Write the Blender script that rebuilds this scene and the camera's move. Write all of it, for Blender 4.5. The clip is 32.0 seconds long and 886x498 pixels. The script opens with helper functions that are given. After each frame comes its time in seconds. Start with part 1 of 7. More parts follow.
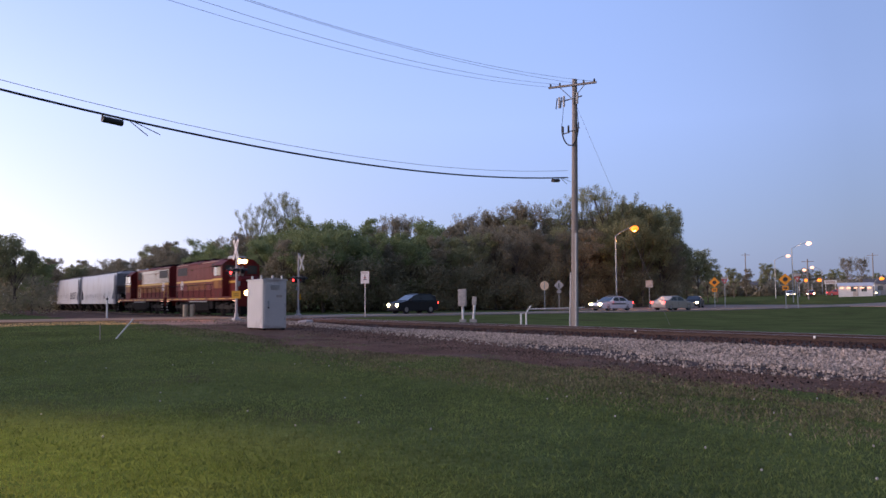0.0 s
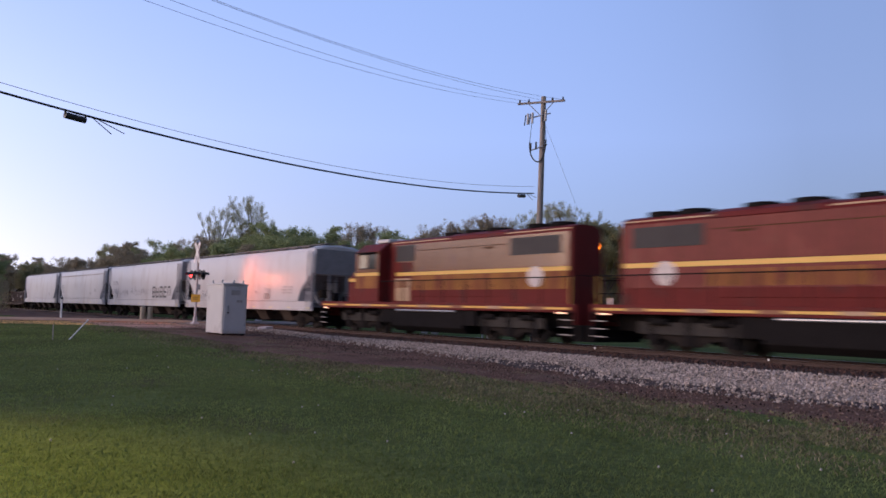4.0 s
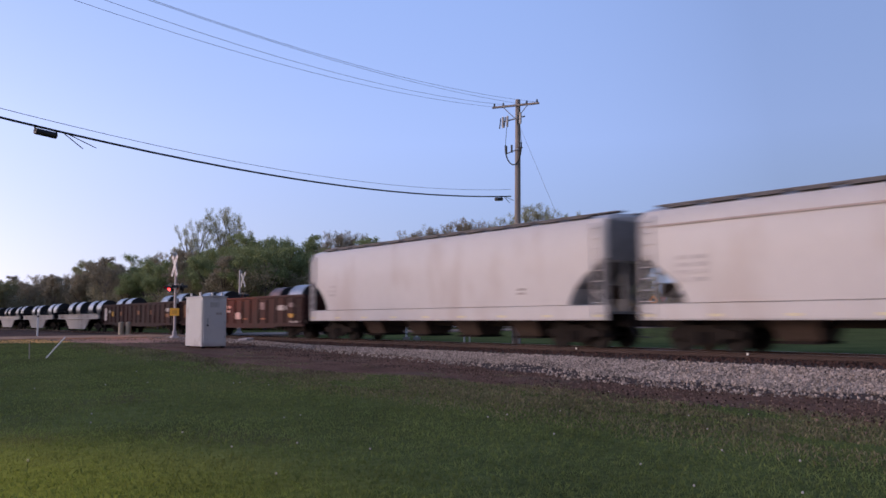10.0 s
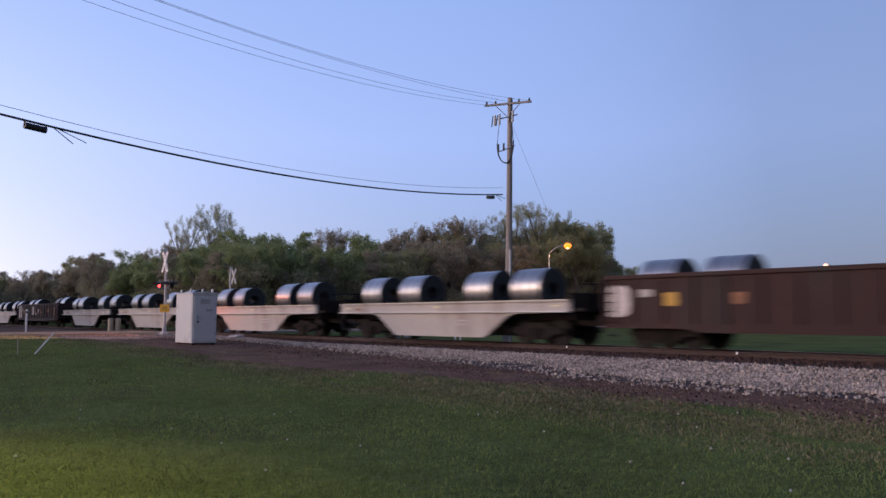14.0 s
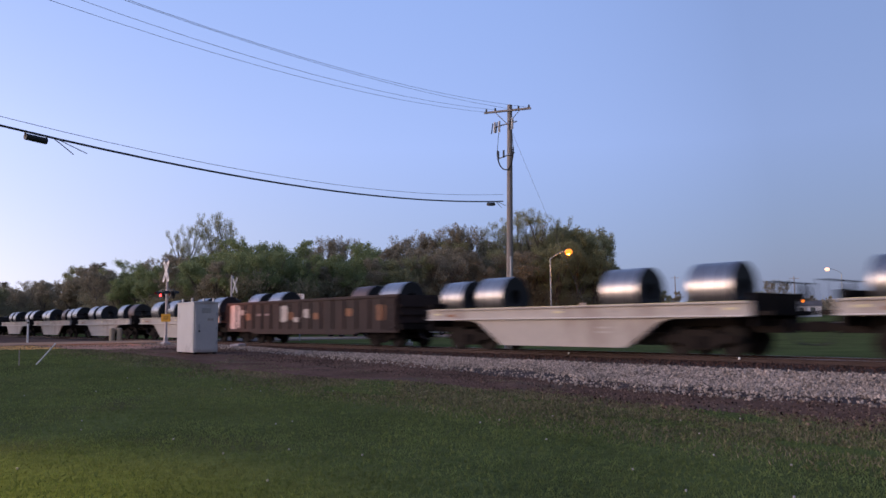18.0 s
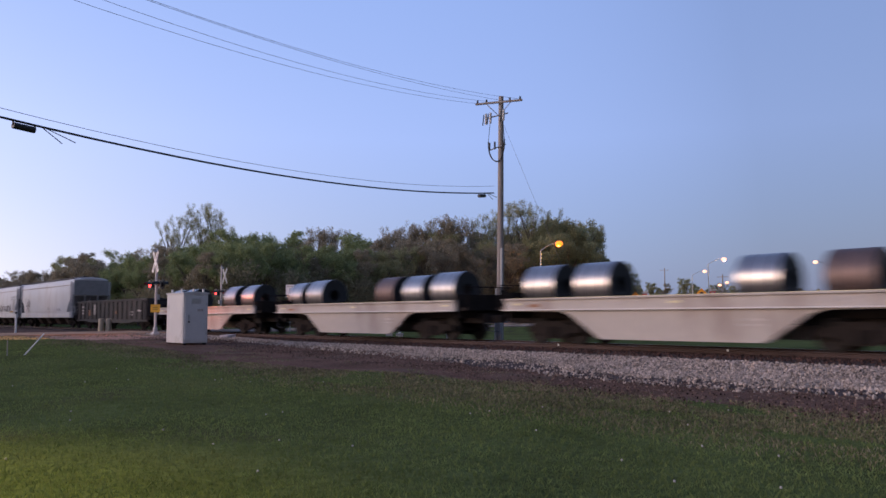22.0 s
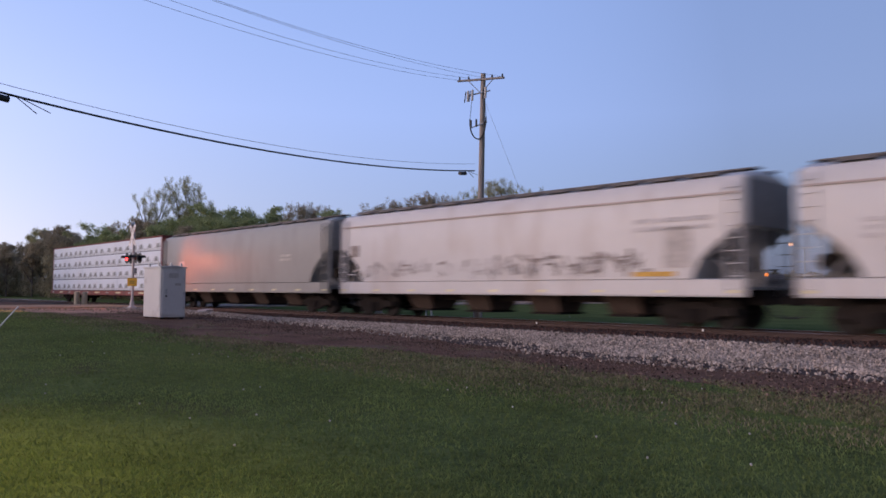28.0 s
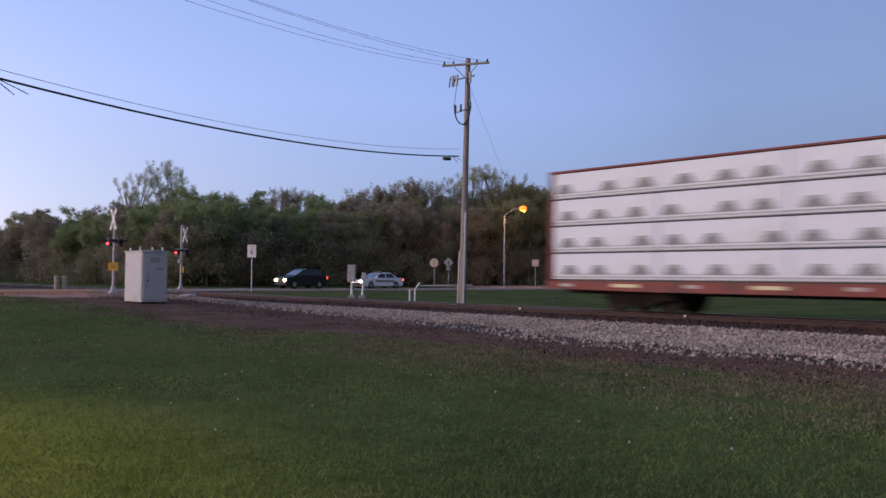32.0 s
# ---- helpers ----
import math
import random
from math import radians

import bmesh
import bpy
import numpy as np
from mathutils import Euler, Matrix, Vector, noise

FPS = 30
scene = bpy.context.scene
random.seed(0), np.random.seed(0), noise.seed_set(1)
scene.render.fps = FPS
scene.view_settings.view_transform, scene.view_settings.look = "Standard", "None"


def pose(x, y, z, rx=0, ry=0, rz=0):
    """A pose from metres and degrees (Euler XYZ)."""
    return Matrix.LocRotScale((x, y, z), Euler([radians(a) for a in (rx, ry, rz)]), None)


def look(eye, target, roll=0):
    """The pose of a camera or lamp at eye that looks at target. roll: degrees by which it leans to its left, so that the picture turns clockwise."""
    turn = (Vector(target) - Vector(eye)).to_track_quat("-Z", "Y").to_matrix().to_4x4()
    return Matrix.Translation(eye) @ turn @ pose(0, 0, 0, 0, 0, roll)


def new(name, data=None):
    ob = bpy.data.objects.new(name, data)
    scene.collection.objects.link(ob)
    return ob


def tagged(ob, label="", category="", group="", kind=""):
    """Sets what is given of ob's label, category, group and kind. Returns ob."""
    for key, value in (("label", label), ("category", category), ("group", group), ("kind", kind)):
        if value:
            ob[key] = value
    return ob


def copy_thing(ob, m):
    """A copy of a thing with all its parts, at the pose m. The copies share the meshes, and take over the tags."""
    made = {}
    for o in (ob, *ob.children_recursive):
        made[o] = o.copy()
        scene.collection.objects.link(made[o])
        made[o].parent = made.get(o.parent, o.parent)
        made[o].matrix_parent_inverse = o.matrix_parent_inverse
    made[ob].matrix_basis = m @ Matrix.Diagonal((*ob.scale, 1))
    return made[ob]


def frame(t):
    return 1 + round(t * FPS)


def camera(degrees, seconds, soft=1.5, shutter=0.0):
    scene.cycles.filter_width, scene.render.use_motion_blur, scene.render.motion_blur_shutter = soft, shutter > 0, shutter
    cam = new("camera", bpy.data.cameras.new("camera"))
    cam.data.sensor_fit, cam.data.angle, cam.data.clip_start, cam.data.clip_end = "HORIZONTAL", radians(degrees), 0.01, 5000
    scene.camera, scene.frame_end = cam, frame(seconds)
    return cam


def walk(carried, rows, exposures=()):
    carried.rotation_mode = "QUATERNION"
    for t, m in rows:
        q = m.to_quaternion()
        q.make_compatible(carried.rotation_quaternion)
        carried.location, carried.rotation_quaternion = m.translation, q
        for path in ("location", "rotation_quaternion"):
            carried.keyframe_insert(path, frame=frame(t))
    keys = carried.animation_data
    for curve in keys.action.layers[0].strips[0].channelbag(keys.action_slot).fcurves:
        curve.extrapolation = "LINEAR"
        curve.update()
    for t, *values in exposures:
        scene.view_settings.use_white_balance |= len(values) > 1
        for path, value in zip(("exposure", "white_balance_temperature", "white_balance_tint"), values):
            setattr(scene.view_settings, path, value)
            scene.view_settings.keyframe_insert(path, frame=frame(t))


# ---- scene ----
# World: x runs along the track (the train moves to +x), y across it, z = 0 at the rail head.
TRACK_Y = 22.3


def cam_pose(yaw, pitch, roll, eye):
    return Matrix.Translation(eye) @ pose(0, 0, 0, 90 + pitch, 0, yaw) @ pose(0, 0, 0, 0, 0, roll)


cam = camera(59.1, 32.0, soft=1.5, shutter=1.0)
PATH = [      # seconds, yaw, pitch, roll, eye
    (0, 53.67, 3.85, -0.29, -0.033, -0.025, 1.017), (0.5, 53.56, 3.92, -0.27, -0.028, -0.025, 1.021), (1, 53.30, 4.03, -0.17, -0.023, -0.021, 1.015), (1.5, 53.26, 4.69, -0.03, -0.020, -0.016, 1.018),
    (2, 53.38, 3.99, 0.97, -0.025, -0.020, 1.019), (2.5, 52.49, 3.70, 0.80, -0.028, -0.023, 1.025), (4.5, 50.48, 5.13, 1.47, -0.012, -0.022, 1.035), (5, 49.57, 5.27, 0.65, -0.005, -0.014, 1.027),
    (5.5, 49.55, 4.81, 0.33, -0.001, -0.015, 1.026), (6, 49.86, 4.75, 0.00, -0.009, -0.010, 1.022), (6.5, 49.80, 4.79, -0.23, -0.013, -0.009, 1.029), (7, 49.69, 4.94, 0.06, -0.013, -0.003, 1.025),
    (7.5, 49.57, 4.98, -0.10, -0.014, 0.000, 1.028), (8, 49.43, 4.92, -0.37, -0.017, 0.000, 1.025), (8.5, 49.42, 4.72, -0.28, -0.015, 0.001, 1.028), (9, 49.36, 4.83, -0.34, -0.002, -0.002, 1.029),
    (9.5, 49.45, 4.93, -0.37, 0.006, -0.002, 1.034), (10, 49.60, 5.09, -0.27, 0.008, -0.003, 1.032), (10.5, 49.49, 5.27, -0.30, 0.006, -0.002, 1.022), (11, 49.51, 5.47, -0.35, 0.006, -0.003, 1.025),
    (11.5, 49.43, 5.48, -0.46, 0.008, 0.000, 1.026), (12, 49.31, 5.41, -0.42, 0.004, 0.002, 1.028), (12.5, 48.61, 5.26, -0.15, 0.009, 0.006, 1.033), (13, 48.86, 5.09, -0.13, 0.008, 0.004, 1.032),
    (13.5, 48.80, 5.03, -0.13, 0.011, 0.001, 1.028), (14, 48.97, 4.94, 0.02, 0.006, -0.001, 1.024), (14.5, 48.70, 5.06, 0.04, 0.007, -0.009, 1.030), (15, 48.86, 5.31, -0.26, 0.005, -0.006, 1.033),
    (15.5, 48.78, 5.08, -0.23, -0.001, -0.007, 1.039), (17.5, 49.02, 5.36, -0.16, 0.008, -0.003, 1.034), (18, 49.04, 5.45, -0.44, 0.011, 0.003, 1.038), (18.5, 48.70, 5.27, -0.47, 0.004, -0.007, 1.039),
    (19, 48.54, 5.11, -0.37, 0.007, -0.001, 1.036), (19.5, 48.90, 4.95, -0.34, 0.017, -0.000, 1.037), (20, 48.69, 4.56, -0.34, 0.006, 0.001, 1.032), (20.5, 48.58, 4.43, -0.28, -0.005, 0.006, 1.034),
    (21, 48.74, 4.39, -0.49, -0.002, 0.010, 1.033), (21.5, 48.54, 4.67, -0.38, -0.000, 0.002, 1.037), (22, 48.35, 4.82, -0.27, 0.010, -0.002, 1.037), (22.5, 48.37, 4.64, -0.39, 0.015, -0.001, 1.036),
    (23, 48.42, 4.50, -0.38, 0.016, 0.001, 1.038), (23.5, 48.32, 4.61, -0.34, 0.017, -0.001, 1.039), (24, 48.24, 4.51, -0.14, 0.011, 0.001, 1.038), (24.5, 48.15, 4.26, -0.20, 0.009, 0.003, 1.036),
    (26.5, 47.32, 4.04, 0.09, 0.018, 0.002, 1.039), (27, 47.26, 3.70, 0.16, 0.021, 0.006, 1.036), (27.5, 47.23, 3.56, 0.35, 0.017, 0.004, 1.035), (28, 46.88, 3.16, 0.38, 0.016, 0.002, 1.035),
    (28.5, 46.59, 2.69, 0.46, 0.005, 0.005, 1.030), (29, 46.58, 2.31, 0.41, 0.005, 0.014, 1.026), (29.5, 46.49, 1.99, 0.48, -0.007, 0.020, 1.022), (30, 46.51, 2.24, 0.32, -0.007, 0.029, 1.023),
    (30.5, 46.56, 1.98, 0.49, -0.005, 0.027, 1.032), (31, 46.25, 1.92, 0.53, -0.008, 0.031, 1.029), (31.5, 46.14, 1.95, 0.50, -0.005, 0.032, 1.023), (32, 45.70, 2.13, 0.57, -0.015, 0.039, 1.022),
]
walk(cam, [(t, cam_pose(a, b, c, eye)) for t, a, b, c, *eye in PATH], exposures=[(0, 0.22), (2.5, 0.18), (5, 0.10), (10, 0.08), (16, 0.03), (24, 0.03), (28, 0.0), (32, -0.05)])

# ---- light: dusk, the sun just set behind and to the left of the viewer ----
GLOW_AZ = 150.0        # degrees to the left of +y
world = bpy.data.worlds.new("dusk")
scene.world = world
world.use_nodes = True
wn, wl = world.node_tree.nodes, world.node_tree.links
wn.clear()


def wmath(op, a, b=None):
    n = wn.new("ShaderNodeMath")
    n.operation = op
    for i, v in enumerate((a, b)):
        if v is None:
            continue
        if isinstance(v, (int, float)):
            n.inputs[i].default_value = v
        else:
            wl.new(v, n.inputs[i])
    return n.outputs[0]


tc = wn.new("ShaderNodeTexCoord")
sep = wn.new("ShaderNodeSeparateXYZ")
wl.new(tc.outputs["Generated"], sep.inputs[0])
sx, sy, sz = sep.outputs
up = wmath("MAXIMUM", sz, 0.0)
ramp = wn.new("ShaderNodeValToRGB")          # clear-sky blue by height
ramp.color_ramp.elements[0].position, ramp.color_ramp.elements[0].color = 0.0, (0.20, 0.29, 0.50, 1)
ramp.color_ramp.elements[1].position, ramp.color_ramp.elements[1].color = 0.80, (0.11, 0.18, 0.42, 1)
e = ramp.color_ramp.elements.new(0.22)
e.color = (0.304, 0.433, 0.86, 1)
ramp.color_ramp.elements.new(0.42).color = (0.275, 0.407, 0.83, 1)
wl.new(up, ramp.inputs[0])
ga = radians(GLOW_AZ)
dot = wmath("ADD", wmath("MULTIPLY", sx, -math.sin(ga)), wmath("MULTIPLY", sy, math.cos(ga)))
toward = wmath("POWER", wmath("MAXIMUM", wmath("MULTIPLY", wmath("ADD", dot, 1.0), 0.5), 0.0), 3.8)
low = wmath("POWER", wmath("SUBTRACT", 1.0, wmath("MINIMUM", up, 1.0)), 4.5)
glow = wmath("MULTIPLY", toward, low)
glow_col = wn.new("ShaderNodeValToRGB")
glow_col.color_ramp.elements[0].color = (1.0, 0.90, 0.90, 1)
glow_col.color_ramp.elements[1].color = (1.0, 0.60, 0.40, 1)
glow_col.color_ramp.elements.new(0.42).color = (1.0, 0.84, 0.79, 1)
wl.new(glow, glow_col.inputs[0])
gm = wn.new("ShaderNodeMixRGB")
gm.blend_type = "MULTIPLY"
gm.inputs[0].default_value = 1.0
wl.new(glow_col.outputs[0], gm.inputs[1])
gv = wn.new("ShaderNodeCombineXYZ")
gs = wmath("MULTIPLY", glow, 3.5)
for i in range(3):
    wl.new(gs, gv.inputs[i])
wl.new(gv.outputs[0], gm.inputs[2])
sky = wn.new("ShaderNodeTexSky")
sky.sky_type = "NISHITA"
sky.sun_disc = False
sky.sun_elevation, sky.sun_rotation = radians(2.0), radians(-GLOW_AZ)
bg1, bg2, bg3 = (wn.new("ShaderNodeBackground") for _ in range(3))
west = wmath("ADD", wmath("SUBTRACT", 0.74, wmath("MULTIPLY", wmath("MAXIMUM", sx, 0.0), 0.62)), wmath("MULTIPLY", wmath("MULTIPLY", wmath("ADD", dot, 1.0), 0.5), 0.44))
belt = wmath("MAXIMUM", wmath("SUBTRACT", 0.12, wmath("MULTIPLY", wmath("POWER", wmath("ABSOLUTE", wmath("ADD", sx, 0.78)), 2.0), 2.0)), -0.12)
wl.new(wmath("ADD", west, wmath("MULTIPLY", belt, wmath("MAXIMUM", sy, 0.0))), bg1.inputs[1])
bg1.inputs[1].default_value, bg2.inputs[1].default_value, bg3.inputs[1].default_value = 1.0, 1.0, 0.05
wl.new(ramp.outputs[0], bg1.inputs[0])
wl.new(gm.outputs[0], bg2.inputs[0])
wl.new(sky.outputs[0], bg3.inputs[0])
a1, a2, wo = wn.new("ShaderNodeAddShader"), wn.new("ShaderNodeAddShader"), wn.new("ShaderNodeOutputWorld")
wl.new(bg1.outputs[0], a1.inputs[0])
wl.new(bg2.outputs[0], a1.inputs[1])
wl.new(a1.outputs[0], a2.inputs[0])
wl.new(bg3.outputs[0], a2.inputs[1])
wl.new(a2.outputs[0], wo.inputs[0])

sun = bpy.data.lights.new("sun", "SUN")
sun.energy, sun.angle, sun.color = 1.22, radians(30), (1.0, 0.70, 0.52)
sun_ob = new("sun", sun)
sun_dir = Vector((-math.sin(ga), math.cos(ga), math.tan(radians(13))))
sun_ob.matrix_world = look(sun_dir * 50, (0, 0, 0))


# ---- materials ----
def mat(name, color, rough=0.7, metal=0.0, vary=0.25, scale=4.0, fine=40.0, bump=0.15, dirt=None, dirt_amount=0.0,
        dirt_scale=1.2, spec=0.5, island=0.0, obj=0.0, stretch=(1, 1, 1), coat=0.0, thin=0.0):
    m = bpy.data.materials.new(name)
    m.use_nodes = True
    n, l = m.node_tree.nodes, m.node_tree.links
    b = n["Principled BSDF"]
    b.inputs["Roughness"].default_value = rough
    b.inputs["Metallic"].default_value = metal
    b.inputs["Specular IOR Level"].default_value = spec
    b.inputs["Coat Weight"].default_value = coat
    b.inputs["Coat Roughness"].default_value = 0.15
    t = n.new("ShaderNodeTexCoord")
    mp = n.new("ShaderNodeMapping")
    mp.inputs["Scale"].default_value = stretch
    l.new(t.outputs["Object"], mp.inputs[0])
    n1, n2 = n.new("ShaderNodeTexNoise"), n.new("ShaderNodeTexNoise")
    n1.inputs["Scale"].default_value, n2.inputs["Scale"].default_value = scale, fine
    n1.inputs["Detail"].default_value, n2.inputs["Detail"].default_value = 4, 3
    l.new(mp.outputs[0], n1.inputs[0])
    l.new(mp.outputs[0], n2.inputs[0])
    add = n.new("ShaderNodeMath")
    add.operation = "ADD"
    l.new(n1.outputs[0], add.inputs[0])
    l.new(n2.outputs[0], add.inputs[1])
    last = add.outputs[0]
    for amount, kind, socket in ((island, "ShaderNodeNewGeometry", "Random Per Island"), (obj, "ShaderNodeObjectInfo", "Random")):
        if amount:
            g = n.new(kind)
            ml = n.new("ShaderNodeMath")
            ml.operation = "MULTIPLY_ADD"
            l.new(g.outputs[socket], ml.inputs[0])
            ml.inputs[1].default_value, ml.inputs[2].default_value = amount * 2, -amount
            ad = n.new("ShaderNodeMath")
            ad.operation = "ADD"
            l.new(last, ad.inputs[0])
            l.new(ml.outputs[0], ad.inputs[1])
            last = ad.outputs[0]
    mr = n.new("ShaderNodeMapRange")
    mr.inputs[1].default_value, mr.inputs[2].default_value = 0.6, 1.4
    mr.inputs[3].default_value, mr.inputs[4].default_value = 1 - vary, 1 + vary
    mr.clamp = False
    l.new(last, mr.inputs[0])
    vm = n.new("ShaderNodeVectorMath")
    vm.operation = "SCALE"
    vm.inputs[0].default_value = color
    l.new(mr.outputs[0], vm.inputs["Scale"])
    out = vm.outputs[0]
    if dirt:
        n3 = n.new("ShaderNodeTexNoise")
        n3.inputs["Scale"].default_value, n3.inputs["Detail"].default_value = dirt_scale, 6
        l.new(mp.outputs[0], n3.inputs[0])
        r = n.new("ShaderNodeMapRange")
        r.inputs[1].default_value, r.inputs[2].default_value = 0.62 - 0.3 * dirt_amount, 0.78 - 0.2 * dirt_amount
        l.new(n3.outputs[0], r.inputs[0])
        mx = n.new("ShaderNodeMixRGB")
        l.new(r.outputs[0], mx.inputs[0])
        l.new(out, mx.inputs[1])
        mx.inputs[2].default_value = (*dirt, 1)
        out = mx.outputs[0]
    l.new(out, b.inputs["Base Color"])
    if thin:                                   # leaves let some light through
        tr, ms = n.new("ShaderNodeBsdfTranslucent"), n.new("ShaderNodeMixShader")
        l.new(out, tr.inputs[0])
        ms.inputs[0].default_value = thin
        l.new(b.outputs[0], ms.inputs[1])
        l.new(tr.outputs[0], ms.inputs[2])
        l.new(ms.outputs[0], n["Material Output"].inputs[0])
    if bump:
        bp = n.new("ShaderNodeBump")
        bp.inputs["Strength"].default_value = bump
        bp.inputs["Distance"].default_value = 0.02
        l.new(n2.outputs[0], bp.inputs["Height"])
        l.new(bp.outputs[0], b.inputs["Normal"])
    return m


def glowing(name, color, strength):
    m = bpy.data.materials.new(name)
    m.use_nodes = True
    b = m.node_tree.nodes["Principled BSDF"]
    b.inputs["Base Color"].default_value = (*color, 1)
    b.inputs["Emission Color"].default_value = (*color, 1)
    b.inputs["Emission Strength"].default_value = strength
    return m


M_GRASS = mat("grass_soil", (0.112, 0.130, 0.048), 0.95, vary=0.5, scale=0.35, fine=9, bump=0.8, dirt=(0.105, 0.092, 0.05), dirt_amount=0.12, dirt_scale=0.3, spec=0.0)
M_BLADE = mat("grass_blade", (0.172, 0.214, 0.070), 0.85, vary=0.42, scale=0.28, fine=2.2, bump=0, island=0.12, spec=0.05, thin=0.3, dirt=(0.235, 0.225, 0.095), dirt_amount=0.16, dirt_scale=0.18)
M_DRYBLADE = mat("dry_grass_blade", (0.195, 0.172, 0.098), 0.85, vary=0.45, scale=0.4, fine=3, bump=0, island=0.35, spec=0.2)
M_DRIVE = mat("gravel_drive", (0.46, 0.285, 0.21), 0.95, vary=0.3, scale=0.9, fine=14, bump=0.2, dirt=(0.31, 0.19, 0.14), dirt_amount=0.35, dirt_scale=0.5, spec=0.02)
# dusty asphalt whose colour also holds the warm light on the near road
M_DUSTY = mat("dusty_asphalt_lit", (0.50, 0.305, 0.18), 0.95, vary=0.3, scale=0.5, fine=16, bump=0.3, dirt=(0.30, 0.20, 0.15), dirt_amount=0.4, dirt_scale=0.4, spec=0.05)
# dry tan grass, made brighter and more orange for the lamplight on it
M_VERGE = mat("dry_verge_lit", (0.66, 0.375, 0.115), 0.95, vary=0.35, scale=0.6, fine=9, bump=0.5, dirt=(0.46, 0.265, 0.09), dirt_amount=0.3, spec=0.1)
M_DIRT = mat("dirt", (0.160, 0.092, 0.066), 0.95, vary=0.55, scale=0.8, fine=11, bump=1.0, dirt=(0.150, 0.108, 0.080), dirt_amount=0.3, dirt_scale=0.5, spec=0.02)
M_BALLAST = mat("ballast", (0.375, 0.302, 0.252), 0.92, vary=0.45, scale=0.9, fine=16, bump=0.6, island=0.5, spec=0.12)
M_BALLAST_BED = mat("ballast_bed", (0.060, 0.038, 0.032), 0.95, vary=0.5, scale=3, fine=25, bump=1.0)
M_BALLAST_SIDE = mat("ballast_shoulder", (0.105, 0.080, 0.069), 0.95, vary=0.45, scale=3, fine=25, bump=1.0)
M_BALLAST_RUST = mat("ballast_rusty", (0.070, 0.034, 0.025), 0.95, vary=0.5, scale=2, fine=20, bump=0.8, island=0.6)
M_DIRTSTONE = mat("dirt_stone", (0.155, 0.105, 0.085), 0.95, vary=0.5, scale=1.0, fine=12, bump=0.5, island=0.6, spec=0.05)
M_TIE = mat("tie_wood", (0.055, 0.030, 0.022), 0.9, vary=0.4, scale=3, fine=30, bump=0.6, stretch=(1, 0.2, 1), obj=0.3)
M_RAIL = mat("rail_steel", (0.060, 0.035, 0.030), 0.75, 0.2, vary=0.3, scale=2, fine=30, bump=0.2)
M_RAILHEAD = mat("rail_head", (0.45, 0.42, 0.42), 0.3, 0.9, vary=0.15, scale=2, fine=30, bump=0.05)
M_ASPHALT = mat("asphalt", (0.36, 0.268, 0.222), 0.95, spec=0.2, vary=0.25, scale=0.6, fine=30, bump=0.4, dirt=(0.25, 0.20, 0.18), dirt_amount=0.3)
M_CROSSING = mat("crossing_panel", (0.16, 0.14, 0.13), 0.85, vary=0.25, scale=1.5, fine=20, bump=0.3)
M_LINE = mat("road_paint", (0.55, 0.54, 0.50), 0.7, vary=0.3, scale=1.0, fine=12, bump=0.1)
M_YLINE = mat("road_paint_yellow", (0.55, 0.36, 0.06), 0.7, vary=0.3, scale=1.0, fine=12, bump=0.1)
M_POLE = mat("pole_wood", (0.30, 0.255, 0.225), 0.85, vary=0.35, scale=2, fine=25, bump=0.4, stretch=(3, 3, 0.25))
M_CONDUIT = mat("conduit", (0.42, 0.41, 0.40), 0.5, 0.1, vary=0.1)
M_STEEL = mat("galvanised_steel", (0.42, 0.43, 0.44), 0.45, 0.7, vary=0.2, scale=5, fine=40, bump=0.08)
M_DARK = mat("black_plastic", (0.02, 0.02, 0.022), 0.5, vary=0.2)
M_WIRE = mat("cable_black", (0.018, 0.018, 0.02), 0.6, vary=0.1, bump=0)
M_WIRE2 = mat("conductor_grey", (0.30, 0.30, 0.34), 0.6, vary=0.1, bump=0)
M_CABINET = mat("cabinet_grey_paint", (0.58, 0.555, 0.545), 0.45, 0.0, vary=0.08, scale=1.5, fine=30, bump=0.05, dirt=(0.36, 0.33, 0.31), dirt_amount=0.1)
M_CONCRETE = mat("concrete", (0.34, 0.32, 0.30), 0.9, vary=0.2, scale=3, fine=30, bump=0.4)
M_SIGNWHITE = mat("sign_white", (0.78, 0.76, 0.74), 0.5, vary=0.08, bump=0.03)
M_MAST = mat("mast_pale_paint", (0.58, 0.51, 0.48), 0.6, vary=0.15, bump=0.05)
M_SIGNPALE2 = mat("pale_concrete", (0.66, 0.56, 0.52), 0.85, vary=0.2, scale=3, fine=20, bump=0.3)
# yellow sign made paler, with its retroreflected light put into the colour
M_SIGNPALE = mat("sign_reflect_pale", (0.85, 0.60, 0.40), 0.5, vary=0.08, bump=0.03)
M_BUCK = mat("crossbuck_white", (0.82, 0.76, 0.73), 0.5, vary=0.1, bump=0.03)
M_SIGNYEL = mat("sign_yellow", (0.75, 0.40, 0.03), 0.5, vary=0.08, bump=0.03)
M_SIGNORG = mat("sign_orange", (0.85, 0.32, 0.02), 0.5, vary=0.08, bump=0.03)
M_SIGNTEXT = mat("plate_print", (0.32, 0.17, 0.03), 0.6, vary=0.1, bump=0.02)
M_SIGNRED = mat("sign_red", (0.55, 0.03, 0.03), 0.5, vary=0.08, bump=0.03)
M_BLACKPAINT = mat("black_paint", (0.025, 0.025, 0.025), 0.5, vary=0.2)
M_BOLLARD = mat("bollard_tan", (0.42, 0.34, 0.24), 0.7, vary=0.2)
M_TRUNK = mat("bark", (0.15, 0.12, 0.10), 0.95, vary=0.4, scale=2, fine=12, bump=0.7, stretch=(2, 2, 0.4))
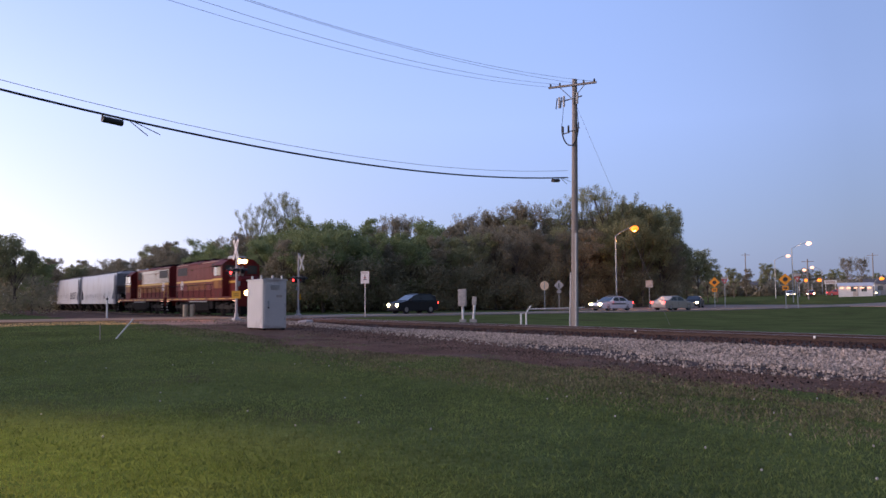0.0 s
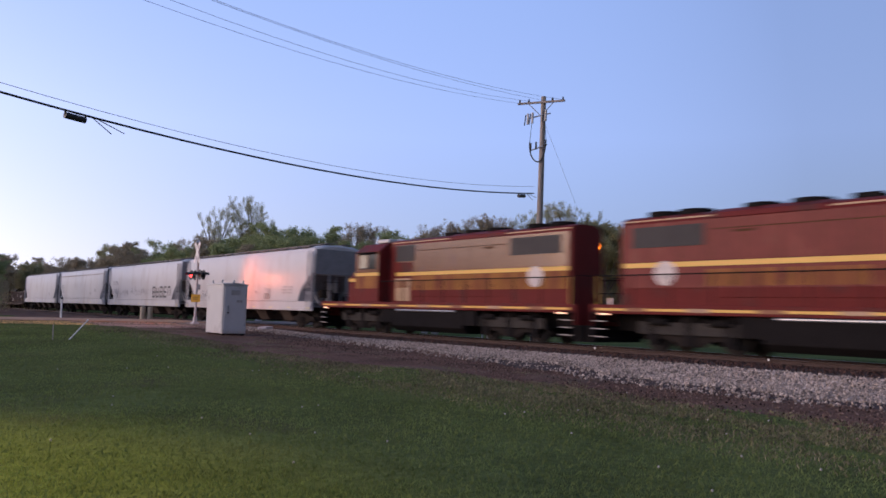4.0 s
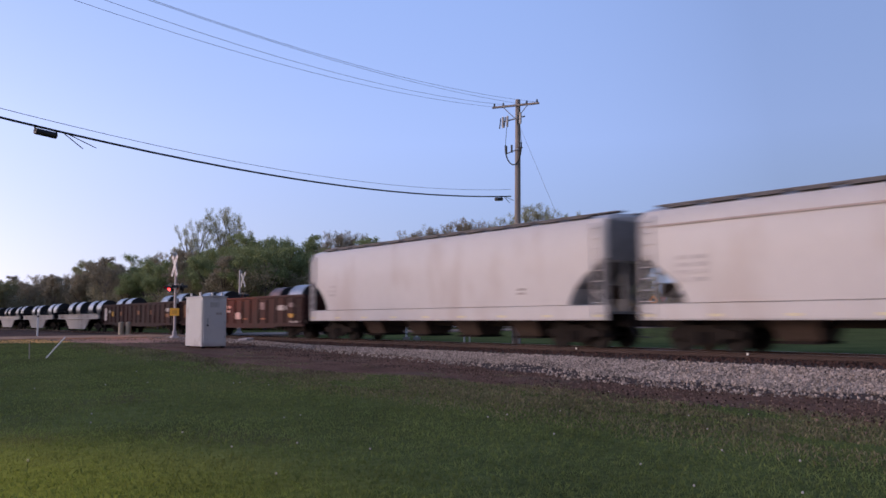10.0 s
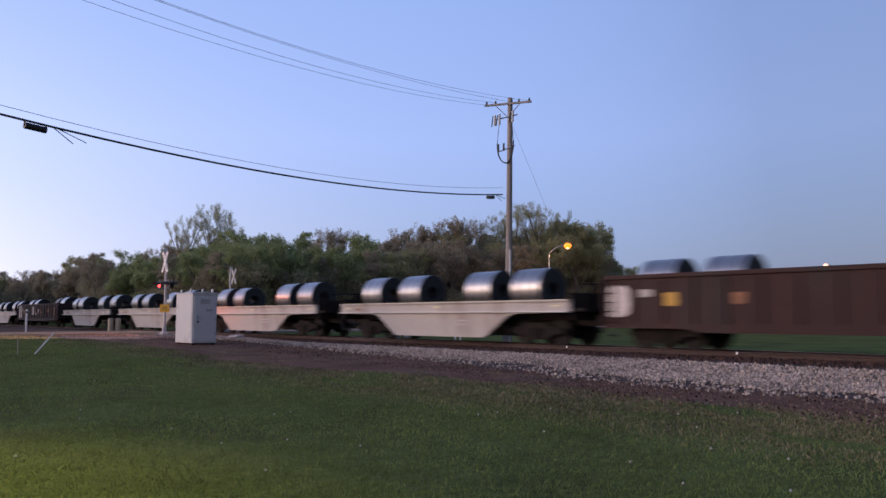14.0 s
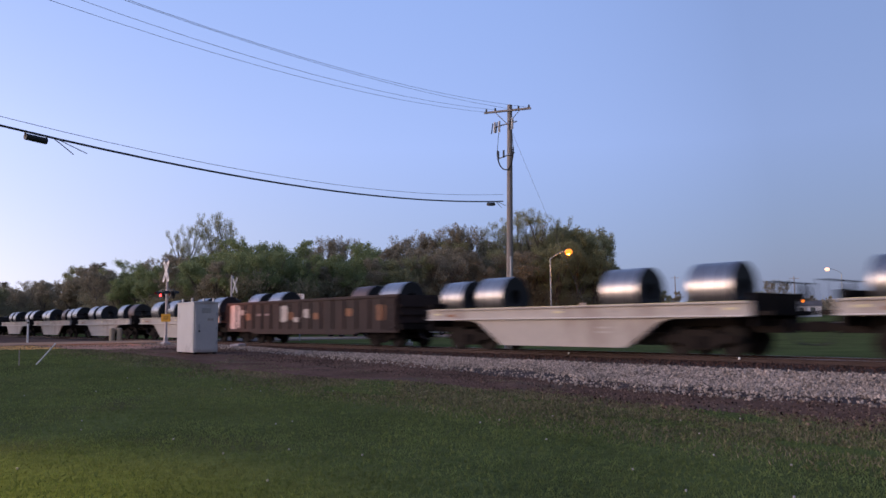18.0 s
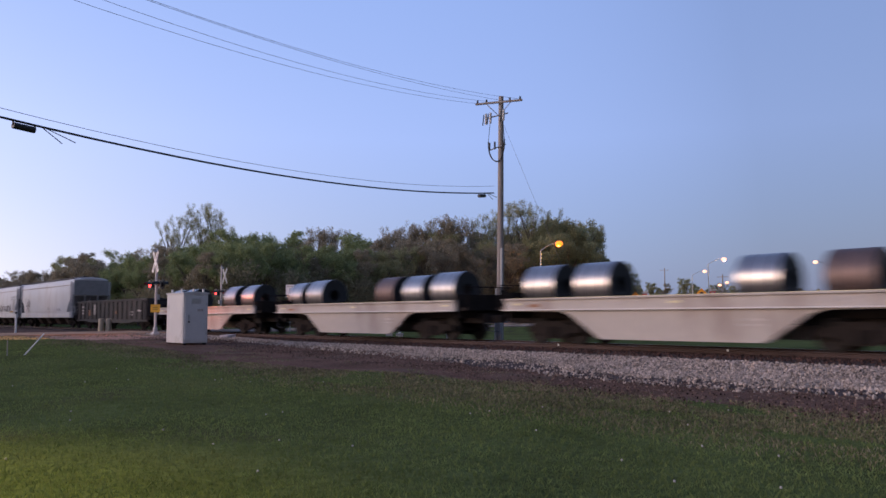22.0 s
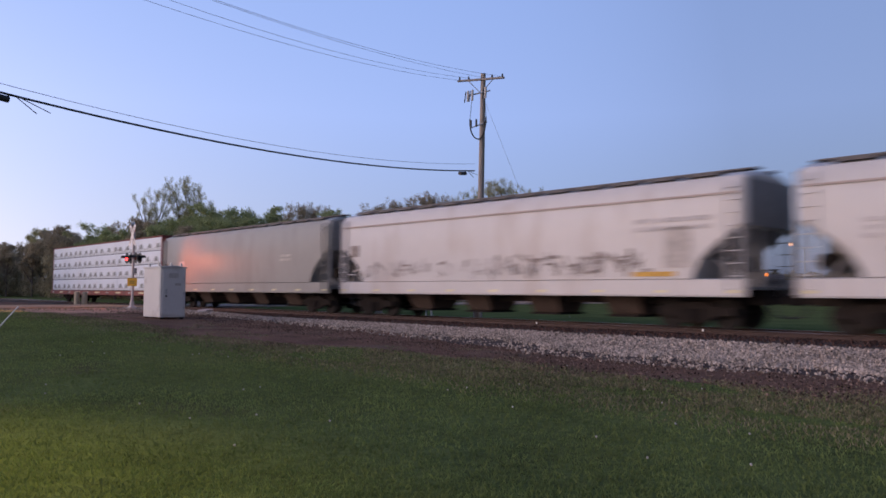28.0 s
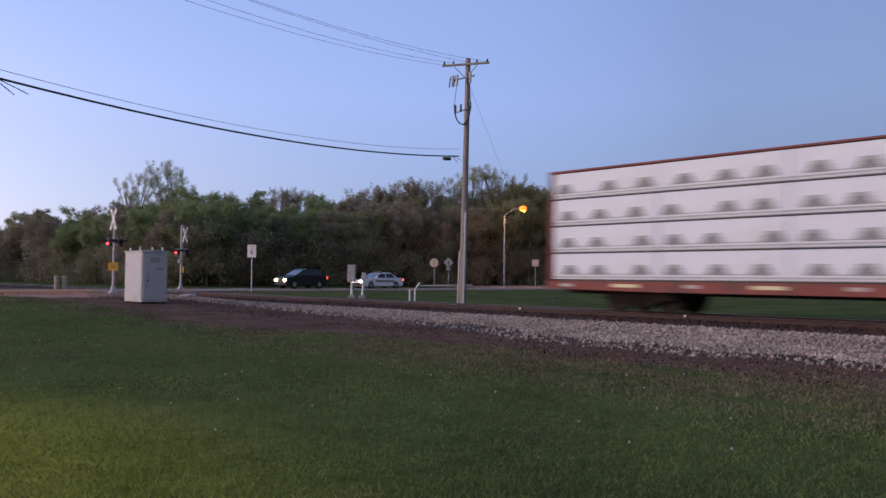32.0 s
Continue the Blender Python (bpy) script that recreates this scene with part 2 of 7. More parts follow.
M_LEAF = mat("leaf_green", (0.365, 0.355, 0.19), 0.7, thin=0.5, vary=0.18, scale=0.3, fine=2, bump=0, island=0.22, obj=0.14, spec=0.2)
# leaf colour raised to brighten the shaded foot and inside of the wood
M_LEAFLIFT = mat("bush_leaf_lifted", (0.34, 0.30, 0.19), 0.7, thin=0.5, vary=0.18, scale=0.3, fine=2, bump=0, island=0.28, spec=0.15)
M_LEAF2 = mat("leaf_fresh_green", (0.305, 0.345, 0.158), 0.7, thin=0.5, vary=0.18, scale=0.3, fine=2, bump=0, island=0.22, obj=0.16, spec=0.2)
M_LEAF3 = mat("leaf_budding_brown", (0.365, 0.312, 0.215), 0.8, thin=0.5, vary=0.18, scale=0.3, fine=2, bump=0, island=0.22, obj=0.14, spec=0.2)
M_TWIG = mat("twig", (0.22, 0.18, 0.15), 0.9, vary=0.3, bump=0)
M_HOPWHITE = mat("hopper_white_paint", (0.55, 0.52, 0.515), 0.42, vary=0.06, scale=0.5, fine=5, bump=0.04, dirt=(0.45, 0.39, 0.365), dirt_amount=0.25, dirt_scale=0.7, stretch=(1, 1, 0.35))
M_HOPGREY = mat("hopper_grey_paint", (0.275, 0.265, 0.25), 0.5, vary=0.07, scale=0.5, fine=5, bump=0.04, dirt=(0.22, 0.205, 0.185), dirt_amount=0.25, dirt_scale=0.7, stretch=(1, 1, 0.35))
M_HOPEND = mat("hopper_end_grey", (0.25, 0.24, 0.24), 0.8, spec=0.2, vary=0.2, scale=2, fine=10, bump=0.1)
M_HOPLINE = mat("hopper_seam", (0.42, 0.34, 0.31), 0.6, vary=0.2)
M_ROOF = mat("roof_walk_dark", (0.11, 0.10, 0.10), 0.7, vary=0.3)
M_CHUTE = mat("hopper_chute_rust", (0.075, 0.050, 0.040), 0.8, vary=0.35, scale=3, fine=15, bump=0.2)
M_GRIME = mat("underframe_grime", (0.026, 0.021, 0.019), 0.95, spec=0.08, vary=0.4, scale=3, fine=20, bump=0.3)
M_WHEEL = mat("wheel_steel", (0.030, 0.026, 0.024), 0.85, 0.1, vary=0.4, spec=0.1)
M_GON = mat("gondola_brown", (0.040, 0.015, 0.013), 0.7, spec=0.3, vary=0.35, scale=0.8, fine=9, bump=0.15, dirt=(0.030, 0.020, 0.019), dirt_amount=0.4, dirt_scale=0.9, stretch=(1, 1, 0.4))
M_GON3 = mat("gondola_rust", (0.038, 0.021, 0.018), 0.8, vary=0.35, scale=0.8, fine=9, bump=0.15, dirt=(0.024, 0.016, 0.015), dirt_amount=0.4, dirt_scale=0.9, stretch=(1, 1, 0.4))
M_GON4 = mat("gondola_black", (0.024, 0.021, 0.021), 0.7, vary=0.35, scale=0.8, fine=9, bump=0.15, dirt=(0.07, 0.05, 0.045), dirt_amount=0.3, stretch=(1, 1, 0.4))
M_COILCAR = mat("coil_car_grey", (0.45, 0.40, 0.36), 0.6, vary=0.12, scale=0.8, fine=8, bump=0.06, dirt=(0.27, 0.21, 0.18), dirt_amount=0.35, dirt_scale=0.8, stretch=(1, 1, 0.5))
# lighter copy of the coil car grey, for skylight caught on the ledge
M_LEDGELIT = mat("coil_car_ledge_lit", (0.62, 0.58, 0.55), 0.5, vary=0.15, scale=1, fine=9, bump=0.05)
M_COIL = mat("steel_coil", (0.40, 0.385, 0.385), 0.34, 0.85, vary=0.12, scale=1.0, fine=60, bump=0.08, stretch=(6, 0.3, 0.3))
M_COILRUST = mat("steel_coil_wrapped", (0.16, 0.11, 0.10), 0.5, 0.5, vary=0.2, scale=2, fine=30, bump=0.1)
# darker copy of the coil steel, for ends turned away from the glow
M_COILSHADE = mat("coil_end_shade", (0.035, 0.035, 0.04), 0.6, 0.4, vary=0.2, scale=3, fine=40)
M_STRAP = mat("coil_strap", (0.06, 0.06, 0.065), 0.5, 0.5)
M_MAROON = mat("loco_maroon", (0.138, 0.018, 0.016), 0.6, spec=0.14, vary=0.15, scale=1.0, fine=9, bump=0.04, dirt=(0.07, 0.03, 0.026), dirt_amount=0.3, dirt_scale=0.9)
M_MAROONUP = mat("loco_chalky_maroon", (0.175, 0.034, 0.028), 0.5, spec=0.2, vary=0.3, scale=0.8, fine=7, bump=0.04, dirt=(0.26, 0.10, 0.07), dirt_amount=0.22, dirt_scale=1.1, stretch=(1, 1, 0.35))
# amber base carries the sunset glow that the glossy hood reflects
M_GLOWTINT = mat("loco_maroon_glow_tint", (0.150, 0.052, 0.016), 0.25, vary=0.2, scale=0.8, fine=9, bump=0.04, dirt=(0.12, 0.045, 0.035), dirt_amount=0.35, dirt_scale=0.7, coat=0.24)
M_FADEGOLD = mat("loco_worn_gold", (0.29, 0.118, 0.030), 0.55, spec=0.15, vary=0.4, scale=1.5, fine=7, bump=0.03, dirt=(0.17, 0.04, 0.025), dirt_amount=0.45, dirt_scale=1.3, stretch=(1, 1, 0.3))
M_SEAM = mat("loco_seam_grime", (0.10, 0.045, 0.022), 0.7, vary=0.5, scale=2, fine=9, spec=0.1)
M_CREAM = mat("loco_cream_panel", (0.42, 0.26, 0.15), 0.45, vary=0.3, scale=1.5, fine=8, bump=0.03, dirt=(0.35, 0.12, 0.05), dirt_amount=0.3, dirt_scale=1.5)
M_GOLD = mat("loco_gold_stripe", (0.72, 0.42, 0.08), 0.45, vary=0.1)
M_LOCODARK = mat("loco_black", (0.013, 0.011, 0.011), 0.85, spec=0.1, vary=0.3, scale=3, fine=20)
M_TRUCK = mat("loco_truck_dust", (0.052, 0.046, 0.042), 0.9, spec=0.1, vary=0.4, scale=3, fine=20)
M_GRILLE = mat("loco_grille", (0.035, 0.03, 0.03), 0.7, vary=0.3, scale=2, fine=50, bump=0.4)
M_GLASS = mat("dark_glass", (0.03, 0.035, 0.04), 0.08, vary=0.1, bump=0, coat=0.5)
M_WRAP = mat("lumber_wrap_white", (0.70, 0.73, 0.79), 0.45, vary=0.07, scale=2, fine=9, bump=0.25, dirt=(0.62, 0.60, 0.62), dirt_amount=0.2)
M_PRINT = mat("wrap_print_grey", (0.24, 0.25, 0.25), 0.6, vary=0.35, scale=5, fine=20)
M_PRINT2 = mat("wrap_print_pale", (0.42, 0.43, 0.43), 0.6, vary=0.3, scale=5, fine=20)
M_REDCAR = mat("flatcar_red", (0.22, 0.05, 0.04), 0.65, vary=0.25, scale=1, fine=9, bump=0.1, dirt=(0.10, 0.04, 0.035), dirt_amount=0.35)
M_GRAF = mat("graffiti_dark", (0.25, 0.205, 0.19), 0.6, vary=0.5, scale=3, fine=9)
M_GRAF3 = mat("graffiti_black", (0.10, 0.095, 0.10), 0.6, vary=0.4, scale=3, fine=9)
M_GRAF2 = mat("graffiti_grey", (0.47, 0.435, 0.43), 0.6, vary=0.3, scale=3, fine=9)
M_PATCHW = mat("patch_white", (0.45, 0.40, 0.37), 0.6, vary=0.3, scale=3, fine=9)
M_PATCHD = mat("patch_dull_grey", (0.22, 0.17, 0.17), 0.6, vary=0.3, scale=3, fine=9)
M_PATCHB = mat("patch_bright", (0.66, 0.57, 0.53), 0.6, vary=0.25, scale=3, fine=9)
M_PATCHO = mat("patch_orange", (0.25, 0.10, 0.042), 0.6, vary=0.3, scale=3, fine=9)
M_PATCHY = mat("patch_yellow", (0.60, 0.33, 0.05), 0.6, vary=0.3)
M_REFLECT = mat("reflector_strip", (0.7, 0.62, 0.35), 0.4, vary=0.2)
M_TYRE = mat("tyre", (0.02, 0.02, 0.02), 0.85, vary=0.2)
M_RIM = mat("wheel_rim", (0.35, 0.35, 0.36), 0.35, 0.8, vary=0.1)
M_SUV = mat("car_paint_dark", (0.018, 0.020, 0.024), 0.4, vary=0.1, bump=0, spec=0.3)
M_CARWHITE = mat("car_paint_white", (0.86, 0.86, 0.88), 0.25, vary=0.05, bump=0, coat=1.0)
M_CARRED = mat("car_paint_red", (0.45, 0.05, 0.06), 0.25, vary=0.05, bump=0, coat=1.0)
M_CARTAN = mat("car_paint_tan", (0.42, 0.38, 0.33), 0.25, vary=0.05, bump=0, coat=1.0)
M_BUILD = mat("building_white_siding", (0.72, 0.70, 0.70), 0.7, vary=0.1, scale=1, fine=6, bump=0.1)
M_SHINGLE = mat("roof_shingle", (0.14, 0.13, 0.13), 0.85, vary=0.3, scale=2, fine=20, bump=0.4)
M_WINGLASS = mat("window_glass", (0.05, 0.06, 0.07), 0.1, vary=0.1, bump=0)
G_RED = glowing("flasher_red", (1.0, 0.03, 0.03), 9.0)
G_HEAD = glowing("headlight", (1.0, 0.80, 0.46), 10.0)
G_LOCO = glowing("loco_headlight", (1.0, 0.58, 0.22), 16.0)
G_TAIL = glowing("tail_light", (1.0, 0.05, 0.04), 8.0)
G_SODIUM = glowing("sodium_lamp", (1.0, 0.235, 0.02), 2.1)
G_PALE = glowing("pale_lamp", (1.0, 0.52, 0.34), 1.9)


# ---- geometry helpers ----
class Geo:
    """Collects simple solids and gives them back as one mesh."""

    def __init__(self):
        self.v, self.f = [], []

    def add(self, verts, faces):
        k = len(self.v)
        self.v += [tuple(p) for p in verts]
        self.f += [tuple(i + k for i in q) for q in faces]
        return self

    def box(self, x0, x1, y0, y1, z0, z1):
        v = [(x, y, z) for x in (x0, x1) for y in (y0, y1) for z in (z0, z1)]
        return self.add(v, [(0, 1, 3, 2), (4, 6, 7, 5), (0, 4, 5, 1), (2, 3, 7, 6), (0, 2, 6, 4), (1, 5, 7, 3)])

    def cbox(self, x, y, z, a, b, c):
        return self.box(x - a / 2, x + a / 2, y - b / 2, y + b / 2, z - c / 2, z + c / 2)

    def tube(self, p, q, r0, r1=None, n=8, cap=True):
        p, q = Vector(p), Vector(q)
        r1 = r0 if r1 is None else r1
        d = (q - p).normalized()
        a = d.orthogonal().normalized()
        b = d.cross(a)
        v = []
        for c, r in ((p, r0), (q, r1)):
            for i in range(n):
                t = 2 * math.pi * i / n
                v.append(c + (a * math.cos(t) + b * math.sin(t)) * r)
        fs = [(i, (i + 1) % n, n + (i + 1) % n, n + i) for i in range(n)]
        if cap:
            fs += [tuple(range(n))[::-1], tuple(range(n, 2 * n))]
        return self.add(v, fs)

    def path(self, pts, r, n=6):
        pts = [Vector(p) for p in pts]
        rings = []
        a = None
        for i, p in enumerate(pts):
            d = (pts[min(i + 1, len(pts) - 1)] - pts[max(i - 1, 0)]).normalized()
            a = d.orthogonal().normalized() if a is None else (a - d * a.dot(d)).normalized()
            b = d.cross(a)
            rings.append([p + (a * math.cos(2 * math.pi * k / n) + b * math.sin(2 * math.pi * k / n)) * r for k in range(n)])
        return self.loft(rings)

    def loft(self, rings, cap=True):
        """rings: equally long closed loops of points."""
        n = len(rings[0])
        v = [p for ring in rings for p in ring]
        fs = []
        for k in range(len(rings) - 1):
            for i in range(n):
                j = (i + 1) % n
                fs.append((k * n + i, k * n + j, (k + 1) * n + j, (k + 1) * n + i))
        if cap:
            fs += [tuple(range(n))[::-1], tuple(range((len(rings) - 1) * n, len(rings) * n))]
        return self.add(v, fs)

    def prism_y(self, poly, y0, y1):
        """A polygon of (x, z), pushed along y."""
        return self.loft([[(x, y, z) for x, z in poly] for y in (y0, y1)])

    def prism_x(self, poly, x0, x1):
        return self.loft([[(x, y, z) for y, z in poly] for x in (x0, x1)])

    def ball(self, c, r, n=10, m=6, sz=1.0):
        rings = []
        for k in range(1, m):
            t = math.pi * k / m
            rings.append([(c[0] + r * math.sin(t) * math.cos(2 * math.pi * i / n), c[1] + r * math.sin(t) * math.sin(2 * math.pi * i / n),
                           c[2] + r * sz * math.cos(t)) for i in range(n)])
        return self.loft(rings)

    def mesh(self, name, material=None, smooth=False):
        me = bpy.data.meshes.new(name)
        me.from_pydata(self.v, [], self.f)
        me.validate()
        bm = bmesh.new()
        bm.from_mesh(me)
        bmesh.ops.recalc_face_normals(bm, faces=bm.faces)
        bm.to_mesh(me)
        bm.free()
        if material:
            me.materials.append(material)
        if smooth:
            me.shade_smooth()
            me.set_sharp_from_angle(angle=radians(35))
        return me


def part(name, geo, material, parent=None, label="", bevel=0.0, smooth=False, at=None):
    me = geo if isinstance(geo, bpy.types.Mesh) else geo.mesh(name, material, smooth)
    ob = new(name, me)
    if parent:
        ob.parent = parent
    if at:
        ob.matrix_basis = at
    if label:
        ob["label"] = label
    if bevel:
        b = ob.modifiers.new("bevel", "BEVEL")
        b.width, b.segments, b.limit_method = bevel, 2, "ANGLE"
    return ob


def thing(name, label, category, m=None, group="", kind=""):
    ob = new(name)
    ob.empty_display_size = 0.3
    if m is not None:
        ob.matrix_basis = m
    return tagged(ob, label, category, group, kind)


def whole(name, geo, material, label, category, group="", kind="", m=None, bevel=0.0, smooth=False):
    ob = part(name, geo, material, None, "", bevel, smooth, m)
    return tagged(ob, label, category, group, kind)


def smoothstep(a, b, x):
    t = min(1.0, max(0.0, (x - a) / (b - a)))
    return t * t * (3 - 2 * t)


BEND = 0.020


def track_y(x):
    d = -15.0 - x
    if d < 0:
        return TRACK_Y
    return TRACK_Y + (BEND / 50 * d * d if d < 25 else BEND * 12.5 + BEND * (d - 25))


def track_turn(x):
    d = -15.0 - x
    return math.degrees(math.atan(-BEND * min(1.0, max(0.0, d / 25))))


def ground_z(x, y):
    rise = smoothstep(-10, -42, x)
    near = -0.57 + 0.52 * rise
    off = y - track_y(x)
    far = -0.30 + 0.25 * smoothstep(-30, -46, x) + 0.35 * smoothstep(60, 130, y) + 3.0 * smoothstep(105, 240, y)
    t = smoothstep(-1.0, 1.0, off)
    z = near * (1 - t) + far * t
    return z - 0.25 * (1 - smoothstep(3.0, 4.0, abs(off)))     # trench under the ballast

# ---- ground, track, road ----
def axis_steps(stops):
    out = [stops[0][0]]
    for (a, _), (b, step) in zip(stops, stops[1:]):
        n = max(1, round((b - a) / step))
        out += [a + (b - a) * (i + 1) / n for i in range(n)]
    return out


gx = axis_steps([(-2500, 0), (-600, 300), (-200, 40), (-120, 5), (8, 0.8), (60, 4), (300, 30), (2500, 300)])
gy = axis_steps([(-2500, 0), (-300, 300), (-30, 30), (0, 3), (34, 0.6), (120, 4), (450, 30), (3500, 350)])
GW = len(gy)
gv = [(x, y, ground_z(x, y) + 0.035 * noise.noise((x * 0.45, y * 0.45, 0)) + 0.05 * noise.noise((x * 0.12, y * 0.12, 3))
       - (0.12 if -57.3 < x < -48.2 else 0.0)) for x in gx for y in gy]
gf = [(i * GW + j, (i + 1) * GW + j, (i + 1) * GW + j + 1, i * GW + j + 1) for i in range(len(gx) - 1) for j in range(GW - 1)]
gme = bpy.data.meshes.new("ground")
gme.from_pydata(gv, [], gf)
gme.materials.append(M_GRASS)
gme.materials.append(M_DIRT)
gme.materials.append(M_VERGE)
gme.materials.append(M_DRIVE)
gme.shade_smooth()
for p in gme.polygons:
    c = p.center
    off = c.y - track_y(c.x)
    edge = -9.5 + 1.0 * noise.noise((c.x * 0.3, 1.3, 0)) - 1.7 * smoothstep(-13, -22, c.x)
    if edge < off < 3.4 and -220 < c.x < 60:
        p.material_index = 3 if -48.6 < c.x < -38.4 + 1.6 * noise.noise((c.y * 0.25, 9, 0)) and off < 0 else 1
    elif -48.4 < c.x < -41.6 + 1.6 * noise.noise((c.y * 0.2, 4, 0)) and -60 < c.y < 18:
        p.material_index = 2
tagged(new("ground", gme), "uneven grass and bare dirt along the track", "ground", kind="structure")

# ballast: a bed along the track with crushed stone on its near shoulder
xs = [x / 1.0 for x in range(-460, 421, 2)]
prof = [(-7.4, -0.74), (-6.3, -0.57), (-4.4, -0.43), (-2.85, -0.21), (-1.5, -0.17), (1.5, -0.17), (2.75, -0.22), (3.9, -0.72)]
bed = Geo()
bed.loft([[(x, track_y(x) + a, b) for a, b in prof] for x in xs])
bed_ob = part("ballast_bed", bed, M_BALLAST_BED)
bed_ob.data.materials.append(M_BALLAST_SIDE)
for p in bed_ob.data.polygons:
    if abs(p.normal.z) < 0.96 and p.normal.z > 0.2:
        p.material_index = 1
tagged(bed_ob, "bed of grey crushed stone under the rails", "ballast", kind="structure")


def stones(name, count, x0, x1, o0, o1, size, material, label):
    rng = np.random.default_rng(7 + count)
    base = np.array([(1, 0, 0), (-1, 0, 0), (0, 1, 0), (0, -1, 0), (0, 0, 1), (0, 0, -1)], float)
    fc = np.array([(0, 2, 4), (2, 1, 4), (1, 3, 4), (3, 0, 4), (2, 0, 5), (1, 2, 5), (3, 1, 5), (0, 3, 5)])
    u = rng.random(count)
    px = x1 + (x0 - x1) * u ** 1.25
    foot = np.array([o0 + (1.3 * smoothstep(-11, -17, a) if o1 < 0 else 0) + 0.5 * noise.noise((a * 0.55, 3.1, 0)) for a in px])
    po = o1 + (foot - o1) * rng.random(count) ** 0.92
    stray = (rng.random(count) < 0.035) & (o1 < 0)
    po = np.where(stray, foot - 1.3 * rng.random(count) ** 1.5, po)
    v = np.zeros((count, 6, 3))
    for i in range(count):
        a = rng.random(3) * 6.28
        m = np.array(Euler(a).to_matrix())
        v[i] = (base * (rng.uniform(0.55, 1.25, (6, 1))) * size * rng.uniform(0.5, 1.15) * np.array([1, 0.85, 0.7])) @ m.T
        z = max(np.interp(po[i], [q[0] for q in prof], [q[1] for q in prof]), ground_z(px[i], track_y(px[i]) + po[i]) + 0.01)
        v[i] += (px[i], track_y(px[i]) + po[i], z + rng.uniform(-0.01, 0.03))
    f = (fc[None] + 6 * np.arange(count)[:, None, None]).reshape(-1, 3)
    me = bpy.data.meshes.new(name)
    me.from_pydata(v.reshape(-1, 3).tolist(), [], f.tolist())
    me.materials.append(material)
    return tagged(new(name, me), label, "gravel", kind="stuff")


stones("crushed_stone", 70000, -48, 2, -5.7, -2.92, 0.060, M_BALLAST, "grey crushed stone on the shoulder of the track")
stones("dirt_pebble", 9000, -40, 2, -9.4, -5.6, 0.030, M_DIRTSTONE, "small brown stones trodden into the dirt strip")
stones("rusty_stone", 14000, -48, 2, -2.6, 2.6, 0.055, M_BALLAST_RUST, "rust-stained crushed stone between the ties")

track = thing("track", "rusty steel rails on dark wooden ties", "railway track", kind="structure")
tie = Geo().box(-0.115, 0.115, -1.3, 1.3, -0.34, -0.155).mesh("tie", M_TIE)
for i in range(250):
    x = -140 + i * 0.58
    o = part("tie", tie, None, track)
    o.matrix_basis = pose(x + random.uniform(-.03, .03), track_y(x), random.uniform(-.012, .008), 0, 0, track_turn(x) + random.uniform(-1, 1))
rail_prof = [(-0.07, -0.17), (0.07, -0.17), (0.07, -0.155), (0.012, -0.14), (0.012, -0.045), (0.036, -0.035), (0.036, -0.004), (-0.036, -0.004), (-0.036, -0.035), (-0.012, -0.045), (-0.012, -0.14), (-0.07, -0.155)]
for side in (-0.7525, 0.7525):
    r = Geo().loft([[(x, track_y(x) + side + a, b) for a, b in rail_prof] for x in xs])
    ro = part("rail", r, M_RAIL, track)
    h = Geo().loft([[(x, track_y(x) + side + a, b) for a, b in ((-0.03, -0.004), (0.03, -0.004), (0.026, 0.0), (-0.026, 0.0))] for x in xs])
    part("rail_head", h, M_RAILHEAD, ro, "worn bright running surface")

# white plates added in place of bright glints on the near rail
for x_ in (-18.05, -11.66):
    part("joint_clip", Geo().cbox(x_, track_y(x_) - 0.7525 - 0.05, -0.035, 0.06, 0.03, 0.07), M_SIGNWHITE, track, "small white plate standing in for a glint on the rail")

# road across the track
ROAD0, ROAD1 = -56.8, -48.6


def road_z(y):
    return ground_z(-52.7, y) * 0 + 0.01 + 0.35 * smoothstep(60, 130, y) + 3.0 * smoothstep(105, 240, y)


road = Geo()
ys = [y for y in range(-300, 21, 4)] + [20.6]
road.loft([[(ROAD0, y, -0.5), (ROAD1, y, -0.5), (ROAD1, y, road_z(y)), (ROAD0, y, road_z(y))] for y in ys])
tagged(part("road", road, M_DUSTY), "dusty asphalt road in a warm-lit tint that crosses the track", "road", kind="structure")
ys = [25.6] + [y for y in range(28, 420, 4)]
road2 = Geo().loft([[(ROAD0, y, -0.5), (ROAD1, y, -0.5), (ROAD1, y, road_z(y)), (ROAD0, y, road_z(y))] for y in ys])
tagged(part("road", road2, M_ASPHALT), "grey asphalt road leading to a junction", "road", kind="structure")
for i, (x, m) in enumerate(((ROAD0 + 0.35, M_LINE), (ROAD1 - 0.35, M_LINE), (-52.8, M_YLINE), (-52.5, M_YLINE))):
    g = Geo().loft([[(x - 0.06, y, road_z(y) + 0.001), (x + 0.06, y, road_z(y) + 0.001), (x + 0.06, y, road_z(y) + 0.006), (x - 0.06, y, road_z(y) + 0.006)] for y in range(28, 400, 4)])
    tagged(part("road_line", g, m), "painted line along the road", "road marking", kind="structure")
stop = Geo().box(ROAD0 + 0.5, -52.9, 31.0, 31.5, 0.012, 0.017)
tagged(part("stop_line", stop, M_LINE), "white stop line before the crossing", "road marking", kind="structure")
# junction: a wide apron of asphalt beyond the crossing
ap = Geo().loft([[(-98, y, -0.4), (-57.1, y, -0.4), (-57.1, y, road_z(y) + 0.004), (-98, y, road_z(y) + 0.004)] for y in range(66, 112, 4)])
tagged(part("junction_apron", ap, M_ASPHALT), "wide asphalt apron of the road junction", "road", kind="structure")
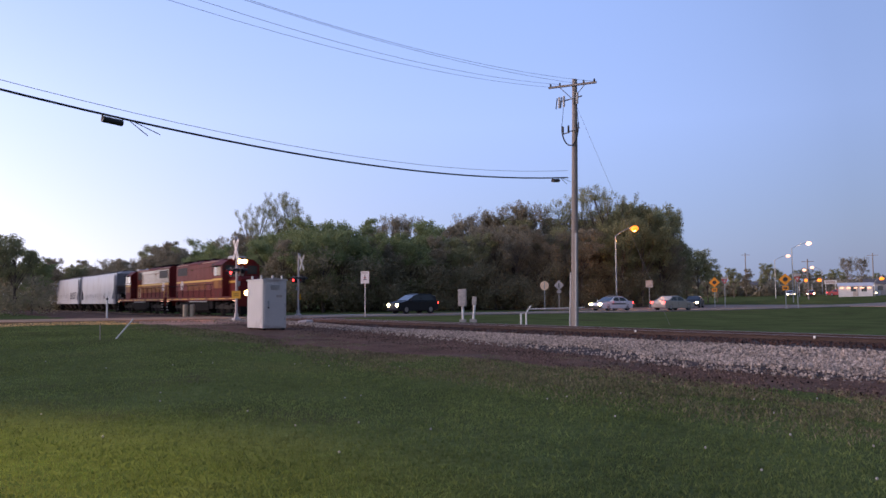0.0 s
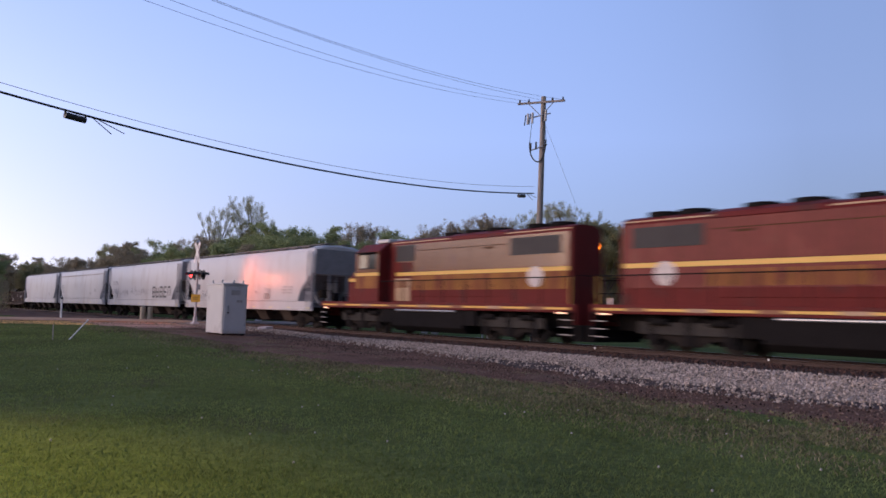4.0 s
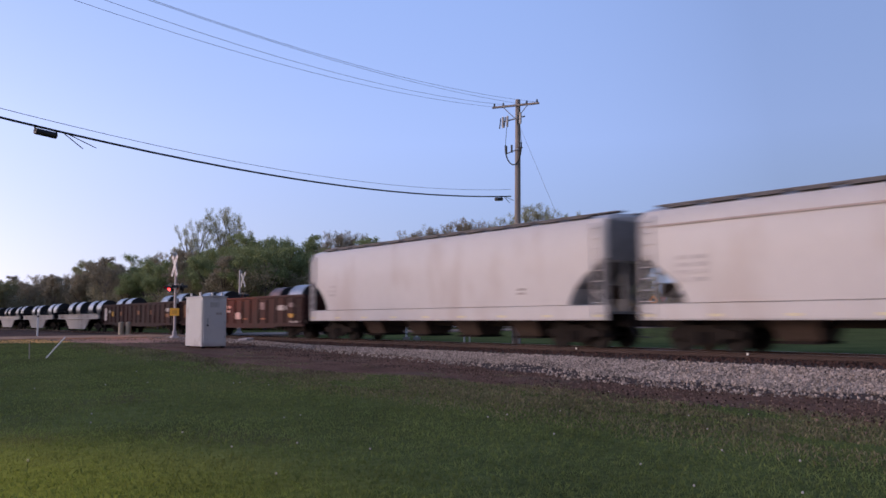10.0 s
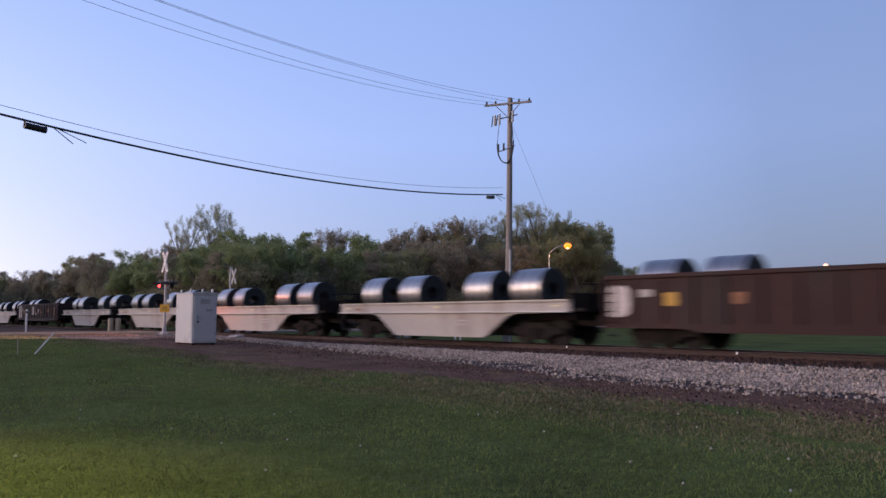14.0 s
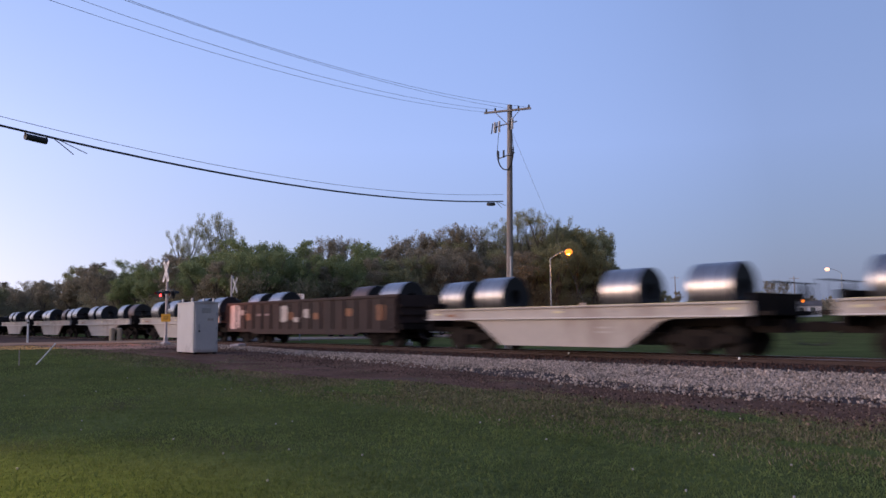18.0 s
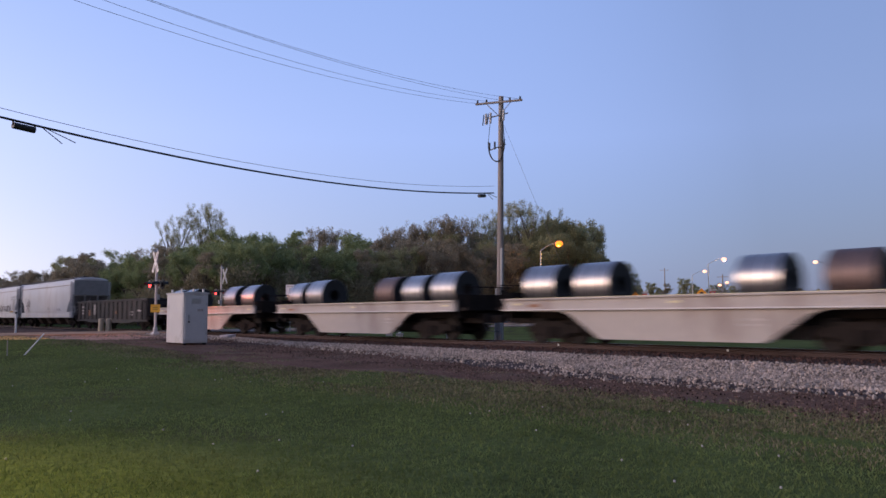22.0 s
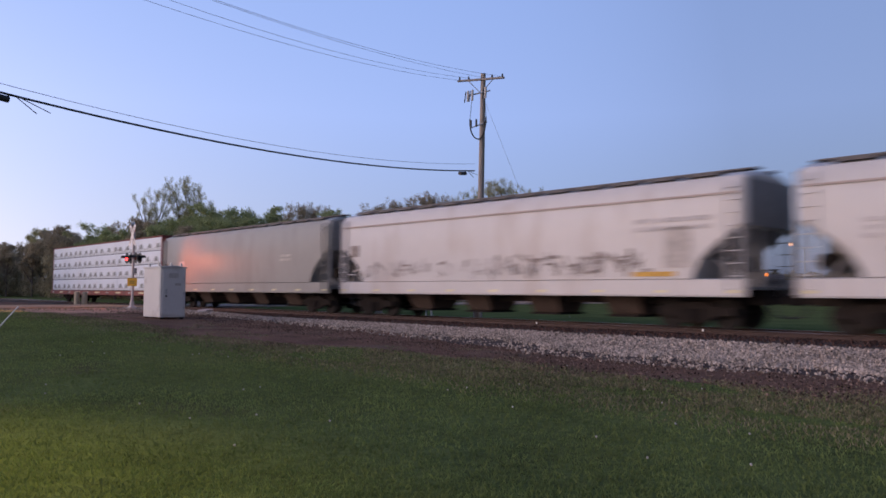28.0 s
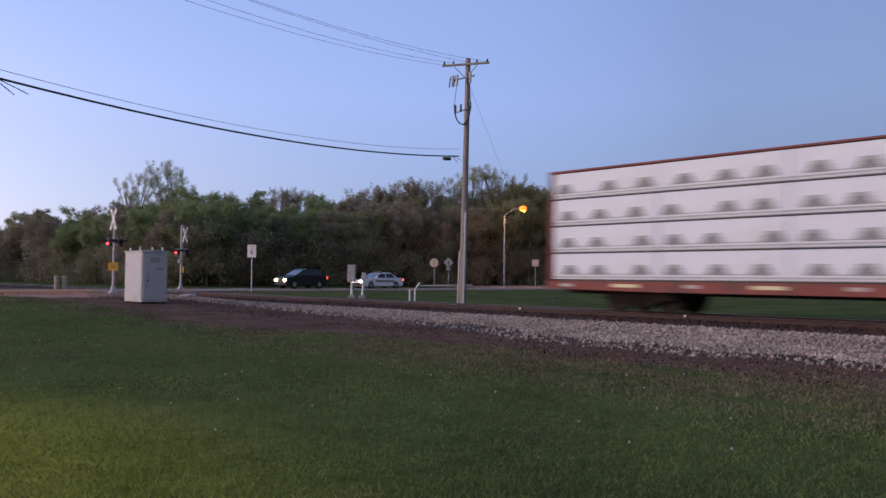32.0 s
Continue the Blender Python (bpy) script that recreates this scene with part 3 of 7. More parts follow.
ap = Geo().loft([[(-48.3, y, -0.4), (60, y, -0.4), (60, y, road_z(y) + 0.15), (-48.3, y, road_z(y) + 0.004)] for y in range(98, 118, 4)])
tagged(part("side_road", ap, M_ASPHALT), "asphalt side road to the shops", "road", kind="structure")
crossing = thing("crossing", "crossing panels between and beside the rails", "level crossing", kind="structure")
for o in (-2.55, -1.72, -0.62, 0.0, 0.62, 1.72, 2.55):
    wdt = 0.8 if abs(o) > 1 else 0.58
    for k in range(4):
        x = ROAD0 + 0.4 + k * 2.05
        part("panel", Geo().box(x, x + 2.02, track_y(x) + o - wdt / 2, track_y(x) + o + wdt / 2, -0.2, -0.006), M_CROSSING, crossing)

# ---- rolling stock: every vehicle stands on the rails, x forward, origin at its middle on the rail head ----
MOVERS = []          # (object, distance of its origin behind the train's start, pose on its vehicle)
LEADS = [
    ("L1", -54.0), ("L2", -72.4), ("H1", -90.9), ("H2", -111.3), ("H3", -131.5), ("H4", -151.7), ("G1", -171.4), ("G2", -189.5),
    ("C1", -207.9), ("C2", -224.2), ("C3", -240.5), ("C4", -256.8), ("G3", -272.9), ("C5", -291.2), ("C6", -307.6), ("C7", -324.3),
    ("C8", -341.0), ("G4", -357.3), ("H5", -375.6), ("H6", -395.9), ("H7", -415.75), ("CB", -435.3)]
LEAD = dict(LEADS)


def truck(parent, x, wheel_gap=1.75, r=0.46):
    """A four-wheel bogie under a vehicle."""
    b = part("truck", Geo().box(x - 0.25, x + 0.25, -1.0, 1.0, 0.42, 0.72), M_GRIME, parent)
    for s in (-1.02, 1.02):
        g = Geo()
        g.prism_y([(x - 1.25, 0.42), (x - 1.2, 0.62), (x - 0.62, 0.68), (x - 0.42, 0.80), (x + 0.42, 0.80), (x + 0.62, 0.68), (x + 1.2, 0.62), (x + 1.25, 0.42),
                   (x + 0.75, 0.40), (x + 0.38, 0.2), (x - 0.38, 0.2), (x - 0.75, 0.40)], s - 0.07, s + 0.07)
        for k in (-0.16, 0, 0.16):
            g.tube((x + k, s * 1.09, 0.26), (x + k, s * 1.09, 0.6), 0.07, n=8)
        part("side_frame", g, M_GRIME, b)
    for dx in (-wheel_gap / 2, wheel_gap / 2):
        w = part("wheelset", Geo().tube((x + dx, -0.75, r), (x + dx, 0.75, r), 0.08, n=8), M_WHEEL, b)
        g = Geo()
        for s in (-1, 1):
            g.tube((x + dx, s * 0.69, r), (x + dx, s * 0.82, r), r, n=20)
            g.tube((x + dx, s * 0.66, r), (x + dx, s * 0.69, r), r + 0.028, n=20)
            g.tube((x + dx, s * 0.82, r), (x + dx, s * 0.90, r), 0.2, 0.13, n=12)
        w.data = Geo().add(list(w.data.vertices and [v.co[:] for v in w.data.vertices]), [tuple(p.vertices) for p in w.data.polygons]).add(g.v, g.f).mesh("wheelset", M_WHEEL, True)
    return b


def coupler(parent, x, s):
    g = Geo().box(min(x, x + s * 0.75), max(x, x + s * 0.75), -0.11, 0.11, 0.76, 0.98)
    g.box(min(x + s * 0.45, x + s * 0.75), max(x + s * 0.45, x + s * 0.75), -0.2, 0.2, 0.72, 1.02)
    part("coupler", g, M_GRIME, parent, bevel=0.02)
    part("air_hose", Geo().path([(x + s * 0.1, -0.4, 0.75), (x + s * 0.35, -0.42, 0.42), (x + s * 0.68, -0.3, 0.36)], 0.03), M_DARK, parent)


def ladder(parent, x, y, z0, z1, width, material, n):
    g = Geo()
    for s in (-width / 2, width / 2):
        g.box(x + s - 0.02, x + s + 0.02, y - 0.03, y + 0.03, z0, z1)
    for k in range(n):
        z = z0 + (z1 - z0) * (k + 0.5) / n
        g.tube((x - width / 2, y, z), (x + width / 2, y, z), 0.016, n=6)
    part("ladder", g, material, parent)


def hopper(label, paint, marks, bays=4, seam=False):
    """A long covered hopper car with sloped ends, open end cages, chutes and a roof walk."""
    L, W = 18.95, 1.6
    car = thing("covered_hopper", label, "hopper car", group="covered hopper cars")
    # lofted body: full height in the middle, cut away under the slope sheets at both ends
    rings = []
    xs_ = [-L / 2, -L / 2 + 0.12, -L / 2 + 0.35, -L / 2 + 0.6, -L / 2 + 0.85, -L / 2 + 1.1, -L / 2 + 1.35, -L / 2 + 1.55, -L / 2 + 1.62]
    xs_ = xs_ + [-5, 0, 5] + [-v for v in reversed(xs_)]
    for x in xs_:
        d = L / 2 - abs(x)
        u = min(1.0, d / 1.6)
        low_ = 1.40 + 1.55 * (1 - u) ** 0.55 * (1 if d < 1.6 else 0)
        top = 4.36 if d > 0.05 else 4.25
        inset = 0.0 if d > 0.1 else 0.06
        w = W - inset
        rings.append([(x, -w + 0.12, low_), (x, -w, low_ + 0.08), (x, -w - 0.015, (low_ + top) / 2), (x, -w + 0.02, top - 0.3), (x, -w + 0.16, top), (x, -0.9, top + 0.17), (x, 0, top + 0.23), (x, 0.9, top + 0.17),
                      (x, w - 0.16, top), (x, w - 0.02, top - 0.3), (x, w + 0.015, (low_ + top) / 2), (x, w, low_ + 0.08), (x, w - 0.12, low_)])
    body = part("body", Geo().loft(rings), paint, car, smooth=True)
    if seam:
        for s in (-1, 1):
            part("seam", Geo().box(-L / 2 + 0.15, L / 2 - 0.15, s * (W + 0.022) - 0.012, s * (W + 0.022) + 0.012, 3.84, 3.90), M_HOPLINE, body)
    for s in (-1, 1):
        part("side_sill", Geo().prism_x([(s * (W - 0.1), 0.95), (s * W, 0.95), (s * (W + 0.02), 1.0), (s * (W + 0.02), 1.44), (s * (W - 0.1), 1.47)], -L / 2, L / 2), paint, car, "white side sill")
        for k in range(9):
            x = -L / 2 + 0.35 + k * (L - 0.7) / 8
            part("reflector", Geo().cbox(x, s * (W + 0.024), 1.1, 0.3, 0.01, 0.08), M_REFLECT, car)
    part("centre_sill", Geo().box(-L / 2 - 0.05, L / 2 + 0.05, -0.35, 0.35, 0.72, 1.15), M_GRIME, car)
    part("slope_sheet", Geo().prism_y([(-L / 2 + 0.1, 2.9), (-L / 2 + 0.25, 2.9), (-L / 2 + 2.6, 1.2), (-L / 2 + 2.4, 1.2)], -W + 0.15, W - 0.15), M_HOPEND, car)
    part("slope_sheet", Geo().prism_y([(L / 2 - 0.1, 2.9), (L / 2 - 0.25, 2.9), (L / 2 - 2.6, 1.2), (L / 2 - 2.4, 1.2)], -W + 0.15, W - 0.15), M_HOPEND, car)
    for e in (-1, 1):
        x = e * (L / 2)
        part("end_platform", Geo().box(min(x, x - e * 1.6), max(x, x - e * 1.6), -W + 0.05, W - 0.05, 1.16, 1.24), M_HOPEND, car)
        part("end_panel", Geo().box(min(x, x + e * 0.03), max(x, x + e * 0.03), -W + 0.14, W - 0.14, 2.95, 4.3), M_HOPEND, car, "grey end panel")
        for y in (-W + 0.1, -0.55, 0.55, W - 0.1):
            part("end_post", Geo().box(x - 0.06 - e * 0.05, x + 0.06 - e * 0.05, y - 0.05, y + 0.05, 1.2, 3.0), M_HOPEND, car)
        part("end_web", Geo().prism_y([(x - e * 0.2, 1.22), (x - e * 0.2, 2.92), (x - e * 0.45, 2.92), (x - e * 2.5, 1.3), (x - e * 2.5, 1.22)], -0.04, 0.04), M_HOPEND, car, "grey upright web under the slope sheet")
        for y in (-0.95, 0.95):
            part("slope_brace", Geo().tube((x - e * 0.25, y, 1.24), (x - e * 1.3, y, 2.2), 0.06, n=6), M_HOPEND, car)
        part("brake_reservoir", Geo().tube((x - e * 0.5, -0.85, 1.9), (x - e * 0.5, -0.2, 1.9), 0.24, n=12), M_GRIME, car)
        part("brake_wheel", Geo().tube((x - e * 0.05, 0.5, 1.6), (x - e * 0.02, 0.5, 1.6), 0.27, n=12), M_GRIME, car)
        for s in (-1, 1):
            ladder(car, x - e * 0.32, s * (W + 0.04), 1.0, 4.2, 0.42, paint, 9)
        coupler(car, x, e)
        truck(car, e * (L / 2 - 1.85))
    for k in range(bays):
        x = (k - (bays - 1) / 2) * 3.3
        ch = part("chute", Geo().loft([[(x - a, -b, z), (x + a, -b, z), (x + a, b, z), (x - a, b, z)] for a, b, z in ((1.15, 1.4, 1.5), (0.70, 0.95, 0.96), (0.6, 0.6, 0.42), (0.52, 0.52, 0.34))]), M_CHUTE, car)
        part("gate", Geo().box(x - 0.6, x + 0.6, -0.75, 0.75, 0.28, 0.36), M_GRIME, ch)
    walk_ = part("roof_walk", Geo().box(-L / 2 + 0.1, L / 2 - 0.1, -0.75, -0.35, 4.62, 4.66), M_ROOF, car)
    part("roof_walk", Geo().box(-L / 2 + 0.1, L / 2 - 0.1, 0.35, 0.75, 4.62, 4.66), M_ROOF, car)
    for s in (-1, 1):
        for k in range(13):
            x = -L / 2 + 0.75 + (k + 0.5) * (L - 1.5) / 13
            part("walk_panel", Geo().box(x - 0.55, x + 0.55, min(s * (W - 0.46), s * (W - 0.2)), max(s * (W - 0.46), s * (W - 0.2)), 4.44, 4.52), M_ROOF, car)
    for k in range(14):
        x = -L / 2 + 0.7 + k * (L - 1.4) / 13
        part("walk_bracket", Geo().box(x - 0.04, x + 0.04, -0.8, 0.8, 4.45, 4.62), M_ROOF, walk_)
    for k in range(8):
        part("hatch", Geo().tube(((k - 3.5) * 2.1, 0, 4.55), ((k - 3.5) * 2.1, 0, 4.64), 0.3, n=12), M_HOPEND, car)
    for s, flip in ((-1, 1), (1, -1)):
        sprayed = {}
        for k, (x, z, w, h, m, *ang) in enumerate(marks):
            if ang:
                slab(sprayed.setdefault(m.name, (m, Geo()))[1], x * flip, s * (W + 0.022 + 0.0004 * (k % 12)), z, w, h, ang[0])
            else:
                part("marking", Geo().cbox(x * flip, s * (W + 0.02), z, w, 0.02, h), m, body)
        for m, g in sprayed.values():
            part("graffiti", g, m, body, "sprayed dark strokes")["kind"] = "stuff"
    return car


def text_bars(x, z, w, h, m, rows=3):
    """Unreadable lettering: a few bars."""
    out = []
    for k in range(rows):
        n = max(1, int(w / 0.5))
        for i in range(n):
            out.append((x - w / 2 + (i + 0.5) * w / n, z + (k - (rows - 1) / 2) * h / rows, w / n * random.uniform(0.45, 0.85), h / rows * 0.55, m))
    return out


def scrawl(x0, x1, z, h, m, n, m2=None):
    """Sprayed letters: thin strokes at all slants, thick and thin."""
    out = []
    for i in range(int(n * 2.2)):
        x = x0 + (x1 - x0) * random.random()
        out.append((x, z + random.uniform(-0.4, 0.4) * h, random.uniform(0.25, 0.75) * h + 0.12, random.uniform(0.04, 0.11), m2 if m2 and random.random() < 0.4 else m, random.choice((0, 12, 70, 85, 100, 115, 150))))
    return out


def slab(geo, x, y, z, w, h, ang=0):
    c, s_ = math.cos(radians(ang)), math.sin(radians(ang))
    ring = [(x + p * c - q * s_, z + p * s_ + q * c) for p, q in ((-w / 2, -h / 2), (w / 2, -h / 2), (w / 2, h / 2), (-w / 2, h / 2))]
    return geo.loft([[(a, y - 0.006, b) for a, b in ring], [(a, y + 0.006, b) for a, b in ring]])


def ragged(geo, x, y, z, w, h):
    """A painted patch with a worn, uneven outline."""
    ring = []
    for k in range(14):
        a = 2 * math.pi * (k + 0.5) / 14
        c, d = math.cos(a), math.sin(a)
        q = 0.5 / max(abs(c), abs(d)) * random.uniform(0.80, 1.0)
        ring.append((x + c * q * w, z + d * q * h))
    return geo.loft([[(a, y - 0.01, b) for a, b in ring], [(a, y + 0.01, b) for a, b in ring]])


def gondola(label, paint, marks, end_mark=None):
    L, W, zt, zb = 17.0, 1.5, 2.21, 0.82
    car = thing("gondola_car", label, "gondola car", group="gondola cars")
    part("floor", Geo().box(-L / 2, L / 2, -W + 0.05, W - 0.05, 1.0, 1.08), M_GRIME, car)
    for s in (-1, 1):
        y = s * W
        side = part("side_wall", Geo().box(-L / 2, L / 2, min(y, y - s * 0.06), max(y, y - s * 0.06), zb, zt), paint, car)
        part("top_rail", Geo().box(-L / 2, L / 2, min(y - s * 0.08, y + s * 0.08), max(y - s * 0.08, y + s * 0.08), zt, zt + 0.13), paint, side, bevel=0.015)
        part("side_sill", Geo().prism_y([(-L / 2, 0.82), (L / 2, 0.82), (L / 2, 0.66), (L / 2 - 2.9, 0.66), (L / 2 - 3.5, 0.55), (-L / 2 + 3.5, 0.55), (-L / 2 + 2.9, 0.66), (-L / 2, 0.66)], y - 0.05, y + 0.05), paint, side)
        for k in range(17):
            x = -L / 2 + 0.12 + k * (L - 0.24) / 16
            part("rib", Geo().prism_x([(y, zb - 0.06), (y + s * 0.075, zb + 0.02), (y + s * 0.075, zt - 0.1), (y, zt)], x - 0.045, x + 0.045), paint, side)
        for x, z, w, h, m in marks:
            part("marking", ragged(Geo(), x * -s, y + s * 0.012, z - 0.15, w * 0.92, h * 0.92), m, side)
    for e in (-1, 1):
        x = e * L / 2
        end = part("end_wall", Geo().box(min(x, x - e * 0.08), max(x, x - e * 0.08), -W, W, 0.9, zt + 0.1), paint, car)
        for z in (1.15, 1.5, 1.85):
            part("end_rib", Geo().box(min(x, x + e * 0.09), max(x, x + e * 0.09), -W + 0.05, W - 0.05, z - 0.06, z + 0.06), paint, end)
        part("end_sill", Geo().box(min(x, x + e * 0.2), max(x, x + e * 0.2), -W, W, 0.8, 1.05), M_GRIME, car)
        coupler(car, x, e)
        truck(car, e * (L / 2 - 1.9))
        ladder(car, x - e * 0.3, -W - 0.16, 0.75, zt, 0.42, paint, 5)
        ladder(car, x - e * 0.3, W + 0.16, 0.75, zt, 0.42, paint, 5)
    part("centre_sill", Geo().box(-L / 2, L / 2, -0.3, 0.3, 0.66, 1.0), M_GRIME, car)
    return car


def coil_car(label, marks):
    L, W = 14.0, 1.5
    car = thing("coil_car", label, "coil car", group="coil cars")
    for s in (-1, 1):
        y = s * W
        side = part("side_plate", Geo().prism_y([(-L / 2, 1.54), (L / 2, 1.54), (L / 2, 1.16), (4.35, 1.12), (4.0, 1.02), (2.85, 0.27), (-2.85, 0.27), (-4.0, 1.02), (-4.35, 1.12), (-L / 2, 1.16)], y - 0.06, y + 0.06), M_COILCAR, car)
        part("top_flange", Geo().box(-L / 2, L / 2, y - 0.14, y + 0.10, 1.54, 1.60), M_COILCAR, side, bevel=0.01)
        # ledge widened and painted lighter to show the skylight it catches
        part("flange", Geo().box(-L / 2, L / 2, y - 0.1 if s > 0 else y - 0.21, y + 0.21 if s > 0 else y + 0.1, 1.17, 1.21), M_LEDGELIT, side, "ledge along the side, coloured lighter for the skylight on it", bevel=0.008)
        part("bottom_flange", Geo().box(-2.75, 2.75, y - 0.12, y + 0.12, 0.23, 0.28), M_COILCAR, side)
        part("upper_rail", Geo().box(-L / 2 + 0.2, L / 2 - 0.2, y - 0.04, y + 0.04, 1.60, 1.615), M_REFLECT, side)
        for k in range(7):
            x = -L / 2 + 0.6 + k * (L - 1.2) / 6
            part("reflector", Geo().cbox(x, y + s * 0.066, 1.40, 0.3, 0.012, 0.07), M_PATCHW if k % 3 else M_REFLECT, side)
        for x, z, w, h, m in marks:
            part("marking", Geo().cbox(x * -s, y + s * 0.065, z - 0.18, w, 0.014, h), m, side)
    part("trough", Geo().prism_x([(-1.44, 1.52), (-1.3, 1.58), (-0.55, 1.20), (0.55, 1.20), (1.3, 1.58), (1.44, 1.52), (0.7, 0.9), (-0.7, 0.9)], -L / 2 + 0.8, L / 2 - 0.8), M_GRIME, car)
    part("centre_sill", Geo().box(-L / 2 - 0.5, L / 2 + 0.5, -0.35, 0.35, 0.7, 1.1), M_GRIME, car)
    for e in (-1, 1):
        x = e * L / 2
        part("end_deck", Geo().box(min(x + e * 0.5, x - e * 1.6), max(x + e * 0.5, x - e * 1.6), -W + 0.1, W - 0.1, 1.2, 1.32), M_GRIME, car)
        # enlarged and near-black, so that the gap between cars looks shaded
        part("end_bulkhead", Geo().box(min(x + e * 0.02, x - e * 0.08), max(x + e * 0.02, x - e * 0.08), -1.44, 1.44, 0.9, 1.84), M_GRIME, car)
        for y in (-1.35, -0.45, 0.45, 1.35):
            part("hand_rail", Geo().tube((x + e * 0.45, y, 1.3), (x + e * 0.45, y, 2.15), 0.022, n=6), M_GRIME, car)
        part("hand_rail", Geo().tube((x + e * 0.45, -1.35, 2.13), (x + e * 0.45, 1.35, 2.13), 0.022, n=6), M_GRIME, car)
        part("brake_wheel", Geo().tube((x + e * 0.5, 0.6, 1.85), (x + e * 0.53, 0.6, 1.85), 0.26, n=14), M_GRIME, car)
        coupler(car, x + e * 0.4, e)
        truck(car, e * (L / 2 - 1.9))
    return car


def coil_mesh(r, length, material, key):
    """A coil of sheet steel lying along x, with a bore and slightly stepped ends."""
    n, rings = 32, []
    for rad, x in ((0.29, -length / 2 + 0.03), (0.55, -length / 2 + 0.015), (r - 0.03, -length / 2), (r, -length / 2 + 0.03), (r, length / 2 - 0.03), (r - 0.03, length / 2), (0.55, length / 2 - 0.02), (0.29, length / 2 - 0.03)):
        rings.append([(x, rad * math.cos(2 * math.pi * i / n), rad * math.sin(2 * math.pi * i / n)) for i in range(n)])
    rings.append(rings[0])
    me = Geo().loft(rings, cap=False).mesh(key, material, True)
    me.materials.append(M_COILSHADE)
    # shade on the end faces and in the bore is put into their colour
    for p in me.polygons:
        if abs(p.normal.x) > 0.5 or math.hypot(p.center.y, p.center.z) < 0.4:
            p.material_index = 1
    return me


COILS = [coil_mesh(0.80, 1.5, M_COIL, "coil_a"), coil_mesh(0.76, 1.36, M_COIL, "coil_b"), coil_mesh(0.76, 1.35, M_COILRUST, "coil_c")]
STRAPS = []
for r_, l_ in ((0.80, 1.45), (0.76, 1.25), (0.76, 1.35)):
    g_ = Geo()
    for sx_ in (-0.38, 0.38):
        rr = [[(sx_ + dx, rad * math.cos(2 * math.pi * i / 32), rad * math.sin(2 * math.pi * i / 32)) for i in range(32)] for dx, rad in ((-0.02, r_ + 0.004), (0.02, r_ + 0.004), (0.02, r_ - 0.01), (-0.02, r_ - 0.01))]
        g_.loft(rr + [rr[0]], cap=False)
    STRAPS.append(g_.mesh("strap", M_STRAP, True))


def coils_on(car_x, places, zc, label, scale=1.0):
    for x, k in places:
        c = tagged(part("steel_coil", COILS[k], None), label, "steel coil", "steel coils")
        part("strap", STRAPS[k], None, c)
        MOVERS.append((c, car_x, pose(x - 0.5, random.uniform(-0.04, 0.04), zc + (0, -0.03, -0.03)[k])))


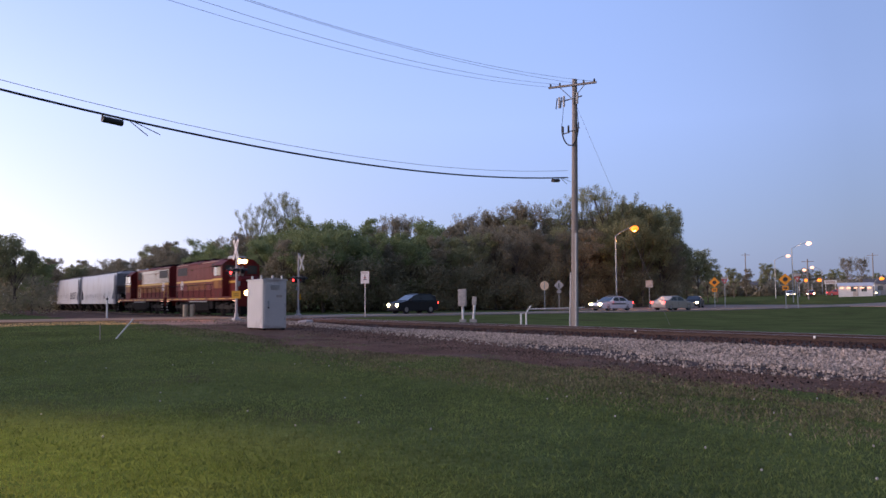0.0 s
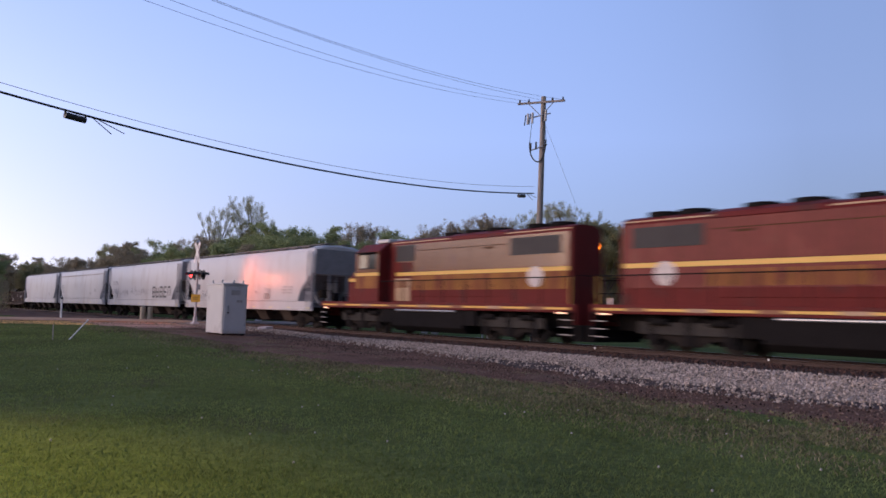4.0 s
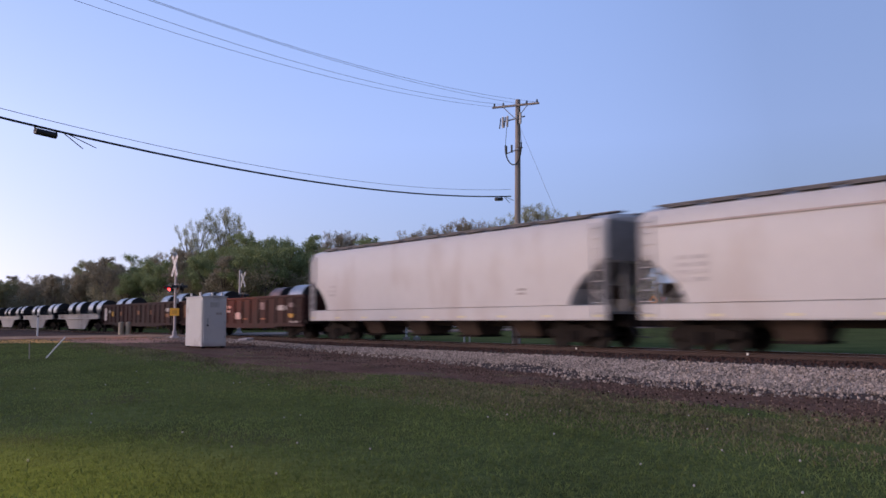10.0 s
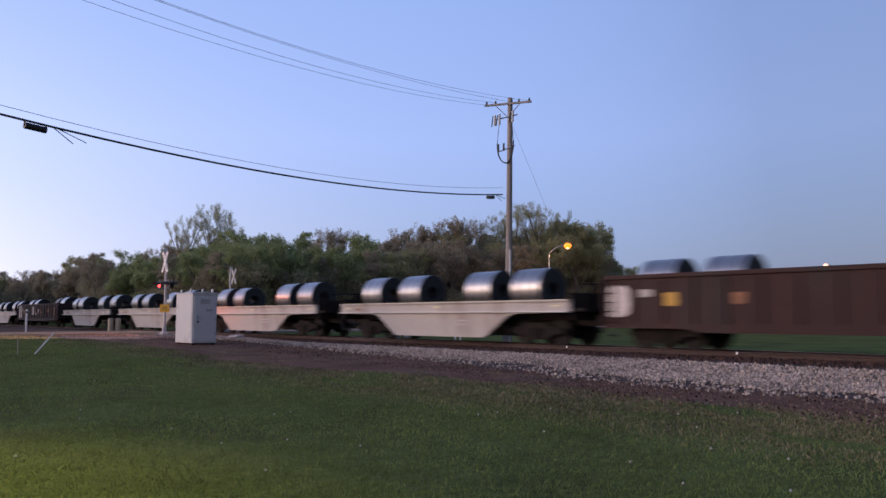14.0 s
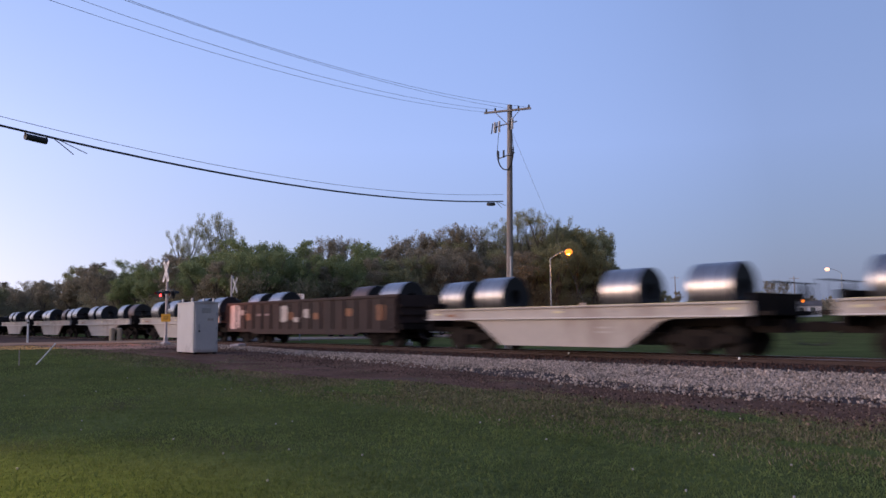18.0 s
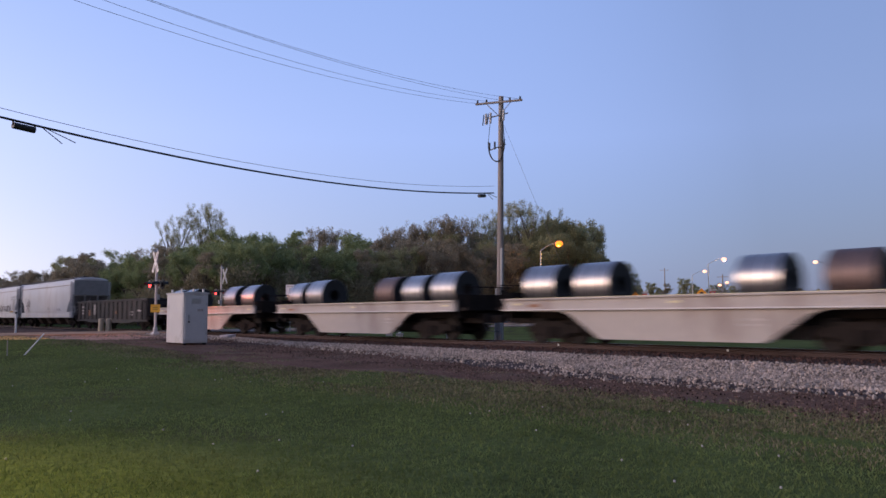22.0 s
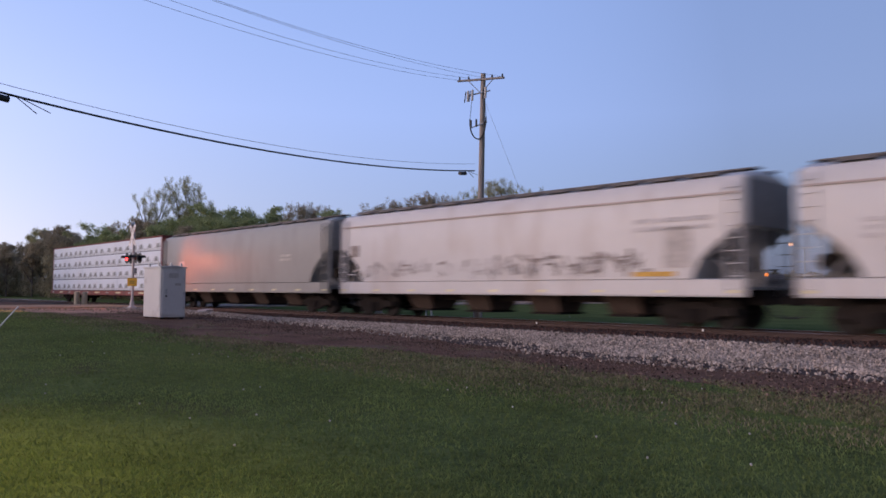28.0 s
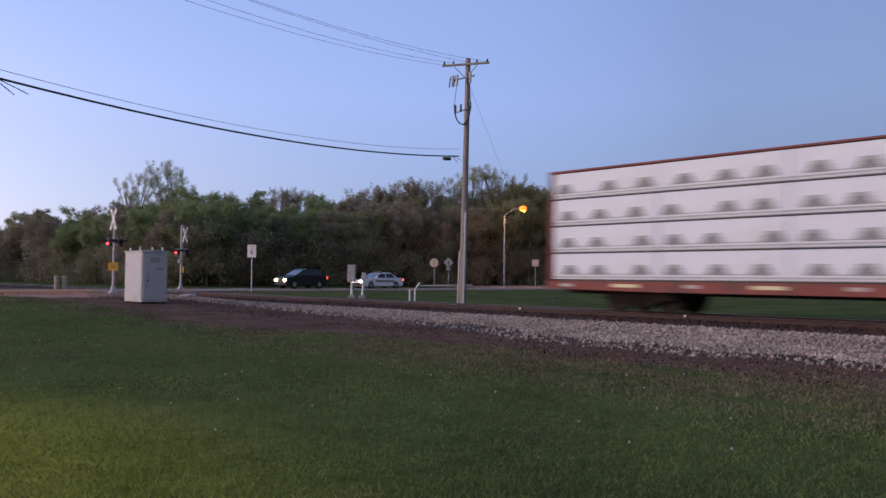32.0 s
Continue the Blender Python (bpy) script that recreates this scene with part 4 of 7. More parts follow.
def locomotive(name_label, reverse):
    """A four-axle road-switcher: cab at the front, long hood behind it."""
    loco = thing("locomotive", name_label, "locomotive", group="locomotives")
    L = 17.6
    f = -1 if reverse else 1
    T = pose(0, 0, 0, 0, 0, 180 if reverse else 0)

    def lp(name, geo, material, parent=None, label="", bevel=0.0, smooth=False):
        geo.v = [tuple(T @ Vector(p)) for p in geo.v]
        return part(name, geo, material, parent or loco, label, bevel, smooth)

    lp("frame", Geo().box(-L / 2, L / 2, -1.5, 1.5, 1.18, 1.48), M_MAROON, bevel=0.02)
    for s in (-1, 1):
        lp("frame_stripe", Geo().box(-L / 2 + 0.2, L / 2 - 0.2, s * 1.505 - 0.006, s * 1.505 + 0.006, 1.28, 1.36), M_GOLD)
    # long hood from x = -8.2 to 3.4
    hood = lp("long_hood", Geo().loft([[(x, -0.86, 1.48), (x, -0.86, 4.16), (x, -0.76, 4.36), (x, -0.45, 4.46), (x, 0.45, 4.46), (x, 0.76, 4.36), (x, 0.86, 4.16), (x, 0.86, 1.48)] for x in (-8.1, -8.0, 3.5)]), M_MAROON, bevel=0.02)
    for s in (-1, 1):
        up_ = lp("upper_panel", Geo().box(-7.95, 3.45, s * 0.868 - 0.008, s * 0.868 + 0.008, 2.9, 4.17), M_GLOWTINT if reverse else M_MAROONUP, hood, "upper hood side in a lighter tone than the lower hood")
        for k in range(9):
            lp("panel_seam", Geo().cbox(-6.9 + k * 1.12, s * 0.877, 3.52, 0.03, 0.006, 1.2), M_SEAM, up_)
        lp("panel_seam", Geo().box(-4.6, 1.2, s * 0.877 - 0.003, s * 0.877 + 0.003, 3.84, 3.875), M_SEAM, up_)
        lp("rust_streak", Geo().box(-3.9, -3.2, s * 0.8785 - 0.003, s * 0.8785 + 0.003, 3.72, 3.80), M_SEAM, up_)
        lp("stripe", Geo().box(-7.98, 3.48, s * 0.872 - 0.008, s * 0.872 + 0.008, 2.72, 2.88), M_GOLD, hood, "gold stripe along the hood")
        lp("grille", Geo().box(-7.6, -4.9, s * 0.884 - 0.008, s * 0.884 + 0.008, 3.38, 4.06), M_GRILLE, hood)
        lp("grille", Geo().box(1.5, 2.96, s * 0.884 - 0.008, s * 0.884 + 0.008, 3.40, 4.14), M_GRILLE, hood)
        lp("blower_panel", Geo().box(1.62, 2.96, s * 0.884 - 0.008, s * 0.884 + 0.008, 2.91, 3.34), M_MAROON, hood)
        for k in range(9):
            x = -4.5 + k * 0.72
            lp("hood_door", Geo().box(x, x + 0.68, s * 0.876 - 0.012, s * 0.876 + 0.012, 1.75, 2.66), M_MAROON, hood, bevel=0.01)
            lp("door_latch", Geo().cbox(x + 0.6, s * 0.892, 2.2, 0.05, 0.02, 0.12), M_LOCODARK, hood)
        lp("emblem", Geo().tube((-6.3, s * 0.87, 2.52), (-6.3, s * 0.905, 2.52), 0.40, n=20), M_PATCHB, hood, "pale round emblem")
        for x, w in ((-4.6, 0.34), (-4.15, 0.3), (-3.7, 0.34), (-3.2, 0.3), (-2.75, 0.34), (-2.1, 0.34), (-1.6, 0.3), (-1.15, 0.34), (-0.7, 0.3), (-0.2, 0.34), (0.3, 0.3)):
            lp("lettering", Geo().cbox(x, s * 0.899, 2.36, w, 0.012, 0.52), M_FADEGOLD, hood, "worn gold lettering")
        lp("worn_band", Geo().box(-7.9, 1.6, s * 0.885 - 0.008, s * 0.885 + 0.008, 2.05, 2.70), M_FADEGOLD if reverse else M_MAROONUP, hood, "worn band under the stripe")
        lp("side_panel", Geo().box(1.75, 2.95, s * 0.89 - 0.01, s * 0.89 + 0.01, 1.55, 2.60), M_CREAM if reverse else M_MAROONUP, hood, "weathered cabinet panel")
        lp("cabinet_patch", Geo().box(1.95, 2.75, s * 0.906 - 0.004, s * 0.906 + 0.004, 2.16, 2.52), M_PATCHO, hood, "orange patch")
        lp("dark_panel", Geo().box(2.96, 3.49, s * 0.885 - 0.01, s * 0.885 + 0.01, 1.55, 4.14), M_MAROON, hood)
        # highlight along the roof edge, built as a cream strip
        lp("roof_edge", Geo().box(-8.0, 3.45, min(s * 0.76, s * 0.84), max(s * 0.76, s * 0.84), 4.26, 4.31), M_CREAM, hood, "cream strip painted as the highlight along the roof edge")
    for k, x in enumerate((-6.9, -5.7, -3.4, -1.9)):
        lp("fan", Geo().tube((x, 0, 4.44), (x, 0, 4.62), 0.58, n=18), M_LOCODARK, hood)
    lp("exhaust", Geo().box(-0.7, 0.1, -0.3, 0.3, 4.44, 4.64), M_LOCODARK, hood, bevel=0.03)
    lp("brake_blister", Geo().loft([[(x, -0.88, 4.19), (x, -0.84, 4.36), (x, -0.5, 4.50), (x, 0.5, 4.50), (x, 0.84, 4.36), (x, 0.88, 4.19)] for x in (-4.6, -1.0)]), M_MAROON, hood, bevel=0.02)
    # cab and short nose
    cab = lp("cab", Geo().loft([[(x, -1.48, 1.48), (x, -1.48, 3.9), (x, -1.0, 4.3), (x, 0, 4.45), (x, 1.0, 4.3), (x, 1.48, 3.9), (x, 1.48, 1.48)] for x in (3.5, 5.6)]), M_MAROON, bevel=0.02)
    for s in (-1, 1):
        lp("stripe", Geo().box(3.52, 5.58, s * 1.486 - 0.008, s * 1.486 + 0.008, 2.72, 2.88), M_GOLD, cab)
        lp("side_window", Geo().box(3.8, 4.45, s * 1.488 - 0.01, s * 1.488 + 0.01, 3.1, 3.75), M_GLASS, cab)
        lp("side_window", Geo().box(4.55, 5.2, s * 1.488 - 0.01, s * 1.488 + 0.01, 3.1, 3.75), M_WIN_CAB, cab)
        lp("number_panel", Geo().box(3.62, 5.5, s * 1.486 - 0.008, s * 1.486 + 0.008, 2.12, 2.70), M_FADEGOLD, cab)
        lp("cab_side", Geo().box(3.56, 5.54, s * 1.484 - 0.006, s * 1.484 + 0.006, 2.9, 3.84), M_GLOWTINT if reverse else M_MAROONUP, cab, "cab side round the windows in a lighter tone than the cab")
        for wx in (3.8, 4.55):
            for wz in (3.05, 3.75):
                lp("window_frame", Geo().box(wx - 0.05, wx + 0.7, s * 1.489 - 0.006, s * 1.489 + 0.006, wz, wz + 0.05), M_LOCODARK, cab)
        lp("front_window", Geo().box(5.59, 5.61, s * 0.85 - 0.4, s * 0.85 + 0.4, 3.2, 3.85), M_GLASS, cab)
        lp("sun_shade", Geo().box(3.7, 5.3, min(s * 1.48, s * 1.75), max(s * 1.48, s * 1.75), 3.8, 3.84), M_LOCODARK, cab)
    lp("cooling_unit", Geo().box(4.1, 5.2, -0.55, 0.55, 4.40, 4.58), M_CABINET, cab, "pale roof cooling unit", bevel=0.04)
    nose = lp("short_nose", Geo().loft([[(x, -w, 1.48), (x, -w, z - 0.25), (x, -w + 0.25, z), (x, w - 0.25, z), (x, w, z - 0.25), (x, w, 1.48)] for x, w, z in ((5.6, 0.95, 3.05), (7.0, 0.92, 3.0), (7.25, 0.8, 2.8))]), M_MAROON, bevel=0.03)
    for s in (-1, 1):
        lp("stripe", Geo().box(5.62, 7.0, s * 0.955 - 0.008, s * 0.955 + 0.008, 2.5, 2.66), M_GOLD, nose)
    lit = G_LOCO if not reverse else M_GLASS
    for s in (-0.2, 0.2):
        # loco lamp lenses made oversized to carry some of their glare
        lp("headlight", Geo().tube((5.55, s, 4.15), (5.74, s, 4.15), 0.18, n=16), lit, cab)
    lp("headlight_box", Geo().box(5.5, 5.68, -0.42, 0.42, 3.94, 4.36), M_LOCODARK, cab, bevel=0.02)
    for s in (-1, 1):
        lp("ditch_light", Geo().tube((8.72, s * 0.75, 1.72), (8.9, s * 0.75, 1.72), 0.18, n=16), lit)
        lp("ditch_light_case", Geo().box(8.55, 8.74, s * 0.75 - 0.2, s * 0.75 + 0.2, 1.5, 1.94), M_LOCODARK)
        for e in (-1, 1):
            x = e * (L / 2 - 0.05)
            g = Geo()
            for k in range(4):
                g.box(min(x, x - e * 0.55), max(x, x - e * 0.55), s * 1.3 - 0.22, s * 1.3 + 0.22, 0.35 + k * 0.28, 0.39 + k * 0.28)
            g.box(min(x, x - e * 0.04), max(x, x - e * 0.04), s * 1.3 - 0.24, s * 1.3 + 0.24, 0.3, 1.2)
            st_ = lp("step", g, M_LOCODARK)
            for k in range(3):
                lp("step_edge", Geo().cbox(x - e * 0.28, s * 1.53, 0.40 + k * 0.26, 0.5, 0.02, 0.035), M_PATCHW, st_, "pale step edge")
        # walkway railing
        posts = [-8.6 + k * 1.45 for k in range(9)]
        for x in posts:
            lp("rail_post", Geo().tube((x, s * 1.44, 1.48), (x, s * 1.44, 2.45), 0.02, n=6), M_GOLD if x < -8 else M_LOCODARK)
        lp("hand_rail", Geo().tube((-8.6, s * 1.44, 2.45), (3.4, s * 1.44, 2.45), 0.022, n=6), M_LOCODARK)
    for e in (-1, 1):
        x = e * (L / 2)
        lp("end_plate", Geo().box(min(x, x + e * 0.06), max(x, x + e * 0.06), -1.45, 1.45, 0.75, 1.5), M_MAROON)
        lp("plow", Geo().prism_x([(-1.4, 0.18), (1.4, 0.18), (1.4, 0.75), (-1.4, 0.75)], min(x + e * 0.05, x + e * 0.28), max(x + e * 0.05, x + e * 0.28)), M_LOCODARK)
        lp("end_rail", Geo().path([(x, -1.35, 1.5), (x, -1.35, 2.5), (x, -0.5, 2.5), (x, -0.5, 1.9), (x, 0.5, 1.9), (x, 0.5, 2.5), (x, 1.35, 2.5), (x, 1.35, 1.5)], 0.022), M_LOCODARK)
        coupler(loco, x, e)
    # black boxes and tubes added to stand in for the shade under the loco
    lp("underframe", Geo().box(-L / 2 + 0.3, L / 2 - 0.3, -0.55, 0.55, 0.62, 1.18), M_LOCODARK)
    for s in (-1, 1):
        lp("air_reservoir", Geo().tube((-2.3, s * 1.18, 1.0), (2.1, s * 1.18, 1.0), 0.17, n=12), M_LOCODARK, smooth=True)
        for x in (-3.0, 2.9):
            lp("battery_box", Geo().box(x - 0.45, x + 0.45, min(s * 0.75, s * 1.4), max(s * 0.75, s * 1.4), 0.55, 1.16), M_LOCODARK, bevel=0.02)
        for x in (-5.2, 5.2):
            for k in (-1.35, 0.0, 1.35):
                lp("brake_hanger", Geo().box(x + k - 0.16, x + k + 0.16, s * 1.14 - 0.06, s * 1.14 + 0.06, 0.22, 1.16), M_LOCODARK)
            lp("truck_bolster", Geo().box(x - 0.5, x + 0.5, -1.1, 1.1, 0.5, 1.1), M_LOCODARK)
    lp("fuel_tank", Geo().prism_x([(-1.15, 0.20), (-1.42, 0.42), (-1.42, 1.18), (1.42, 1.18), (1.42, 0.42), (1.15, 0.20)], -2.7, 2.4), M_LOCODARK, bevel=0.03)
    for s in (-1, 1):
        lp("air_pipe", Geo().tube((-2.2, s * 1.46, 1.12), (2.0, s * 1.46, 1.12), 0.045, n=10), M_STEEL)
        for k in range(7):
            lp("sill_patch", Geo().cbox(-7.0 + k * 2.3, s * 1.512, 1.32, 0.8, 0.012, 0.11), M_CREAM if k % 2 else M_PATCHO)
        for e in (-1, 1):
            lp("step_light", Geo().cbox(e * 8.25, s * 1.53, 1.16, 0.34, 0.05, 0.05), G_PALE, None, "small lit step light")
    lp("horn", Geo().tube((4.0, -0.4, 4.55), (4.6, -0.4, 4.6), 0.04, 0.1, n=8), M_STEEL)
    for x in (-5.2, 5.2):
        truck(loco, x, 2.7, 0.51)
        for s in (-1, 1):
            lp("truck_equaliser", Geo().box(x - 1.9, x + 1.9, s * 1.12 - 0.08, s * 1.12 + 0.08, 0.55, 0.95), M_TRUCK, bevel=0.03)
            for k in (-1.35, 1.35):
                lp("brake_cylinder", Geo().tube((x + k * 0.55, s * 1.25, 0.95), (x + k * 1.05, s * 1.25, 0.95), 0.11, n=10), M_LOCODARK)
    return loco


# window coloured cream for the bright sky that its glass reflects
M_WIN_CAB = mat("cab_window_reflect", (0.45, 0.40, 0.30), 0.25, vary=0.15, bump=0)


def place_car(ob, key, length):
    MOVERS.append((ob, LEAD[key] - length / 2, Matrix.Identity(4)))


place_car(locomotive("maroon diesel locomotive with gold stripe and lit headlights", False), "L1", 17.6)
place_car(locomotive("maroon diesel locomotive running backwards, with a glow-tinted hood", True), "L2", 17.6)


def block_letters(x0, x1, z0, z1, n, m, m2):
    """Heavy sprayed block shapes: two uprights and two or three bars each."""
    out, w = [], (x1 - x0) / n
    for i in range(n):
        c, h = x0 + (i + 0.5) * w, z1 - z0
        for dx in (-0.30, 0.30):
            if random.random() < 0.8:
                out.append((c + dx * w, (z0 + z1) / 2 + random.uniform(-0.06, 0.06), h * random.uniform(0.6, 0.95), 0.17, m2, 90 + random.uniform(-4, 4)))
        for k in (0.08, 0.5, 0.92):
            if random.random() < 0.85:
                out.append((c + random.uniform(-0.04, 0.04), z0 + k * h, w * random.uniform(0.6, 0.8), 0.15, m, random.uniform(-4, 4)))
    return out


h_marks = {
    "H1": scrawl(-6.5, 4.5, 1.9, 0.5, M_GRAF2, 22) + text_bars(6.5, 2.1, 1.4, 0.5, M_GRAF2, 3) + [(4.0, 1.75, 0.7, 0.35, M_GRAF)],
    "H2": block_letters(3.2, 7.7, 1.62, 2.5, 5, M_GRAF3, M_GRAF) + scrawl(-2.5, 2.4, 2.1, 0.55, M_GRAF2, 12) + scrawl(-8.3, -3.0, 2.1, 0.6, M_GRAF2, 14) + text_bars(-7.2, 2.9, 1.6, 0.4, M_GRAF2, 2),
    "H3": text_bars(-7.6, 2.5, 1.2, 0.9, M_GRAF2, 4) + [(6.0, 2.3, 0.7, 0.3, M_GRAF2), (4.2, 2.0, 0.5, 0.2, M_GRAF2)],
    "H4": text_bars(5.6, 2.0, 0.5, 0.3, M_GRAF, 2) + text_bars(-7.4, 2.4, 0.9, 0.6, M_GRAF2, 3),
    "H5": scrawl(-7.0, -5.6, 2.1, 1.0, M_GRAF, 10, M_GRAF2) + text_bars(-7.4, 2.7, 1.0, 0.6, M_GRAF2, 3) + [(5.0, 1.7, 1.2, 0.2, M_GRAF2), (1.5, 1.8, 0.6, 0.3, M_GRAF2)],
    "H6": scrawl(-8.6, 6.4, 1.92, 0.6, M_GRAF2, 46, M_GRAF) + scrawl(0.5, 6.0, 2.05, 0.6, M_GRAF, 16) + text_bars(7.2, 3.1, 2.6, 0.5, M_GRAF2, 2) + [(6.6, 1.62, 1.4, 0.14, M_PATCHY), (7.4, 2.4, 0.9, 1.2, M_PATCHW), (-8.4, 2.8, 0.6, 0.5, M_GRAF)],
    "H7": text_bars(5.6, 2.7, 1.1, 0.4, M_PATCHW, 2) + [(-6.6, 2.4, 0.7, 0.8, M_GRAF2)],
}
for key_ in ("H1", "H2", "H3", "H4", "H5", "H6", "H7"):
    grey = key_ == "H7"
    lab = {"H1": "white covered hopper car with faint scrawls", "H2": "white covered hopper car with dark graffiti", "H3": "white covered hopper car, clean side",
           "H4": "white covered hopper car with few markings", "H5": "off-white covered hopper car with small graffiti tag", "H6": "white covered hopper car sprayed with graffiti",
           "H7": "plain grey covered hopper car"}[key_]
    place_car(hopper(lab, M_HOPGREY if grey else M_HOPWHITE, h_marks[key_], seam=key_ in ("H6", "H5", "H3")), key_, 18.95)

g_marks = {
    "G1": [(-7.9, 1.75, 0.5, 1.1, M_PATCHO), (-6.7, 2.0, 0.6, 0.22, M_PATCHW), (-6.7, 1.68, 0.6, 0.22, M_PATCHW), (-4.4, 2.0, 0.5, 0.22, M_PATCHW), (-4.4, 1.7, 0.5, 0.22, M_PATCHW), (-3.2, 1.5, 0.7, 0.7, M_PATCHD), (-2.2, 1.2, 0.6, 0.12, M_PATCHO), (-1.0, 1.95, 0.8, 0.2, M_PATCHW), (-1.0, 1.68, 0.7, 0.2, M_PATCHW), (0.3, 1.4, 1.0, 0.5, M_PATCHW), (1.4, 1.22, 0.6, 0.12, M_PATCHO), (3.7, 1.22, 0.6, 0.12, M_PATCHO), (3.6, 1.95, 0.6, 0.5, M_PATCHD), (6.0, 1.82, 1.2, 0.35, M_PATCHW), (7.1, 1.95, 0.7, 0.3, M_PATCHD), (7.1, 1.38, 0.7, 0.25, M_PATCHY), (7.4, 1.06, 1.2, 0.14, M_PATCHW)],
    "G2": [(-7.9, 1.65, 1.0, 1.25, M_PATCHB), (-6.9, 1.9, 0.5, 0.3, M_PATCHW), (-6.0, 1.7, 0.5, 0.5, M_PATCHY), (-3.8, 1.7, 0.4, 0.4, M_PATCHO), (0.5, 1.75, 0.5, 0.4, M_PATCHO), (3.2, 1.75, 0.5, 0.4, M_PATCHO), (6.8, 1.9, 0.9, 0.3, M_PATCHW), (6.8, 1.5, 0.9, 0.3, M_PATCHO)],
    "G3": [(-7.7, 1.62, 1.7, 1.75, M_PATCHB), (-6.5, 1.9, 0.7, 0.34, M_PATCHW), (-5.9, 1.65, 0.6, 0.45, M_PATCHO), (-4.5, 1.75, 0.7, 0.16, M_PATCHD), (-3.6, 1.75, 0.6, 0.13, M_PATCHD), (-1.75, 1.75, 1.0, 1.05, M_PATCHW), (-1.0, 1.65, 0.7, 0.5, M_PATCHO), (-0.3, 1.45, 0.8, 0.3, M_PATCHW), (0.7, 1.75, 0.7, 0.55, M_PATCHW), (1.6, 1.6, 0.5, 0.4, M_PATCHO), (4.6, 1.75, 0.6, 0.45, M_PATCHO), (7.2, 1.7, 0.7, 0.9, M_PATCHO)],
    "G4": [(-3.6, 1.75, 0.5, 1.0, M_PATCHW), (-6.8, 2.0, 0.6, 0.18, M_PATCHW), (-6.8, 1.7, 0.6, 0.14, M_PATCHW), (-6.8, 1.45, 0.6, 0.14, M_PATCHW), (5.2, 1.5, 0.7, 0.12, M_PATCHW), (5.2, 1.3, 0.7, 0.12, M_PATCHW), (6.8, 1.6, 0.8, 0.14, M_PATCHW), (1.8, 1.5, 0.4, 0.3, M_PATCHO), (-5.0, 1.5, 0.5, 0.6, M_PATCHO)],
}
g_coils = {"G1": [(-6.3, 1), (-4.0, 1), (4.0, 2), (6.5, 0)], "G2": [(-6.5, 1), (-4.2, 1), (4.4, 1), (7.0, 0)], "G3": [(-6.4, 1), (-3.7, 1), (4.7, 2), (7.3, 0)], "G4": [(4.9, 2), (6.8, 2)]}
for key_, paint_, lab_ in (("G1", M_GON, "brown steel gondola car with pale patches, carrying coils"), ("G2", M_GON, "dark brown ribbed gondola car carrying coils"),
                           ("G3", M_GON3, "rusty brown gondola car with white end patch"), ("G4", M_GON4, "black ribbed gondola car with white bars")):
    place_car(gondola(lab_, paint_, g_marks[key_]), key_, 17.0)
    coils_on(LEAD[key_] - 8.5, g_coils[key_], 2.16 if key_ != "G4" else 1.68, "dark steel coil in a gondola car")

coil_sets = [
    [(-5.15, 0), (-2.3, 0), (2.1, 0), (4.7, 0)],
    [(-5.5, 1), (-3.1, 1), (2.6, 0), (5.0, 0)],
    [(-5.3, 1), (-2.9, 1), (1.9, 1), (4.9, 0)],
    [(-6.0, 1), (-3.7, 0), (2.5, 0), (5.8, 0)],
    [(-5.6, 0), (-2.7, 0), (2.3, 0), (5.0, 0)],
    [(-5.6, 0), (-3.2, 0), (2.7, 1), (5.2, 2)],
    [(-6.1, 1), (-4.1, 0), (1.8, 2), (3.8, 1), (5.85, 0)],
    [(-6.0, 0), (-3.8, 0), (2.7, 0), (5.1, 0)]]
for i_, set_ in enumerate(coil_sets):
    key_ = "C%d" % (i_ + 1)
    mk_ = [(4.8, 1.58, 0.9, 0.16, M_PATCHW), (-5.6, 1.52, 0.45, 0.1, M_PATCHO), (1.4 + 0.2 * i_, 1.05, 0.7, 0.06, M_PATCHW), (1.4 + 0.2 * i_, 0.9, 0.7, 0.06, M_PATCHW)]
    place_car(coil_car("weathered grey coil car with open trough", mk_), key_, 14.0)
    coils_on(LEAD[key_] - 7.0, set_, 2.05, "shiny steel coil lying in a coil car")

# flat car with a centre beam and wrapped lumber
LCB = 23.6
cb = thing("lumber_flatcar", "red centre-beam flatcar stacked with wrapped lumber", "flatcar")
part("deck", Geo().box(-LCB / 2, LCB / 2, -1.5, 1.5, 0.86, 0.97), M_REDCAR, cb, bevel=0.01)
for s_ in (-1, 1):
    sl_ = part("side_sill", Geo().prism_y([(-LCB / 2, 0.97), (LCB / 2, 0.97), (LCB / 2, 0.72), (LCB / 2 - 4, 0.66), (-LCB / 2 + 4, 0.66), (-LCB / 2, 0.72)], s_ * 1.52 - 0.04, s_ * 1.52 + 0.04), M_REDCAR, cb)
    for k_ in range(11):
        part("reflector", Geo().cbox(-LCB / 2 + 0.8 + k_ * 2.2, s_ * 1.565, 0.84, 0.9 if k_ % 2 else 0.45, 0.012, 0.1), M_REFLECT if k_ % 2 else M_PATCHW, sl_)
part("centre_beam", Geo().box(-LCB / 2, LCB / 2, -0.1, 0.1, 0.97, 4.55), M_REDCAR, cb)
part("top_chord", Geo().box(-LCB / 2, LCB / 2, -1.47, 1.47, 4.535, 4.60), M_REDCAR, cb, bevel=0.01)
